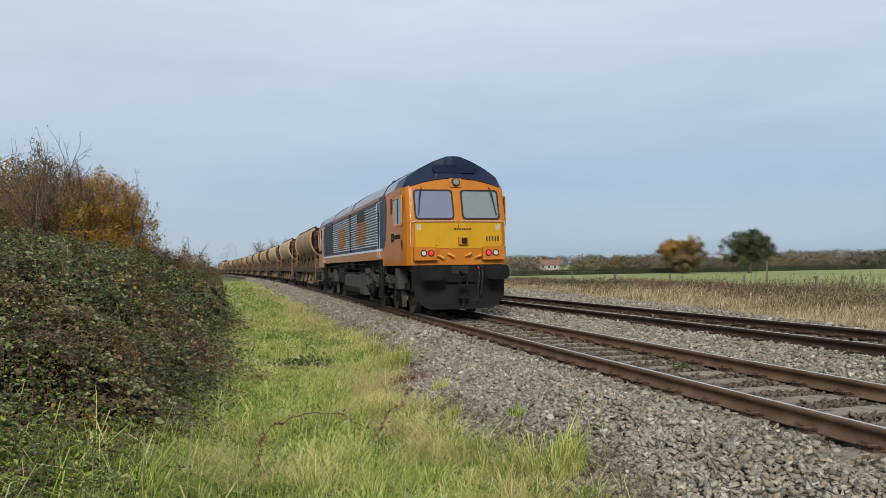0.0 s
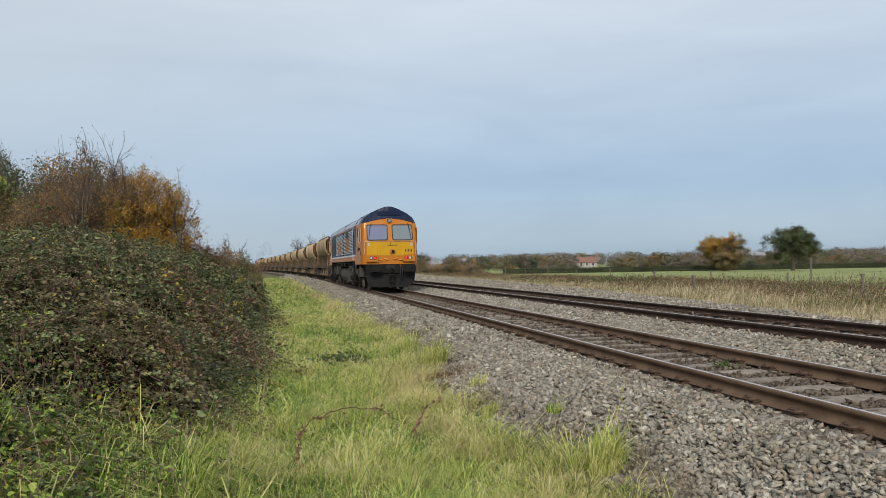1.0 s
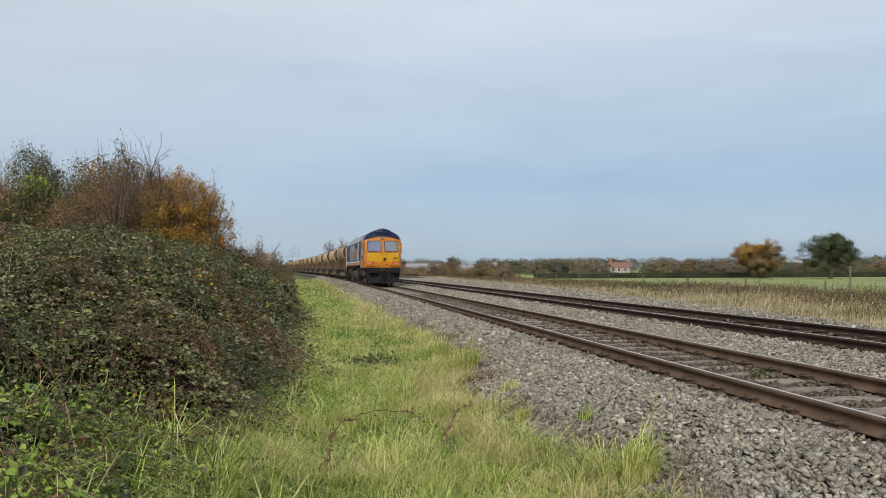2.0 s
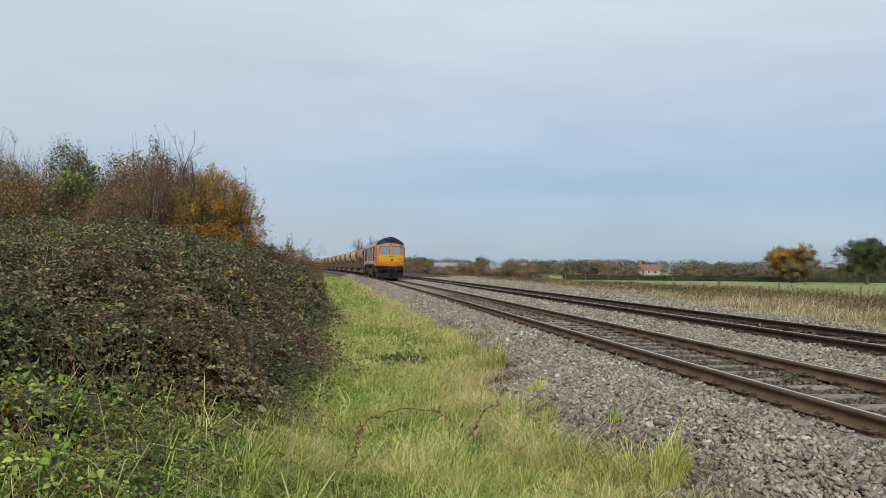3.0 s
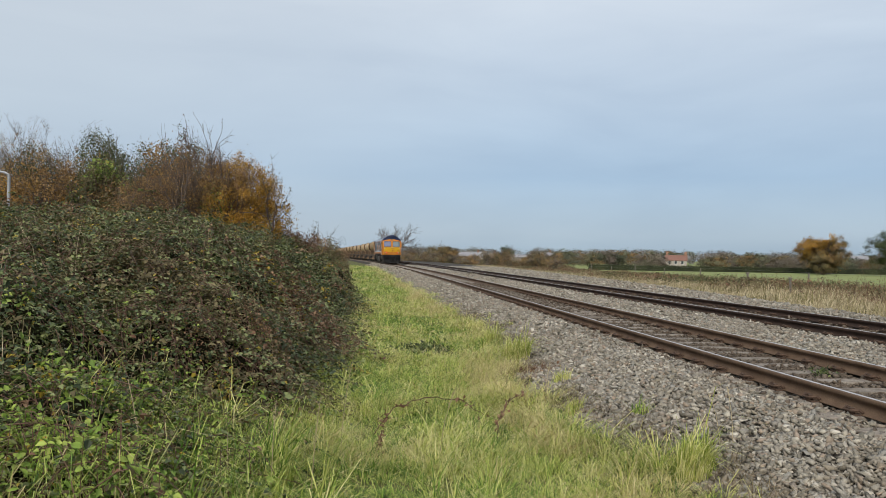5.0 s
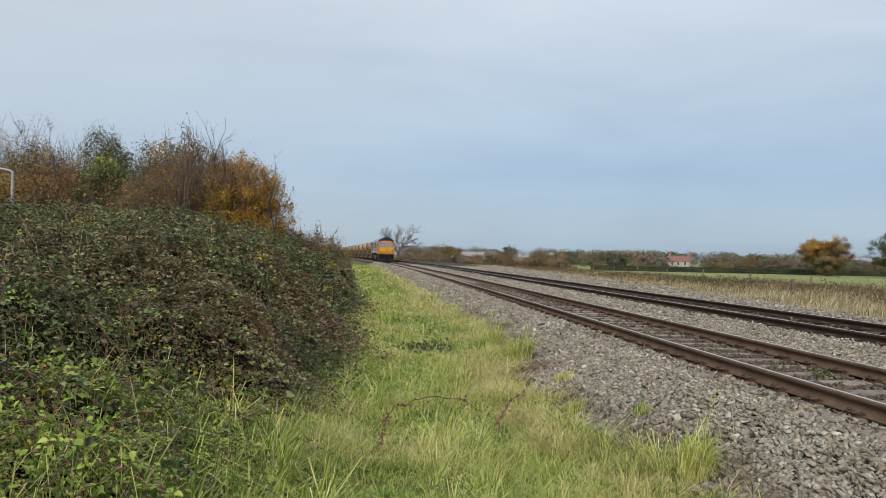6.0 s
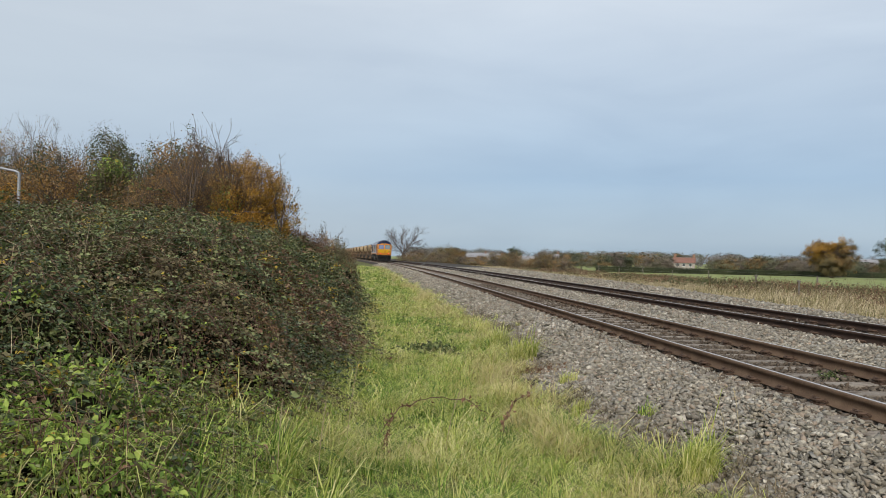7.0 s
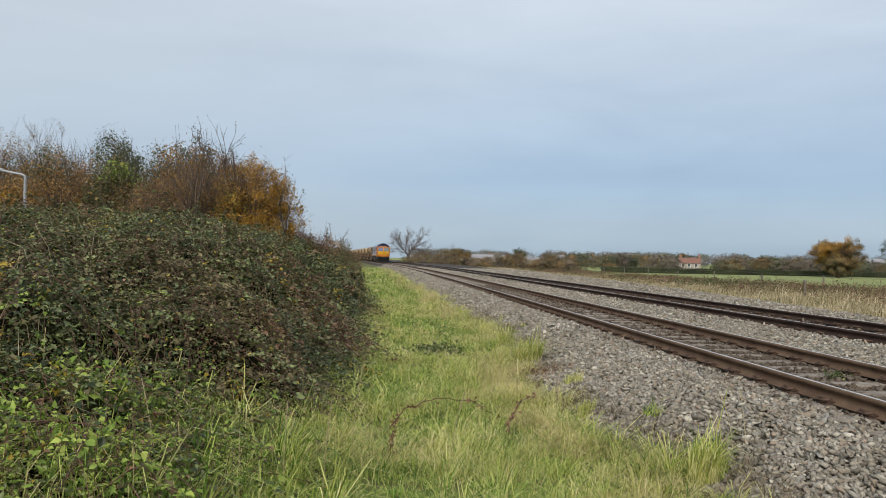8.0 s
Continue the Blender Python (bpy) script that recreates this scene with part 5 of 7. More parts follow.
def build_fence():
    posts = []
    for i in range(14):
        s = 12 + i * 8.5
        x = float(track_x(s)) + float(verge_edge(s)) + 13.2
        posts.append((x, s, float(ground_z(x, s))))
    for i, (x, y, z) in enumerate(posts):
        h = 1.0 + 0.08 * math.sin(i * 3.3)
        root = empty("fence_post", "weathered timber fence post in the verge", "fence post", "field fence posts", m=pose(x, y, z - 0.1, 1.5 * math.sin(i * 5.1), 1.5 * math.cos(i * 2.7), 0))
        bm = bmesh.new()
        box(bm, -0.04, 0.04, -0.04, 0.04, 0, h, 0.01)
        part("post", bm, M_POST, root)
        bm = bmesh.new()
        cyl(bm, (0, 0, h - 0.01), (0, 0, h + 0.03), 0.04, 0.01, 6)
        part("cap", bm, M_POST, root)
    root = empty("fence_wire", "thin rusty strands strung between the fence posts", "fence wire")
    for k in range(3):
        pts = [(x, y, z + 0.35 + 0.32 * k) for x, y, z in posts]
        ob = twig_mesh("strand", [(np.array(pts), 0.004, 0.004)], M_WIRE, root, n=3)


build_fence()

for x, y, top, r in ((19.8, 26.4, 1.15, 0.035), (19.2, 23.0, 0.6, 0.05), (20.3, 40.2, 0.55, 0.06), (17.5, 31.0, 0.5, 0.05)):
    z = float(ground_z(x, y)) - 0.1
    root = empty("marker_post", "thin weathered post standing in the verge weeds", "post", "marker posts", m=pose(x, y, z, 1.0, -1.5, 0))
    bm = bmesh.new()
    cyl(bm, (0, 0, 0), (0, 0, top - z), r, r * 0.85, 8)
    part("post", bm, M_POST, root)
    bm = bmesh.new()
    box(bm, -r * 1.2, r * 1.2, -r * 1.2, r * 1.2, top - z - 0.02, top - z + 0.05, 0.008)
    part("cap", bm, M_POST, root)

# ---- hedge, field trees, far woods ----
M_HEDGE = leafmat("clipped_hedge_leaf", [(0.022, 0.028, 0.014), (0.042, 0.05, 0.022), (0.07, 0.075, 0.035)], 0.25, 0.12)
# far foliage greyed: distance haze is mixed into these colours, most in the last
M_FAR = [leafmat("hazed_far_wood_" + n, c, 0.05, 0.1, 0.9, 0.35) for n, c in (("brown", [(0.12, 0.10, 0.085), (0.17, 0.14, 0.11)]), ("olive", [(0.10, 0.105, 0.068), (0.15, 0.15, 0.09)]), ("green", [(0.05, 0.065, 0.045), (0.08, 0.095, 0.06)]), ("rust", [(0.15, 0.095, 0.045), (0.2, 0.13, 0.055)]), ("grey", [(0.17, 0.17, 0.175), (0.22, 0.215, 0.215)]))]


def build_hedge():
    rng = np.random.RandomState(33)
    a, b = np.array([44.0, 152.0]), np.array([230.0, 150.0])
    root = empty("field_hedge", "long clipped dark hedge along the pasture", "hedge")
    n = 26000
    t = rng.uniform(0, 1, n)
    P = np.concatenate([a + (b - a) * t[:, None] + rng.normal(0, 0.45, (n, 2)), rng.uniform(-1.2, 0.15, n)[:, None] + 0.06 * np.sin(t * 300)[:, None]], 1)
    leaf_mesh("foliage", leaf_verts(rng, P, 0.22, 0.2), M_HEDGE, root)
    bm = bmesh.new()
    d = (b - a) / np.linalg.norm(b - a)
    nn = np.array([-d[1], d[0]]) * 0.4
    loft(bm, [[(p[0] + s * nn[0], p[1] + s * nn[1], z) for s, z in ((-1, -1.3), (1, -1.3), (1, 0.0), (-1, 0.0))] for p in (a, b)])
    part("hedge_core", bm, M_HEDGE, root)


build_hedge()


def at(bearing, dist):
    return dist * math.sin(radians(bearing)), dist * math.cos(radians(bearing))


x, y = at(31.4, 165)
tree("field_oak", "broad autumn oak with golden brown leaves", x, y, -1.1, 6.3, (5.0, 4.8, 3.9), [(M_ORANGE, 0.4, (0, 0, 0.6)), (M_OLIVE, 0.5, (0.3, 0, -0.5)), (M_BROWNT, 0.35, O3)], 0.19, 32000, 420, 0.4, 10, 0.8, 80, group="field trees", twigs=60, cz=0.53, lump=0.2, lobes=24, facing=2.4)
x, y = at(35.75, 160)
tree("field_oak", "tall oak still in dark green leaf", x, y, -1.1, 6.9, (5.2, 4.8, 3.8), [(M_OAK, 1.0, O3), (M_OLIVE, 0.25, (0, 0, 0.2))], 0.2, 26000, 420, 0.45, 10, 0.8, 81, group="field trees", twigs=60, cz=0.55, lump=0.26, lobes=22, facing=2.4)
x, y = at(2.15, 215)
bare_tree("bare_tree", "bare spreading winter tree beside the line", x, y, -1.0, 3.0, 8, 3.2, 0.26, 5, 0.58, 0.015, (2, 4), 915, first=1.0)
x, y = at(5.4, 185)
tree("thicket", "rounded brown-green thicket beside the line", x, y, -1.0, 4.0, (4.6, 4.0, 2.4), [(M_OLIVE, 0.6, O3), (M_BROWNT, 0.4, O3)], 0.13, 16000, 200, 0.15, 40, 1.0, 83, cz=0.5, category="shrub", lobes=14, fine=200, facing=2.4)
x, y = at(10.2, 420)
tree("far_tree", "lone dark round tree by far rooftops", x, y, -1.0, 7.0, (4.6, 4.6, 3.6), [(M_OAK, 1, O3)], 0.35, 3500, 100, 0.3, 0, 1, 84, cz=0.55, lobes=12, facing=2.4)
for k, (b, d, z1, r, kind) in enumerate(((16.5, 250, 2.4, 3.6, "o"), (18.2, 260, 2.8, 3.0, "r"), (14.2, 240, 2.0, 4.0, "o"), (12.6, 230, 2.2, 4.5, "b"), (8.9, 210, 0.7, 4.0, "b"), (26.8, 220, 2.5, 3.8, "r"), (27.6, 240, 2.0, 4.0, "o"), (38.8, 230, 1.9, 5.0, "b"), (41.0, 240, 2.0, 5.0, "r"), (24.6, 260, 2.6, 4.0, "b"), (29.0, 230, 2.2, 3.5, "r"), (43.5, 240, 2.2, 5.0, "b"))):
    x, y = at(b, d)
    lv = {"o": [(M_FAR[1], 0.6, O3), (M_FAR[2], 0.5, O3)], "r": [(M_FAR[3], 0.4, (0, 0, 0.4)), (M_FAR[1], 0.5, O3)], "b": [(M_FAR[0], 0.7, O3), (M_FAR[1], 0.35, O3)]}[kind]
    tree("hedgerow_tree", {"o": "olive green hedgerow tree at the field's end", "r": "golden brown hedgerow tree at the field's end", "b": "brown half-bare hedgerow tree at the field's end"}[kind], x, y, -1.1, z1 + 0.6, (r, r, (z1 + 1.4) * 0.55), lv, 0.24, 4200, 150, 0.18, 20, 0.9, 90 + k, group="hedgerow trees", twigs=20, cz=0.5, lobes=11, facing=2.4)


rng_h = np.random.RandomState(77)
for k in range(26):
    b = 13.5 + k * 1.25 + rng_h.uniform(-0.4, 0.4)
    if 21.0 < b < 23.4:
        continue
    x, y = at(b, rng_h.uniform(205, 270))
    z1, r = rng_h.uniform(1.8, 3.9), rng_h.uniform(3.2, 5.0)
    kind = rng_h.choice(["o", "b", "b", "r"])
    lv = {"o": [(M_FAR[1], 0.6, O3), (M_FAR[2], 0.5, O3)], "r": [(M_FAR[3], 0.4, (0, 0, 0.4)), (M_FAR[1], 0.5, O3)], "b": [(M_FAR[0], 0.7, O3), (M_FAR[1], 0.35, O3)]}[kind]
    tree("hedgerow_tree", {"o": "olive green hedgerow tree at the field's end", "r": "golden brown hedgerow tree at the field's end", "b": "brown half-bare hedgerow tree at the field's end"}[kind], x, y, -1.1, z1, (r, r, (z1 + 1.4) * 0.52), lv, 0.24, 3600, 130, 0.15, 24, 0.9, 120 + k, group="hedgerow trees", twigs=16, cz=0.45, lobes=11, facing=2.4)
# scrub along the far side of the line
for k in range(17):
    b = 2.4 + k * 0.72
    d = 178 - k * 4.6 + rng_h.uniform(-8, 8)
    x, y = at(b, d)
    z1, r = rng_h.uniform(1.2, 2.8), rng_h.uniform(1.8, 3.2)
    tree("scrub_bush", "brown tangled scrub bush beside the further track", x, y, -0.7, z1, (r, r * 1.3, (z1 + 0.7) * 0.6), [(M_OLIVE, 0.45, O3), (M_BROWNT, 0.4, O3), (M_FAR[0], 0.4, O3)], 0.13, 3200, 110, 0.1, 40, 0.8, 160 + k, group="scrub along the line", twigs=24, cz=0.42, category="shrub", lobes=9, fine=60, facing=2.4)


def build_far_woods():
    rng = np.random.RandomState(44)
    sets = [[] for _ in M_FAR]
    for k in range(420):
        b = rng.uniform(2.5, 48)
        d = rng.choice([rng.uniform(290, 380), rng.uniform(400, 560), rng.uniform(560, 700)])
        x, y = at(b, d)
        rise = max(0, d - 300) * 0.010
        r, h = rng.uniform(3, 7), rng.uniform(3.0, 5.5) * (0.75 + d / 900)
        if (20.5 < b < 24 and d < 320) or (6.0 < b < 14 and d < 460):
            continue
        n = 330
        c, dd = crown_points(rng, (x, y, -1.0 + rise + h * 0.45), (r, r, h * 0.55), n, 0.3, 0.35, k % 7)
        V = leaf_verts(rng, c, 0.7, 0.3, dd * 2.4, 0.3)
        # beyond 400 m mostly the grey, as painted haze
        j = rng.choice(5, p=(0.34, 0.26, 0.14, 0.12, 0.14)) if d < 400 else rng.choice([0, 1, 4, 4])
        sets[j].append(V)
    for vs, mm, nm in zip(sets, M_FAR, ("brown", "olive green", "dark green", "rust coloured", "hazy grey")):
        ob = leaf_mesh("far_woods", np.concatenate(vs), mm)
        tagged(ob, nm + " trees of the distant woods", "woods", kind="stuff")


build_far_woods()

# ---- house and distant buildings ----
M_CREAM = mat("cream_render", [(0.30, 0.27, 0.245), (0.37, 0.335, 0.30)], 0.8, 0.9, bump=0.1, spots=((0.4, 0.34, 0.28), 0.8, 0.6))
M_TILE = mat("red_clay_tiles", [(0.17, 0.088, 0.068), (0.23, 0.125, 0.10)], 1.2, 0.85, bump=0.4, bscale=9)
M_SLATE = mat("grey_slate_roof", [(0.20, 0.20, 0.22), (0.30, 0.30, 0.32)], 0.8, 0.7, bump=0.2, bscale=8)
M_BRICKFAR = mat("dull_red_brick", [(0.24, 0.13, 0.095), (0.32, 0.19, 0.14)], 0.8, 0.9, bump=0.2)
M_WINDOW = mat("house_window_glass", [(0.05, 0.06, 0.07), (0.06, 0.07, 0.08)], 1.0, 0.1)


def house(name, label, bearing, dist, w, dep, hw, hr, z0, mwall, mroof, chimneys, wins, turn=0.0, group=""):
    x, y = at(bearing, dist)
    root = empty(name, label, "house", group, m=pose(x, y, z0, 0, 0, -bearing + turn))
    bm = bmesh.new()
    box(bm, -w / 2, w / 2, -dep / 2, dep / 2, 0, hw)
    wl = part("wall", bm, mwall, root)
    bm = bmesh.new()
    e = 0.3
    loft(bm, [[(sx, -dep / 2 - e, hw - 0.1), (sx, 0, hw + hr), (sx, dep / 2 + e, hw - 0.1), (sx, dep / 2 + e, hw - 0.25), (sx, 0, hw + hr - 0.2), (sx, -dep / 2 - e, hw - 0.25)] for sx in (-w / 2 - 0.2, w / 2 + 0.2)])
    rf = part("roof", bm, mroof, root)
    for sx in (-w / 2 + 0.05, w / 2 - 0.05):
        bm = bmesh.new()
        f = [bm.verts.new((sx, -dep / 2, hw - 0.1)), bm.verts.new((sx, dep / 2, hw - 0.1)), bm.verts.new((sx, 0, hw + hr - 0.15))]
        g = [bm.verts.new((sx * 0.98, v.co.y, v.co.z)) for v in f]
        bm.faces.new(f), bm.faces.new(g)
        for i in range(3):
            bm.faces.new((f[i], f[(i + 1) % 3], g[(i + 1) % 3], g[i]))
        part("gable", bm, mwall, root)
    for cx0 in chimneys:
        bm = bmesh.new()
        box(bm, cx0 - 0.4, cx0 + 0.4, -0.35, 0.35, hw + hr * 0.5, hw + hr + 1.1)
        ch = part("chimney", bm, M_BRICKFAR, rf)
        bm = bmesh.new()
        for k in (-0.18, 0.18):
            cyl(bm, (cx0 + k, 0, hw + hr + 1.08), (cx0 + k, 0, hw + hr + 1.4), 0.12, n=8)
        part("chimney_pot", bm, M_TILE, rf)
    for wx, wz in wins:
        bm = bmesh.new()
        o, i = rounded(wx - 0.5, wx + 0.5, wz, wz + 1.2, 0.02, 1), rounded(wx - 0.42, wx + 0.42, wz + 0.08, wz + 1.12, 0.02, 1)
        ring_frame(bm, o, i, -dep / 2 - 0.03, -dep / 2 + 0.05)
        wn = part("window", bm, M_WHITEP, wl)
        bm = bmesh.new()
        plate(bm, i, -dep / 2 - 0.008, -dep / 2 + 0.02)
        part("pane", bm, M_WINDOW, wn)
    return root


M_WHITEP = mat("white_window_paint", [(0.7, 0.7, 0.68), (0.8, 0.8, 0.78)], 3.0, 0.5)
house("farmhouse", "cream farmhouse with a red clay tile roof", 22.15, 296, 7.3, 5.5, 2.3, 1.75, -1.0, M_CREAM, M_TILE, (-3.2, 3.2), ((-2.3, 0.8), (-0.2, 0.8), (2.1, 0.8)))
for b, d, w, hw, hr, mw, mr, z0 in ((7.6, 430, 12, 2.6, 2.2, M_BRICKFAR, M_SLATE, 0.5), (8.7, 430, 14, 2.4, 1.6, M_CREAM, M_SLATE, 0.5), (9.6, 440, 10, 2.6, 2.0, M_BRICKFAR, M_SLATE, 0.6), (11.3, 450, 16, 2.5, 1.4, M_CREAM, M_SLATE, 0.6), (13.0, 470, 9, 3.0, 2.2, M_CREAM, M_SLATE, 1.0),
                                    (15.1, 470, 8, 3.0, 2.2, M_BRICKFAR, M_TILE, 1.0), (18.9, 480, 10, 2.6, 2.0, M_CREAM, M_SLATE, 0.8), (34.0, 420, 14, 3.4, 2.4, M_BRICKFAR, M_SLATE, 0.6), (20.2, 480, 8, 3.2, 2.0, M_BRICKFAR, M_TILE, 0.8)):
    house("village_house", "distant village house with a pitched roof", b, d, w, 7.0, hw, hr, z0 - 1.6, mw, mr, (w * 0.35,), ((-w * 0.3, 1.0), (0.0, 1.0), (w * 0.28, 1.0)), 8 * math.sin(b * 3), "village houses")
# ---- the train ----
LOCO_S, LOCO_V, LOCO_A = 18.31, 17.71, -0.0288
LOCO_LEN, WAGON_PITCH, WAGONS = 20.3, 16.0, 12


def train_s(t):
    """Chainage of the rear locomotive's near end."""
    return LOCO_S + LOCO_V * t + LOCO_A * t * t / 2


def on_track(s, a, b):
    """The pose of a vehicle whose near end is at chainage s and whose bogies are a and b metres further."""
    p, q = Vector((float(track_x(s + a)), s + a, 0)), Vector((float(track_x(s + b)), s + b, 0))
    ang = math.degrees(math.atan2(-(q.x - p.x), q.y - p.y))
    return pose(p.x, p.y, 0, 0, 0, ang) @ Matrix.Translation((0, -a, 0))


M_ORANGE_P = mat("orange_paint", [(0.37, 0.125, 0.010), (0.44, 0.155, 0.013)], 2.0, 0.42, bump=0.03, bscale=30, spots=((0.25, 0.115, 0.035), 1.6, 0.62), coat=0.08, grain=0.15)
M_YELLOW_P = mat("yellow_paint", [(0.43, 0.235, 0.006), (0.50, 0.28, 0.008)], 2.0, 0.42, bump=0.03, bscale=30, spots=((0.34, 0.19, 0.02), 2.2, 0.62), coat=0.08, grain=0.15)
M_NAVY = mat("navy_blue_paint", [(0.007, 0.012, 0.036), (0.012, 0.020, 0.052)], 2.0, 0.4, bump=0.03, spots=((0.02, 0.02, 0.028), 2.0, 0.66), spec=0.15, grain=0.15)
# glossy navy roof: the sky's reflection is painted in as blue-grey
M_ROOF = mat("navy_roof_sky_sheen", [(0.20, 0.22, 0.27), (0.27, 0.29, 0.34)], 1.2, 0.42, bump=0.05, spots=((0.12, 0.12, 0.13), 1.5, 0.62), coat=0.2, grain=0.15)
M_SILVER = mat("pale_silver_paint", [(0.54, 0.59, 0.68), (0.66, 0.71, 0.78)], 3.0, 0.4, grain=0.15)
M_BLACK = mat("grimy_black_paint", [(0.005, 0.005, 0.006), (0.012, 0.012, 0.012)], 2.5, 0.6, bump=0.1, spots=((0.032, 0.029, 0.026), 2.5, 0.6), spec=0.15)
M_UNDER = mat("dusty_running_gear", [(0.004, 0.0037, 0.0035), (0.009, 0.008, 0.0075), (0.018, 0.016, 0.014)], 3.0, 0.85, bump=0.2, spots=((0.065, 0.056, 0.047), 3.0, 0.62))
M_TANK = mat("grey_brown_tank", [(0.04, 0.036, 0.032), (0.075, 0.067, 0.058)], 2.0, 0.75, bump=0.1, spots=((0.05, 0.044, 0.04), 3.0, 0.58))
M_WHEEL = mat("steel_wheel", [(0.06, 0.05, 0.042), (0.11, 0.095, 0.08)], 5.0, 0.6, 0.4)
M_WHITE = mat("white_handrail", [(0.45, 0.43, 0.40), (0.56, 0.54, 0.51)], 8.0, 0.45)
M_RUBBER = mat("black_rubber", [(0.012, 0.012, 0.013), (0.022, 0.022, 0.022)], 8.0, 0.55)
M_DARKTEXT = mat("dark_lettering", [(0.02, 0.016, 0.02), (0.03, 0.025, 0.03)], 8.0, 0.5)
M_LABEL = mat("white_label", [(0.36, 0.33, 0.22), (0.44, 0.40, 0.28)], 8.0, 0.6)
M_RED_L = mat("red_tail_lamp", [(1.0, 0.02, 0.03), (1.0, 0.035, 0.05)], 8.0, 0.2, emit=0.75)
M_LENS = mat("clear_lens", [(0.42, 0.42, 0.40), (0.52, 0.52, 0.50)], 30.0, 0.08, 0.0, spec=0.8)
M_DUSK = mat("dark_headlight_lens", [(0.16, 0.18, 0.19), (0.26, 0.28, 0.28)], 30.0, 0.06, 0.2, spec=0.9)
M_BRASS = mat("orange_pipe", [(0.55, 0.22, 0.03), (0.65, 0.3, 0.06)], 10.0, 0.45)
M_REDTAP = mat("red_cock_handle", [(0.45, 0.05, 0.03), (0.55, 0.08, 0.05)], 10.0, 0.5)


def pane_mat(name, col, rough=0.04):
    m = mat(name, [col, tuple(c * 1.15 for c in col)], 1.5, rough, 0.0, spec=0.9, grain=0.0)
    m.node_tree.nodes["Principled BSDF"].inputs["IOR"].default_value = 1.9
    return m


# opaque panes: reflected sky (left) and cab interior (right) put into base colours
M_SCREEN = pane_mat("windscreen_painted_sky", (0.075, 0.085, 0.17))
M_SCREEN2 = pane_mat("grey_windscreen", (0.09, 0.115, 0.12))
M_SIDEGL = pane_mat("side_window_glass", (0.06, 0.065, 0.06))

ROOF_HALF = [(0.0, 3.91), (0.17, 3.90), (0.5, 3.78), (0.85, 3.60), (1.14, 3.40), (1.28, 3.14)]
ROOF = [(-x, z) for x, z in ROOF_HALF[::-1]] + ROOF_HALF[1:]


def front_y(x, z):
    """How far back the cab's face lies: flat below, leaning above the waist, rounded at the corners."""
    lean = 0.24 * max(0.0, z - 2.28) / 0.85
    return lean + 0.03 * (x / 1.0) ** 2 - 0.03


def cab_shell(bm):
    half = [(1.32, 2.95), (1.32, 1.2), (1.32, 0.55), (1.30, 0.30), (1.25, 0.13), (1.18, 0.045), (1.10, 0.0), (0.7, 0.0), (0.3, 0.0)]
    plan = [(-x, y) for x, y in half] + [(x, y) for x, y in half[::-1]]
    levels = (1.22, 1.40, 2.26, 2.30, 2.75, 3.12, "top")
    rows = []
    for z in levels:
        r = []
        for x, y in plan:
            zz = (3.12 + 0.24 * (1 - min(1, abs(x) / 1.25) ** 2) if y < 0.4 else 3.14) if z == "top" else z
            k = max(0.0, 1 - y / 0.6)
            yy = y + (front_y(x, zz) if y < 0.001 else 0.24 * max(0.0, zz - 2.28) / 0.85 * k)
            xx = x * (1 - 0.015 * max(0.0, zz - 2.3) / 0.8)
            r.append(bm.verts.new((xx, yy, zz)))
        rows.append(r)
    n = len(plan)
    for a, b in zip(rows, rows[1:]):
        for k in range(n - 1):
            bm.faces.new((a[k], a[k + 1], b[k + 1], b[k]))
    bm.faces.new(rows[0][::-1])


def on_face(bm_verts):
    """Lean parts drawn on the flat plane y = 0 back onto the windscreen slope."""
    for v in bm_verts:
        v.co.y += front_y(v.co.x, v.co.z)


def mirror_y(bm):
    for v in bm.verts:
        v.co.y = LOCO_LEN - v.co.y


def wheelset(root, y, r, moving=True):
    ws = new("wheelset")
    ws.parent = root
    ws.location = (0, y, r)
    for sx in (-1, 1):
        bm = bmesh.new()
        prof = [(0.07, 0.08), (0.07, r * 0.55), (0.03, r * 0.62), (0.045, r * 0.86), (0.07, r * 0.9), (0.07, r), (-0.055, r), (-0.065, r + 0.028), (-0.075, r + 0.028), (-0.075, 0.08)]
        secs = [[(sx * (0.755 + a), b * math.cos(t), b * math.sin(t)) for a, b in prof] for t in [2 * math.pi * k / 24 for k in range(25)]]
        loft(bm, secs, cap=False)
        bmesh.ops.remove_doubles(bm, verts=bm.verts, dist=1e-4)
        part("wheel", bm, M_WHEEL, ws)
    bm = bmesh.new()
    cyl(bm, (-0.95, 0, 0), (0.95, 0, 0), 0.085, n=12)
    part("axle", bm, M_WHEEL, ws)
    return ws


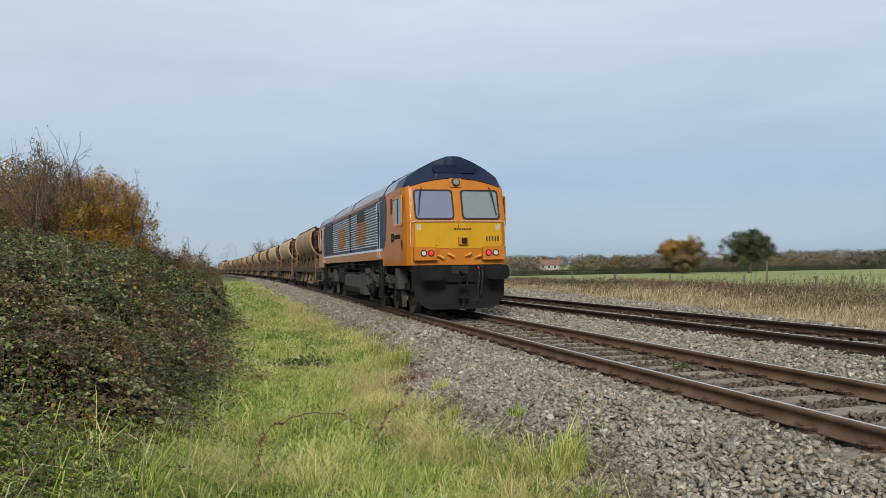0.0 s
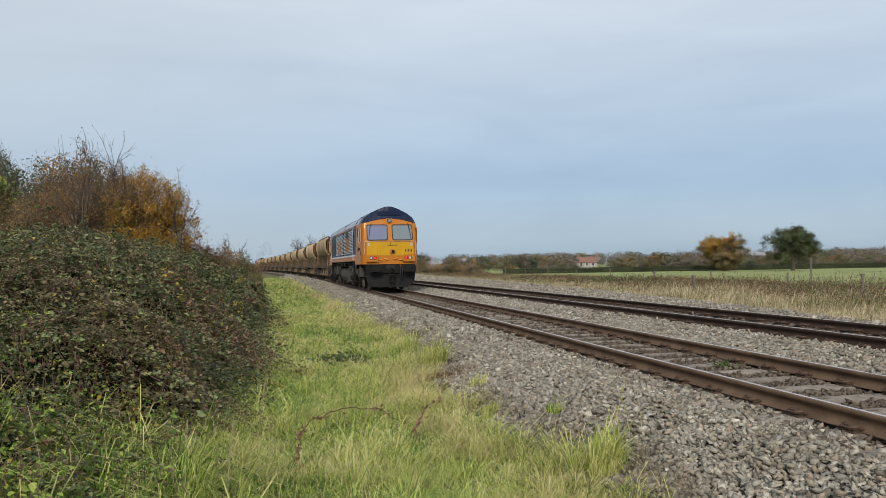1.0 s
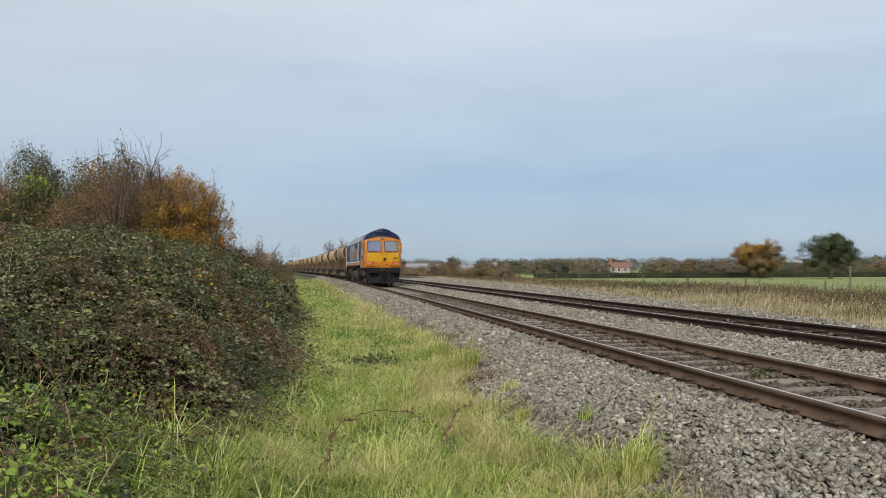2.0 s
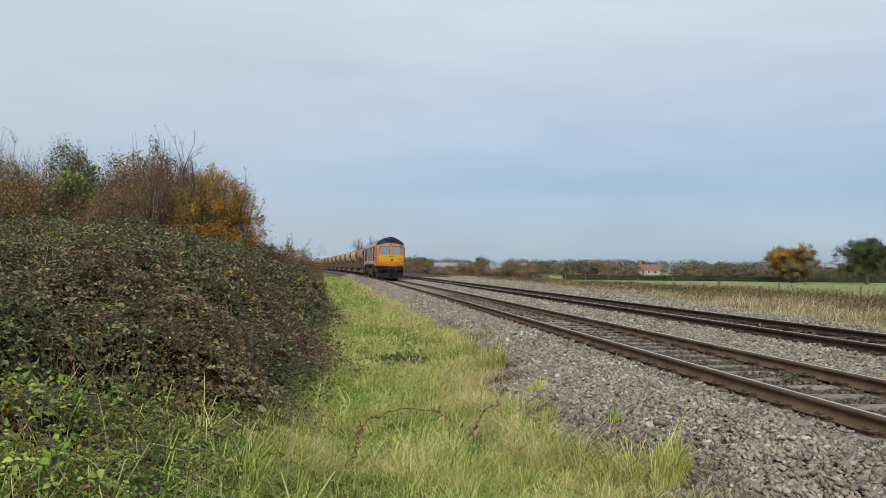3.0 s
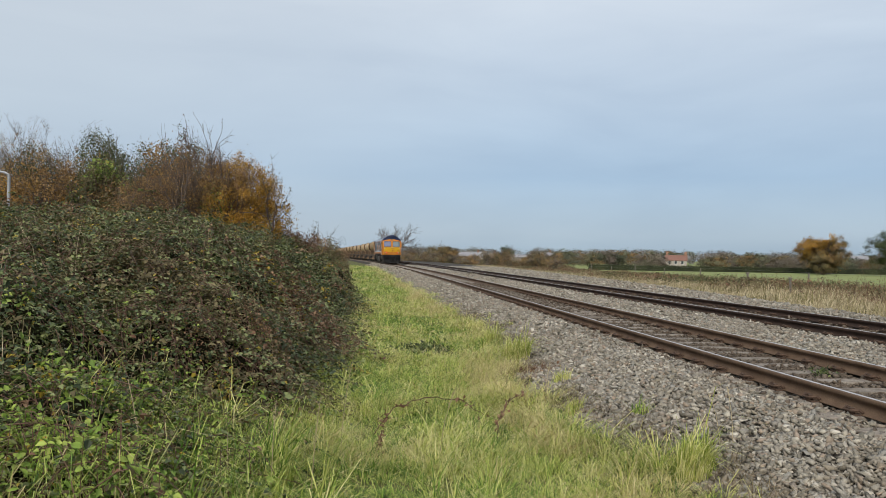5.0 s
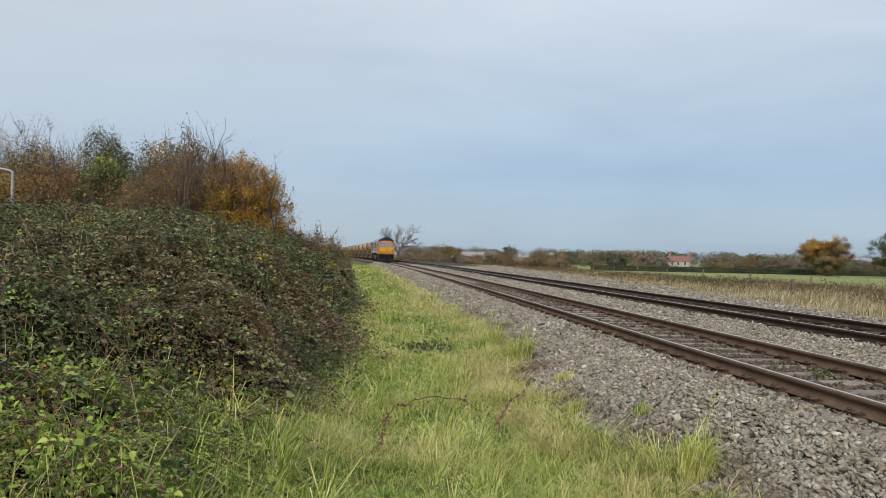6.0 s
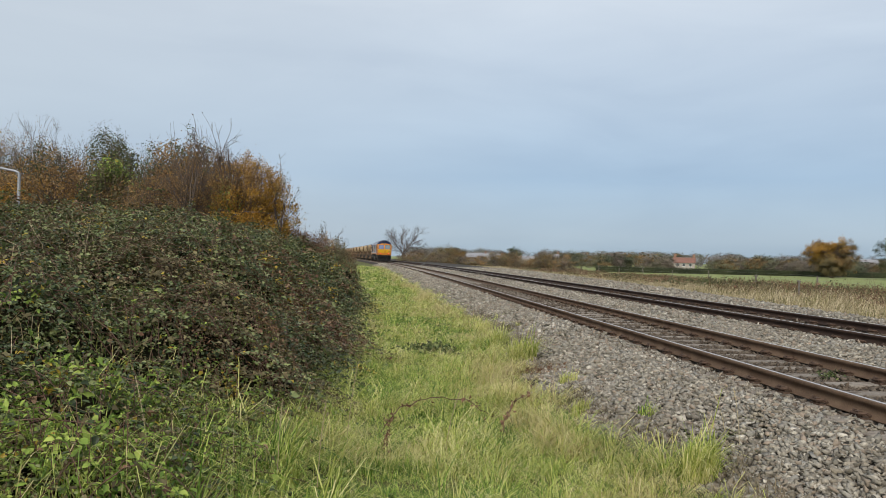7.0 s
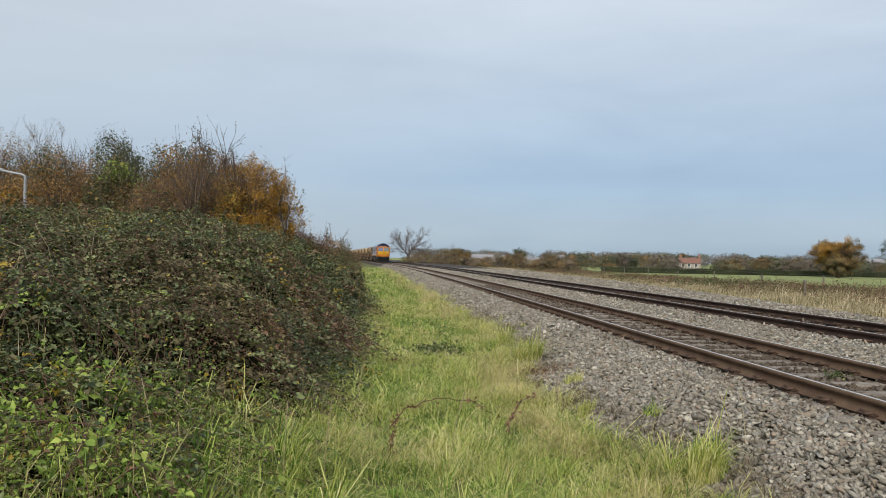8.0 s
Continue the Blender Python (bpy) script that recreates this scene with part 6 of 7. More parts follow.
def loco_bogie(root, y0):
    """Three-axle bogie from y0 to y0 + 5.2."""
    bg = new("bogie")
    bg.parent = root
    for sx in (-1, 1):
        bm = bmesh.new()
        xs = sorted((sx * 0.98, sx * 1.12))
        pts = [(0.0, 0.62), (0.1, 0.9), (0.9, 0.92), (1.2, 0.80), (1.9, 0.80), (2.3, 0.92), (2.9, 0.92), (3.3, 0.80), (4.0, 0.80), (4.3, 0.92), (5.1, 0.90), (5.2, 0.62), (4.9, 0.56), (4.2, 0.60), (2.9, 0.62), (2.3, 0.62), (1.0, 0.60), (0.3, 0.56)]
        loft(bm, [[(xs[0], y0 + a, b) for a, b in pts], [(xs[1], y0 + a, b) for a, b in pts]])
        part("bogie_frame", bm, M_UNDER, bg)
        for k in range(3):
            yy = y0 + 0.53 + 2.07 * k
            bm = bmesh.new()
            box(bm, *sorted((sx * 1.0, sx * 1.2)), yy - 0.19, yy + 0.19, 0.38, 0.70, 0.03)
            cyl(bm, (sx * 1.18, yy, 0.53), (sx * 1.26, yy, 0.53), 0.12, n=12)
            part("axle_box", bm, M_UNDER, bg)
            for dy in (-0.32, 0.32):
                bm = bmesh.new()
                for j in range(4):
                    cyl(bm, (sx * 1.1, yy + dy, 0.50 + 0.075 * j), (sx * 1.1, yy + dy, 0.545 + 0.075 * j), 0.085, n=10)
                cyl(bm, (sx * 1.1, yy + dy, 0.46), (sx * 1.1, yy + dy, 0.82), 0.05, n=8)
                part("coil_spring", bm, M_UNDER, bg)
        for k, yy in enumerate((1.5, 3.55)):
            bm = bmesh.new()
            cyl(bm, (sx * 1.18, y0 + yy - 0.18, 0.86), (sx * 1.18, y0 + yy + 0.2, 0.86), 0.13, n=12)
            box(bm, *sorted((sx * 1.1, sx * 1.24)), y0 + yy - 0.08, y0 + yy + 0.08, 0.62, 0.84, 0.02)
            part("brake_cylinder", bm, M_TANK, bg)
            bm = bmesh.new()
            tube(bm, [(sx * 1.22, y0 + yy - 0.5, 0.75), (sx * 1.26, y0 + yy - 0.2, 0.95), (sx * 1.26, y0 + yy + 0.3, 1.02), (sx * 1.2, y0 + yy + 0.6, 1.2)], 0.022, 6)
            part("air_hose", bm, M_RUBBER, bg)
        for yy in (0.06, 4.86):
            bm = bmesh.new()
            box(bm, *sorted((sx * 1.02, sx * 1.28)), y0 + yy, y0 + yy + 0.40, 0.62, 1.16, 0.04)
            box(bm, *sorted((sx * 1.05, sx * 1.16)), y0 + yy + 0.1, y0 + yy + 0.2, 0.18, 0.62)
            part("sandbox", bm, M_TANK, bg)
        bm = bmesh.new()
        loft(bm, [[(x, y0 + 2.3 + a, b) for a, b in ((0.0, 1.2), (0.85, 1.2), (0.75, 0.75), (0.45, 0.6), (0.15, 0.75))] for x in sorted((sx * 1.14, sx * 1.22))])
        part("bolster_plate", bm, M_TANK, bg)
    bm = bmesh.new()
    box(bm, -0.95, 0.95, y0 + 0.1, y0 + 5.1, 0.55, 0.95)
    part("bogie_transom", bm, M_UNDER, bg)
    return bg


def bars_text(bm, x0, x1, z0, z1, n, y, vertical_gap=0.35):
    """A row of plain blocks standing for letters."""
    w = (x1 - x0) / n
    for i in range(n):
        a = x0 + i * w
        box(bm, a, a + w * (1 - vertical_gap), y - 0.006, y, z0, z1)


def build_loco():
    root = empty("locomotive", "orange, yellow and navy diesel locomotive with lit red tail lamps", "locomotive")
    for rear in (False, True):
        def put(name, bm, material, parent=None, label="", smooth=False):
            if rear:
                mirror_y(bm)
            return part(name, bm, material, parent or root, label, smooth)
        bm = bmesh.new()
        cab_shell(bm)
        cab = put("cab", bm, M_ORANGE_P, root, "orange painted cab")
        # navy visor above the windscreens
        bm = bmesh.new()
        arch, top, back = [], [], []
        for x, z in ROOF:
            za = 3.10 + 0.25 * (1 - min(1, abs(x) / 1.27) ** 2)
            arch.append((x * 0.985, front_y(x, za) - 0.05 + (0.22 if abs(x) > 1.2 else 0.02), za))
            top.append((x, 0.36 + 0.10 * abs(x), z))
            back.append((x, 1.5, z))
        lip = [(x, y + 0.06, z - 0.03) for x, y, z in arch]
        loft(bm, [lip, arch, top, back], cap=True)
        put("visor", bm, M_NAVY, cab, "dark navy roof visor")
        bm = bmesh.new()
        plate(bm, rounded(-0.55, 0.55, 3.48, 3.68, 0.09), 0.255, 0.5)
        put("horn_cover", bm, M_NAVY, cab)
        # windscreens
        for sx in (-1, 1):
            a, b = sorted((sx * 0.10, sx * 1.07))
            o, i = rounded(a, b, 2.32, 3.06, 0.09), rounded(a + 0.035, b - 0.035, 2.355, 3.025, 0.07)
            bm = bmesh.new()
            ring_frame(bm, o, i, -0.032, 0.02)
            on_face(bm.verts)
            w = put("window_frame", bm, M_RUBBER, cab)
            bm = bmesh.new()
            plate(bm, i, -0.016, 0.012)
            on_face(bm.verts)
            put("windscreen", bm, M_SCREEN if sx < 0 else M_SCREEN2, cab, "reflective windscreen with sky and cab tones painted in")
            bm = bmesh.new()
            tube(bm, [(sx * 0.86, 0.0, 3.12), (sx * 0.87, -0.06, 3.08), (sx * 0.94, -0.05, 2.75)], 0.013, 5)
            tube(bm, [(sx * 0.91, -0.045, 3.0), (sx * 0.98, -0.045, 2.42)], 0.012, 5)
            on_face(bm.verts)
            put("wiper", bm, M_RUBBER, cab)
        # headlight over the windscreens
        bm = bmesh.new()
        plate(bm, rounded(-0.15, 0.15, 3.12, 3.38, 0.03), -0.03, 0.25)
        on_face(bm.verts)
        hb = put("headlight_box", bm, M_ORANGE_P, cab)
        bm = bmesh.new()
        cyl(bm, (0, 0.22, 3.25), (0, 0.13, 3.25), 0.098, n=24)
        put("bezel", bm, M_RUBBER, hb)
        bm = bmesh.new()
        cyl(bm, (0, 0.2, 3.25), (0, 0.12, 3.25), 0.077, n=24)
        put("headlight", bm, M_DUSK, hb, "unlit grey headlight lens")
        # yellow panel, number panel
        bm = bmesh.new()
        plate(bm, rounded(-1.08, 1.08, 1.62, 2.235, 0.03), -0.036, 0.02)
        yp = put("warning_panel", bm, M_YELLOW_P, cab, "yellow warning panel")
        bm = bmesh.new()
        plate(bm, rounded(0.62, 1.09, 1.70, 1.99, 0.02), -0.044, -0.03)
        npn = put("number_panel", bm, M_YELLOW_P, yp)
        bm = bmesh.new()
        bars_text(bm, 0.69, 1.05, 1.78, 1.91, 5, -0.0445, 0.55)
        put("number_bars", bm, M_DARKTEXT, yp, "dark plain bars")
        bm = bmesh.new()
        bars_text(bm, -0.13, 0.33, 2.06, 2.105, 11, -0.0365)
        put("lettering_bars", bm, M_DARKTEXT, yp, "dark plain bars")
        bm = bmesh.new()
        box(bm, -0.006, 0.006, -0.05, -0.03, 2.10, 2.24)
        put("panel_seam", bm, M_DARKTEXT, yp)
        bm = bmesh.new()
        box(bm, -0.02, 0.22, -0.11, -0.02, 1.70, 1.90, 0.02)
        lb = put("jumper_socket", bm, M_ORANGE_P, cab)
        bm = bmesh.new()
        box(bm, 0.05, 0.18, -0.16, -0.10, 1.74, 1.86, 0.02)
        put("socket_cover", bm, M_UNDER, lb)
        bm = bmesh.new()
        box(bm, -0.60, -0.53, -0.07, -0.03, 1.69, 1.88, 0.01)
        put("lamp_bracket", bm, M_YELLOW_P, cab)
        for sx in (-1, 1):
            bm = bmesh.new()
            box(bm, sx * 0.99 - 0.055, sx * 0.99 + 0.055, -0.040, -0.03, 2.06, 2.2)
            put("warning_label", bm, M_LABEL, yp)
            # lamp cluster
            bm = bmesh.new()
            x0, x1 = sorted((sx * 0.58, sx * 1.13))
            plate(bm, rounded(x0, x1, 1.36, 1.66, 0.04), -0.13, 0.05)
            box(bm, x0 - 0.01, x1 + 0.01, -0.145, 0.0, 1.335, 1.362)
            lc = put("lamp_housing", bm, M_ORANGE_P, cab)
            for xx, rr, mm, nm, lab in ((0.72, 0.066, M_RED_L, "tail_lamp", "glowing red tail lamp"), (0.90, 0.066, M_LENS, "marker_lamp", "clear white lamp lens")):
                bm = bmesh.new()
                cyl(bm, (sx * xx, -0.10, 1.505), (sx * xx, -0.142, 1.505), rr + 0.014, n=20)
                put("bezel", bm, M_UNDER, lc)
                bm = bmesh.new()
                cyl(bm, (sx * xx, -0.11, 1.505), (sx * xx, -0.152, 1.505), rr, rr * 0.8, n=20)
                put(nm, bm, mm, lc, lab)
            bm = bmesh.new()
            tube(bm, [(sx * 0.05, -0.06, 2.275), (sx * 1.08, -0.06, 2.275), (sx * 1.17, -0.02, 2.255), (sx * 1.19, -0.01, 2.2), (sx * 1.19, 0.0, 1.70), (sx * 1.17, 0.03, 1.66)], 0.010, 6)
            put("handrail", bm, M_WHITE, cab, "white painted handrail")
            for xx, zz, tl in ((0.22, 1.46, 1), (0.47, 1.42, 1)):
                bm = bmesh.new()
                tube(bm, [(sx * xx - 0.07, -0.05, zz + sx * -0.03), (sx * xx, -0.11, zz), (sx * xx + 0.07, -0.12, zz + sx * 0.045)], 0.028, 7)
                put("pipe_cock", bm, M_BRASS, cab)
            # cab side window
            s2 = -1 if sx < 0 else 1
            for nm, y0, y1, mm in (("side_window", 0.30, 1.38, M_SIDEGL),):
                bm = bmesh.new()
                o, i = rounded(y0, y1, 2.20, 2.93, 0.07), rounded(y0 + 0.05, y1 - 0.05, 2.25, 2.88, 0.05)
                ring_frame(bm, o, i, 0.0, 0.03)
                for v in bm.verts:
                    v.co = Vector((sx * (1.315 + v.co.y * 0.6), v.co.x, v.co.z))
                put("side_window_frame", bm, M_BRASS, cab)
                bm = bmesh.new()
                plate(bm, i, 0.0, 0.012)
                for v in bm.verts:
                    v.co = Vector((sx * (1.312 + v.co.y), v.co.x, v.co.z))
                sw = put(nm, bm, mm, cab)
                bm = bmesh.new()
                box(bm, *sorted((sx * 1.31, sx * 1.335)), 0.82, 0.87, 2.26, 2.88)
                put("window_bar", bm, M_RUBBER, sw)
            # mirror, door edge, swoosh, side number
            bm = bmesh.new()
            box(bm, *sorted((sx * 1.31, sx * 1.34)), 1.62, 1.69, 2.55, 2.95)
            put("air_slot", bm, M_DARKTEXT, cab)
            bm = bmesh.new()
            pts = [(2.95, 1.62), (2.95, 3.12), (2.62, 3.12), (2.42, 2.85), (2.36, 2.4), (2.45, 2.0), (2.65, 1.75)]
            loft(bm, [[(sx * 1.318, a, b) for a, b in pts], [(sx * 1.324, a, b) for a, b in pts]])
            put("navy_flash", bm, M_NAVY, cab, "navy curved paint flash")
            bm = bmesh.new()
            for i in range(2):
                box(bm, *sorted((sx * 1.32, sx * 1.326)), 1.55 - 0.19 * i, 1.70 - 0.19 * i, 1.82, 2.04)
            for i in range(7):
                box(bm, *sorted((sx * 1.32, sx * 1.326)), 1.22 - 0.11 * i, 1.30 - 0.11 * i, 1.88, 1.99)
            put("lettering_bars", bm, M_UNDER, cab, "dark plain bars")
            bm = bmesh.new()
            box(bm, *sorted((sx * 1.32, sx * 1.33)), 0.36, 0.46, 1.64, 1.84)
            put("step_plate", bm, M_UNDER, cab)
            for yy in (2.98, 3.36):
                bm = bmesh.new()
                tube(bm, [(sx * 1.33, yy, 1.45), (sx * 1.40, yy, 1.5), (sx * 1.40, yy, 2.95), (sx * 1.33, yy, 3.0)], 0.008, 6)
                put("door_handrail", bm, M_SILVER, cab)
            bm = bmesh.new()
            for zz in (0.35, 0.68, 1.0, 1.3):
                box(bm, *sorted((sx * 1.15, sx * 1.36)), 3.02, 3.40, zz, zz + 0.03)
            for yy in (3.0, 3.4):
                box(bm, *sorted((sx * 1.3, sx * 1.345)), yy, yy + 0.03, 0.33, 1.42)
            put("cab_steps", bm, M_UNDER, cab, "access steps below the cab door")
        # bufferbeam, plough, buffers, coupling
        bm = bmesh.new()
        plate(bm, [(-1.14, 1.215), (1.14, 1.215), (1.14, 0.62), (-1.14, 0.62)], -0.03, 0.16)
        bb = put("buffer_beam", bm, M_BLACK, root, "grimy black buffer beam")
        bm = bmesh.new()
        out = [(-1.13, 0.72), (1.13, 0.72), (1.12, 0.50), (1.02, 0.32), (0.86, 0.20), (0.7, 0.16), (-0.7, 0.16), (-0.86, 0.20), (-1.02, 0.32), (-1.12, 0.50)]
        loft(bm, [[(x, -0.06 - 0.05 * (0.72 - z) - 0.12 * (1 - abs(x) / 1.13), z) for x, z in out], [(x, 0.0 - 0.05 * (0.72 - z), z) for x, z in out]])
        put("snowplough", bm, M_BLACK, bb, "black snowplough blade")
        for sx in (-1, 1):
            bm = bmesh.new()
            plate(bm, rounded(sx * 0.80 - 0.29, sx * 0.80 + 0.29, 0.865, 1.205, 0.12, 6), -0.56, -0.52)
            bf = put("buffer_head", bm, M_BLACK, bb, "black oblong buffer head", False)
            bm = bmesh.new()
            cyl(bm, (sx * 0.80, -0.53, 1.03), (sx * 0.80, -0.26, 1.03), 0.095, n=16)
            cyl(bm, (sx * 0.80, -0.3, 1.03), (sx * 0.80, 0.0, 1.03), 0.135, n=16)
            put("buffer_shank", bm, M_UNDER, bb)
        bm = bmesh.new()
        box(bm, -0.20, 0.24, -0.05, 0.05, 0.98, 1.19, 0.02)
        put("coupling_pocket", bm, M_RUBBER, bb)
        bm = bmesh.new()
        tube(bm, [(0.02, 0.0, 1.06), (0.02, -0.28, 1.06), (0.02, -0.36, 1.0), (0.02, -0.33, 0.92)], 0.04, 8)
        hk = put("draw_hook", bm, M_UNDER, bb)
        bm = bmesh.new()
        for sx in (-0.07, 0.11):
            tube(bm, [(sx, -0.30, 1.0), (sx * 1.0, -0.30, 0.72), (sx, -0.28, 0.42)], 0.022, 6)
        cyl(bm, (-0.12, -0.30, 0.72), (0.16, -0.30, 0.72), 0.035, n=8)
        cyl(bm, (-0.1, -0.28, 0.42), (0.14, -0.28, 0.42), 0.04, n=8)
        tube(bm, [(0.02, -0.28, 0.42), (0.02, -0.27, 0.2)], 0.035, 6)
        put("screw_coupling", bm, M_UNDER, hk)
        bm = bmesh.new()
        box(bm, -0.35, 0.36, -0.12, -0.03, 0.80, 0.86, 0.01)
        put("uncoupling_bar", bm, M_UNDER, bb)
        for xx, mm, l, tip in ((0.44, M_RUBBER, 0.34, M_REDTAP), (0.53, M_RUBBER, 0.48, M_UNDER)):
            bm = bmesh.new()
            tube(bm, [(xx, -0.03, 1.2), (xx, -0.16, 1.17), (xx + 0.01, -0.2, 0.95), (xx - 0.02, -0.2, 0.7), (xx - 0.04, -0.17, l)], 0.027, 7)
            h = put("brake_hose", bm, mm, bb)
            bm = bmesh.new()
            cyl(bm, (xx, -0.15, 1.17), (xx, -0.2, 1.12), 0.024, n=8)
            put("hose_cock", bm, tip, h)
    # body sides
    for sx in (-1, 1):
        bm = bmesh.new()
        box(bm, *sorted((sx * 1.22, sx * 1.318)), 2.95, LOCO_LEN - 2.95, 1.66, 3.14)
        side = part("body_side", bm, M_NAVY, root, "navy blue louvred body side")
        bm = bmesh.new()
        box(bm, *sorted((sx * 1.2, sx * 1.332)), 2.95, LOCO_LEN - 2.95, 1.395, 1.625)
        part("sill", bm, M_ORANGE_P, side, "orange sill band")
        bm = bmesh.new()
        box(bm, *sorted((sx * 1.2, sx * 1.336)), 2.95, LOCO_LEN - 2.95, 1.632, 1.70)
        part("stripe", bm, M_SILVER, side, "pale silver stripe")
        bm = bmesh.new()
        box(bm, *sorted((sx * 1.2, sx * 1.328)), 3.4, 14.3, 3.055, 3.12)
        part("cantrail", bm, M_ORANGE_P, side, "orange cantrail line")
        for y0, y1, big in ((3.55, 8.95, (5.6, 7.6)), (9.2, 14.1, (10.3, 12.4))):
            for k in range(15):
                z = 1.80 + k * 0.0785
                bm = bmesh.new()
                loft(bm, [[(sx * 1.315, y, z), (sx * 1.345, y, z + 0.008), (sx * 1.346, y, z + 0.022), (sx * 1.318, y, z + 0.036)] for y in (y0, y1)])
                sl = part("louvre_slat", bm, M_SILVER, side)
                if 1 <= k <= 10:
                    bm = bmesh.new()
                    w0 = big[0] + (0.25 if k in (1, 2, 10) else 0.0)
                    w1 = big[1] - (0.45 if k in (1, 5, 9) else 0.0)
                    loft(bm, [[(sx * 1.317, y, z - 0.003), (sx * 1.349, y, z + 0.003), (sx * 1.352, y, z + 0.027), (sx * 1.320, y, z + 0.041)] for y in (w0, w1)])
                    part("painted_block", bm, M_BRASS, side)
            for y in (y0 - 0.1, y1 + 0.02):
                bm = bmesh.new()
                box(bm, *sorted((sx * 1.31, sx * 1.35)), y, y + 0.07, 1.72, 3.03)
                part("panel_edge", bm, M_NAVY, side)
        bm = bmesh.new()
        box(bm, *sorted((sx * 1.31, sx * 1.352)), 5.95, 7.35, 2.62, 2.98, 0.01)
        part("name_panel", bm, M_TANK, side, "grey framed panel")
        for y0, y1 in ((14.55, 15.75), (15.95, 17.15)):
            bm = bmesh.new()
            box(bm, *sorted((sx * 1.30, sx * 1.325)), y0, y1, 1.80, 3.0)
            part("air_intake", bm, M_RUBBER, side, "black intake opening")
        # air reservoirs and pipes under the sole bar
        for yy in (8.6, 10.2):
            bm = bmesh.new()
            box(bm, *sorted((sx * 1.0, sx * 1.3)), yy, yy + 0.75, 1.16, 1.39, 0.05)
            part("equipment_box", bm, M_UNDER, root)
        bm = bmesh.new()
        cyl(bm, (sx * 1.0, 7.4, 1.15), (sx * 1.0, 8.4, 1.15), 0.15, n=14)
        part("air_reservoir", bm, M_UNDER, root)
        for a, b, zz in ((5.6, 12.6, 1.02), (6.2, 14.0, 1.32), (12.0, 17.8, 1.24)):
            bm = bmesh.new()
            tube(bm, [(sx * 1.24, a, zz), (sx * 1.27, a + 0.4, zz - 0.05), (sx * 1.25, (a + b) / 2, zz), (sx * 1.27, b - 0.3, zz - 0.04), (sx * 1.2, b, zz + 0.1)], 0.025, 6)
            part("pipe", bm, M_UNDER, root)
        bm = bmesh.new()
        box(bm, *sorted((sx * 0.9, sx * 1.28)), 11.2, 12.9, 0.62, 1.2, 0.06)
        part("battery_box", bm, M_UNDER, root)
        bm = bmesh.new()
        box(bm, *sorted((sx * 0.8, sx * 1.30)), 6.3, 7.2, 0.32, 0.98, 0.03)
        part("filler_box", bm, M_TANK, root)
    bm = bmesh.new()
    prof = [(1.28, 0.92), (1.30, 0.55), (1.2, 0.36), (0.95, 0.27), (0.0, 0.25)]
    full = [(-x, z) for x, z in prof] + [(x, z) for x, z in prof[-2::-1]]
    full += [(1.15, 1.02), (-1.15, 1.02)]
    loft(bm, [[(x, y, z) for x, z in full] for y in (7.3, 7.36, 11.0)])
    part("fuel_tank", bm, M_TANK, root, "grey-brown fuel tank")
    bm = bmesh.new()
    box(bm, -1.15, 1.15, 0.2, LOCO_LEN - 0.2, 1.1, 1.4)
    part("underframe", bm, M_UNDER, root)
    # roof
    bm = bmesh.new()
    loft(bm, [[(x, y, z) for x, z in ROOF] for y in (1.5, 2.95, 9.1, 14.3, 17.4, LOCO_LEN - 1.5)])
    rf = part("roof", bm, M_ROOF, root, "curved navy roof with its sky sheen painted blue-grey")
    for y in (2.9, 9.05, 14.2):
        bm = bmesh.new()
        loft(bm, [[(x * 1.005, yy, z + 0.02) for x, z in ROOF] for yy in (y, y + 0.09)])
        part("roof_rib", bm, M_NAVY, rf)
    for y0, y1, hx, h in ((3.6, 5.4, 0.25, 0.0), (6.2, 8.6, 0.25, 0.01), (9.8, 12.0, 0.25, 0.02), (14.6, 17.0, 0.25, 0.0)):
        bm = bmesh.new()
        box(bm, -hx, hx, y0, y1, 3.72, 3.93 + h, 0.02)
        part("roof_hatch", bm, M_ROOF if hx < 0.9 else M_UNDER, rf)
    bm = bmesh.new()
    box(bm, -0.98, -0.7, 3.0, 3.3, 3.40, 3.58, 0.03)
    part("roof_bracket", bm, M_NAVY, rf)
    loco_bogie(root, 1.02)
    loco_bogie(root, LOCO_LEN - 6.22)
    sets = [wheelset(root, y, 0.53) for y in (1.55, 3.62, 5.69, 14.61, 16.68, 18.75)]
    return root, sets


LOCO, LOCO_WHEELS = build_loco()

# ---- hopper wagons ----
M_TAN = mat("ochre_wagon_paint", [(0.29, 0.195, 0.105), (0.43, 0.295, 0.165), (0.52, 0.375, 0.225)], 0.7, 0.65, bump=0.08, bscale=14, obrand=0.9, spots=((0.17, 0.115, 0.072), 0.9, 0.56, (3.0, 1.2, 0.5)))
M_CHUTE = mat("rusty_chute_paint", [(0.10, 0.062, 0.034), (0.19, 0.12, 0.066), (0.27, 0.18, 0.10)], 1.5, 0.8, bump=0.1, spots=((0.05, 0.038, 0.028), 2.0, 0.5))
# frame brown; on the end sheets its darkness paints the shaded cavity
M_TANDARK = mat("rusty_brown_frame_and_end_shade", [(0.05, 0.034, 0.022), (0.09, 0.06, 0.038)], 1.5, 0.8, bump=0.1, spots=((0.05, 0.042, 0.035), 2.0, 0.55))
M_DUSTROOF = mat("stone_load", [(0.16, 0.14, 0.12), (0.26, 0.23, 0.2)], 5.0, 0.95, bump=0.6, bscale=12)

HOPPER = [(1.05, 3.38), (1.17, 3.30), (1.26, 3.16), (1.31, 2.98), (1.33, 2.78), (1.32, 2.58), (1.27, 2.38), (1.18, 2.20), (1.06, 2.04), (0.90, 1.90), (0.72, 1.80)]


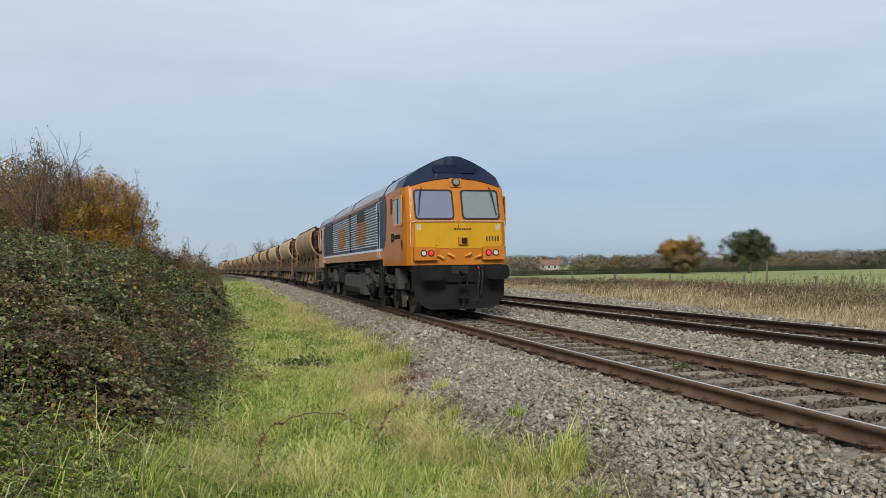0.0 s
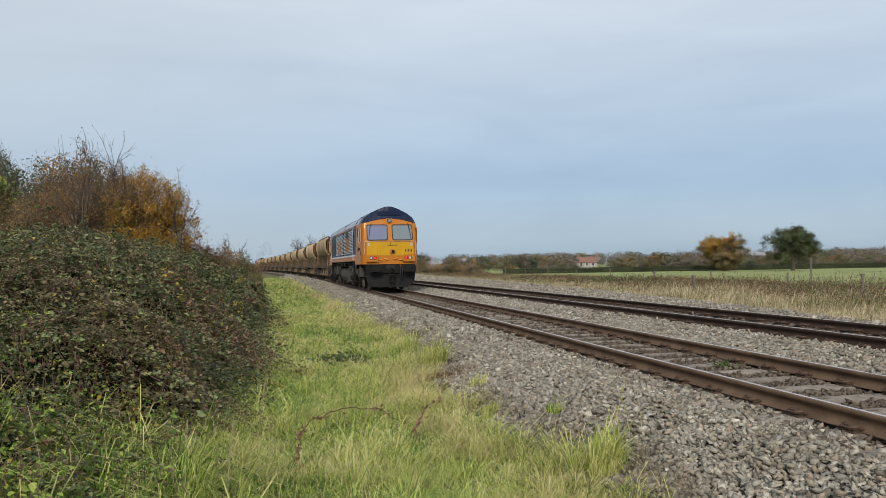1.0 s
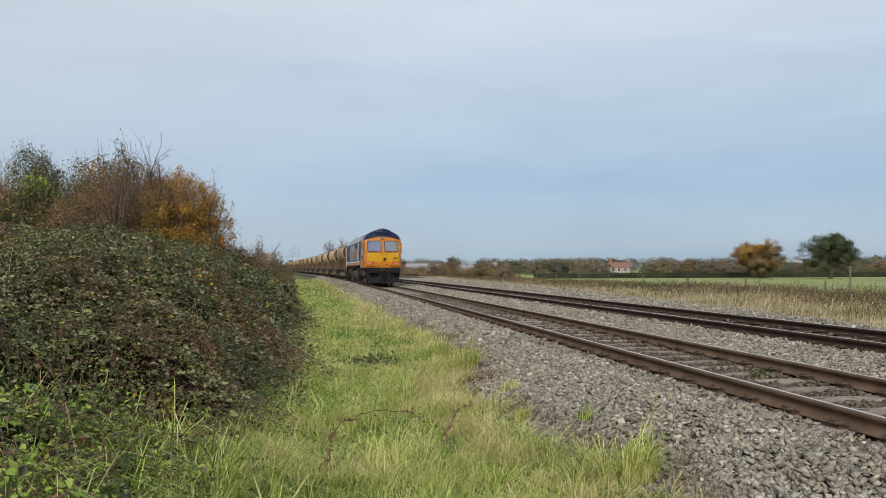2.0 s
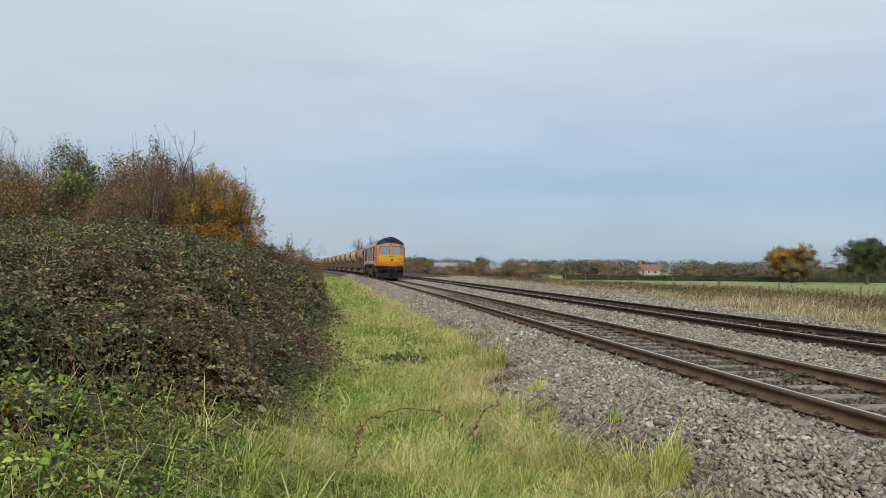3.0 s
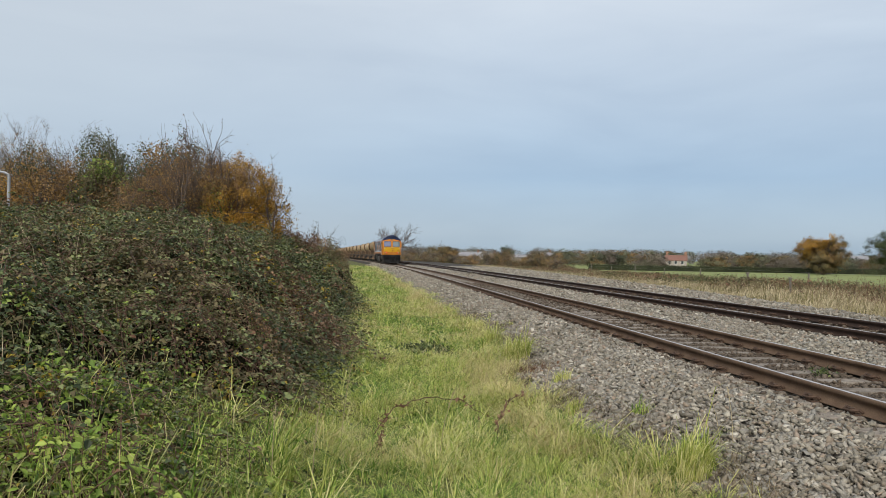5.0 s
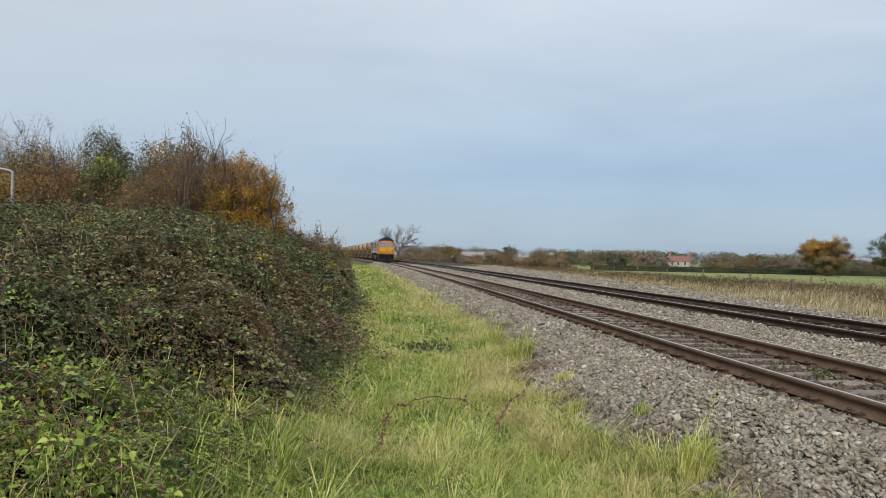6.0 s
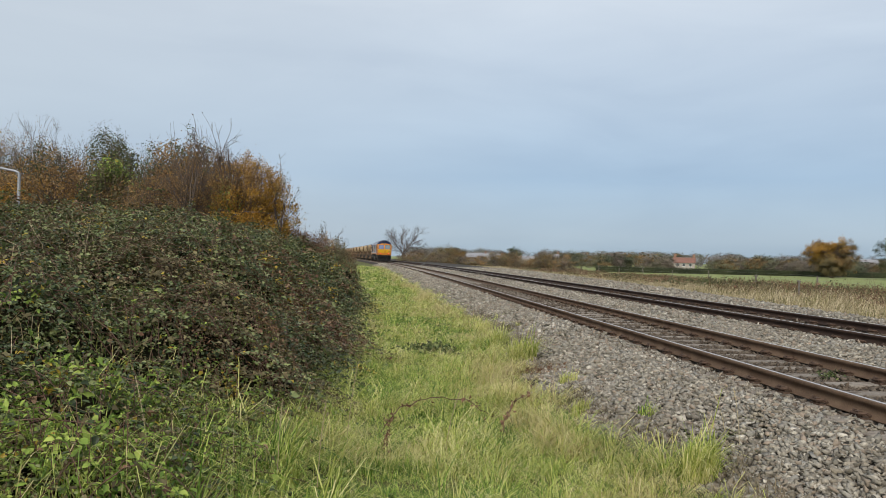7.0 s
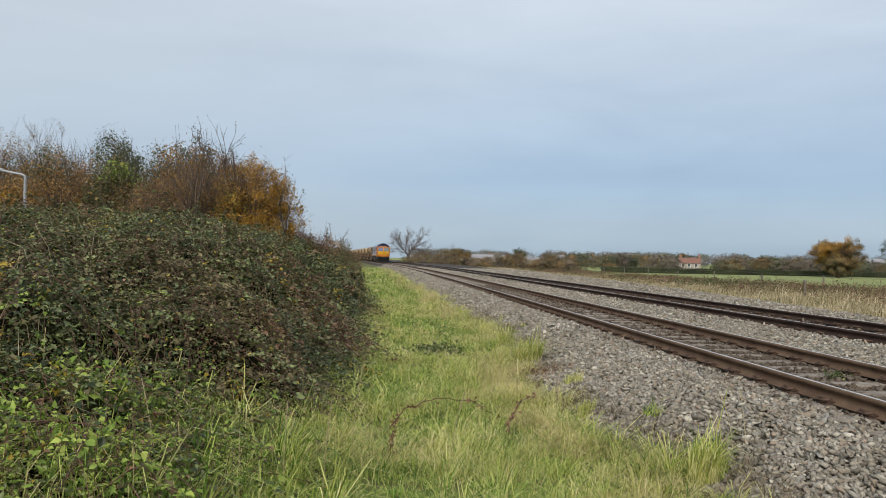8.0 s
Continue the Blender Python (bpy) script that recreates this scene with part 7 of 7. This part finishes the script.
def build_wagon():
    root = empty("hopper_wagon", "ochre and brown bogie hopper wagon with curved sides", "wagon", "hopper wagons of the train")
    for sx in (-1, 1):
        bm = bmesh.new()
        outer = [(sx * x, z) for x, z in HOPPER]
        inner = [(sx * (x - 0.06), z) for x, z in HOPPER[::-1]]
        loft(bm, [[(x, y, z) for x, z in outer + inner] for y in (3.1, 3.2, 5.0, 8.0, 11.0, 12.8, 12.9)])
        sd = part("side_sheet", bm, M_TAN, root, "curved ochre side sheet", True)
        for y in (3.16, 12.76):
            bm = bmesh.new()
            loft(bm, [[(sx * (x + 0.035), yy, z) for x, z in HOPPER] + [(sx * (x - 0.01), yy, z) for x, z in HOPPER[::-1]] for yy in (y, y + 0.08)])
            part("side_rib", bm, M_TAN, sd)
        bm = bmesh.new()
        box(bm, *sorted((sx * 0.98, sx * 1.10)), 3.1, 12.9, 3.33, 3.43, 0.02)
        part("top_rail", bm, M_TANDARK, sd)
        bm = bmesh.new()
        box(bm, *sorted((sx * 1.0, sx * 1.14)), 0.3, 15.7, 1.0, 1.26)
        part("sole_bar", bm, M_TANDARK, root)
        for y in (4.3, 6.6, 8.9, 11.2):
            bm = bmesh.new()
            loft(bm, [[(sx * 0.70, y, 1.85), (sx * 0.70, y + 0.6, 1.85), (sx * 1.12, y + 0.75, 0.42), (sx * 1.12, y - 0.15, 0.42)], [(sx * 0.62, y, 1.85), (sx * 0.62, y + 0.6, 1.85), (sx * 1.04, y + 0.75, 0.42), (sx * 1.04, y - 0.15, 0.42)]])
            part("discharge_chute", bm, M_CHUTE, root)
        for y in (3.4, 5.6, 8.0, 10.3, 12.6):
            bm = bmesh.new()
            box(bm, *sorted((sx * 1.0, sx * 1.1)), y - 0.05, y + 0.05, 1.26, 2.05)
            part("support_post", bm, M_TANDARK, root)
        for y in (0.5, 15.35):
            bm = bmesh.new()
            for dz in np.arange(0.55, 3.1, 0.33):
                box(bm, sx * 1.18 - 0.17, sx * 1.18 + 0.17, y, y + 0.03, dz, dz + 0.03)
            for dx in (-0.18, 0.17):
                box(bm, sx * 1.18 + dx, sx * 1.18 + dx + 0.025, y, y + 0.03, 0.5, 3.15)
            part("ladder", bm, M_CHUTE, root)
    # end sheets coloured dark to stand for the shade under the overhang
    for y, d in ((2.45, 1), (13.55, -1)):
        bm = bmesh.new()
        a = [(-1.0, y + 0.6 * d, 3.36), (1.0, y + 0.6 * d, 3.36), (1.26, y + 0.8 * d, 2.9), (1.2, y + 1.4 * d, 2.3), (0.72, y + 2.2 * d, 1.8), (-0.72, y + 2.2 * d, 1.8), (-1.2, y + 1.4 * d, 2.3), (-1.26, y + 0.8 * d, 2.9)]
        loft(bm, [a, [(x, yy + 0.08 * d, z) for x, yy, z in a]])
        part("end_sheet", bm, M_TANDARK, root, "sloping end sheet in shadow")
        for sx in (-1, 1):
            bm = bmesh.new()
            box(bm, sx * 0.85 - 0.06, sx * 0.85 + 0.06, y - 0.35 * d - 0.06, y - 0.35 * d + 0.06, 1.26, 2.9)
            part("end_post", bm, M_TANDARK, root)
            bm = bmesh.new()
            tube(bm, [(sx * 0.85, y - 0.35 * d, 1.9), (sx * 0.75, y + 0.9 * d, 2.15)], 0.05, 6)
            part("end_strut", bm, M_TANDARK, root)
            bm = bmesh.new()
            plate(bm, rounded(sx * 0.87 - 0.2, sx * 0.87 + 0.2, 0.86, 1.2, 0.1), -0.02, 0.02)
            for v in bm.verts:
                v.co.y += 0.02 if d > 0 else 15.98
            cyl(bm, (sx * 0.87, 0.02 if d > 0 else 15.98, 1.03), (sx * 0.87, 0.4 if d > 0 else 15.6, 1.03), 0.09, n=10)
            part("buffer", bm, M_UNDER, root)
        bm = bmesh.new()
        box(bm, -1.15, 1.15, y - 2.15 * d - 0.08, y - 2.15 * d + 0.08, 1.0, 1.3)
        part("headstock", bm, M_TANDARK, root)
        bm = bmesh.new()
        box(bm, -1.05, 1.05, min(y - 2.1 * d, y), max(y - 2.1 * d, y), 1.26, 1.31)
        part("end_platform", bm, M_TANDARK, root)
    bm = bmesh.new()
    box(bm, -1.0, 1.0, 3.2, 12.8, 3.15, 3.26)
    part("load", bm, M_DUSTROOF, root)
    bm = bmesh.new()
    box(bm, -0.3, 0.3, 0.4, 15.6, 0.95, 1.25)
    part("centre_sill", bm, M_UNDER, root)
    sets = []
    for yc in (2.3, 13.7):
        bg = new("bogie")
        bg.parent = root
        for sx in (-1, 1):
            bm = bmesh.new()
            pts = [(-1.35, 0.62), (-1.1, 0.75), (-0.5, 0.86), (0.5, 0.86), (1.1, 0.75), (1.35, 0.62), (1.3, 0.36), (0.75, 0.36), (0.45, 0.28), (-0.45, 0.28), (-0.75, 0.36), (-1.3, 0.36)]
            loft(bm, [[(x, yc + a, b) for a, b in pts] for x in sorted((sx * 0.95, sx * 1.1))])
            part("bogie_side", bm, M_UNDER, bg)
            for dy in (-1.0, 1.0):
                bm = bmesh.new()
                cyl(bm, (sx * 1.08, yc + dy, 0.46), (sx * 1.18, yc + dy, 0.46), 0.12, n=10)
                part("axle_box", bm, M_TANDARK, bg)
        for dy in (-1.0, 1.0):
            sets.append(wheelset(root, yc + dy, 0.46))
    return root, sets


WAGON, WAGON_WHEELS = build_wagon()
WAGON_LIST = [WAGON] + [copy_thing(WAGON, Matrix.Identity(4)) for _ in range(WAGONS - 1)]
LEAD = copy_thing(LOCO, Matrix.Identity(4))
tagged(LEAD, "orange and navy diesel locomotive hauling the train far off", "locomotive")


# ---- exhaust drifting back from the leading engine ----
def smoke_mat():
    m = bpy.data.materials.new("thin_exhaust_smoke")
    m.use_nodes = True
    nt = m.node_tree
    N, L = nt.nodes.new, nt.links.new
    nt.nodes.remove(nt.nodes["Principled BSDF"])
    df, tr, ms = N("ShaderNodeBsdfDiffuse"), N("ShaderNodeBsdfTransparent"), N("ShaderNodeMixShader")
    df.inputs[0].default_value = (0.22, 0.21, 0.20, 1)
    tc, nz, rp = N("ShaderNodeTexCoord"), N("ShaderNodeTexNoise"), N("ShaderNodeMapRange")
    nz.inputs["Scale"].default_value, nz.inputs["Detail"].default_value = 0.9, 5.0
    L(tc.outputs["Object"], nz.inputs[0])
    rp.inputs["From Min"].default_value, rp.inputs["From Max"].default_value, rp.inputs["To Max"].default_value = 0.30, 0.80, 0.11
    L(nz.outputs[0], rp.inputs[0])
    L(rp.outputs[0], ms.inputs[0]), L(tr.outputs[0], ms.inputs[1]), L(df.outputs[0], ms.inputs[2])
    L(ms.outputs[0], nt.nodes["Material Output"].inputs[0])
    return m


M_SMOKE = smoke_mat()


def build_smoke():
    rng = np.random.RandomState(71)
    root = empty("exhaust_smoke", "thin grey exhaust smoke drifting over the train", "smoke")
    for k in range(2):
        u = float(k)
        bm = bmesh.new()
        bmesh.ops.create_icosphere(bm, subdivisions=3, radius=1.0)
        r = (1.2 + 0.5 * u, 6.0 + 2.0 * u, 1.2 + 0.5 * u)
        for v in bm.verts:
            f = 1 + 0.6 * noise.noise(v.co * 1.6 + Vector((k * 3.1, 0, 0)))
            v.co = Vector((v.co.x * r[0] * f, v.co.y * r[1] * f, v.co.z * r[2] * f))
        ob = part("puff", bm, M_SMOKE, root, "", True)
        ob.location = (rng.uniform(-0.4, 0.4), 2 - 22.0 * u, 5.0 + 1.3 * u)
    return root


SMOKE = build_smoke()
# ---- movement ----
def roll_rows(ws, x0, y0, r, s0):
    """A wheelset's turning as the train runs, one row a film frame."""
    rows = []
    for i in range(241):
        t = i / FPS
        rows.append((t, Matrix.Translation((x0, y0, r)) @ Matrix.Rotation(-(train_s(t) - s0) / r, 4, "X")))
    walk(ws, rows)


def motions():
    ts = [i * 0.5 for i in range(17)]
    walk(LOCO, [(t, on_track(train_s(t), 3.6, 16.7)) for t in ts])
    for i, w in enumerate(WAGON_LIST):
        walk(w, [(t, on_track(train_s(t) + 20.85 + WAGON_PITCH * i, 2.3, 13.7)) for t in ts])
    head = 20.85 + WAGON_PITCH * WAGONS + 0.55
    walk(LEAD, [(t, on_track(train_s(t) + head, 3.6, 16.7)) for t in ts])
    walk(SMOKE, [(t, on_track(train_s(t) + head, 3.6, 16.7)) for t in ts])
    for ws in LOCO_WHEELS:
        roll_rows(ws, 0.0, ws.location.y, 0.53, train_s(0))
    for w in WAGON_LIST[:2]:
        for ws in [c for c in w.children if c.name.startswith("wheelset")]:
            roll_rows(ws, 0.0, ws.location.y, 0.46, train_s(0))


motions()
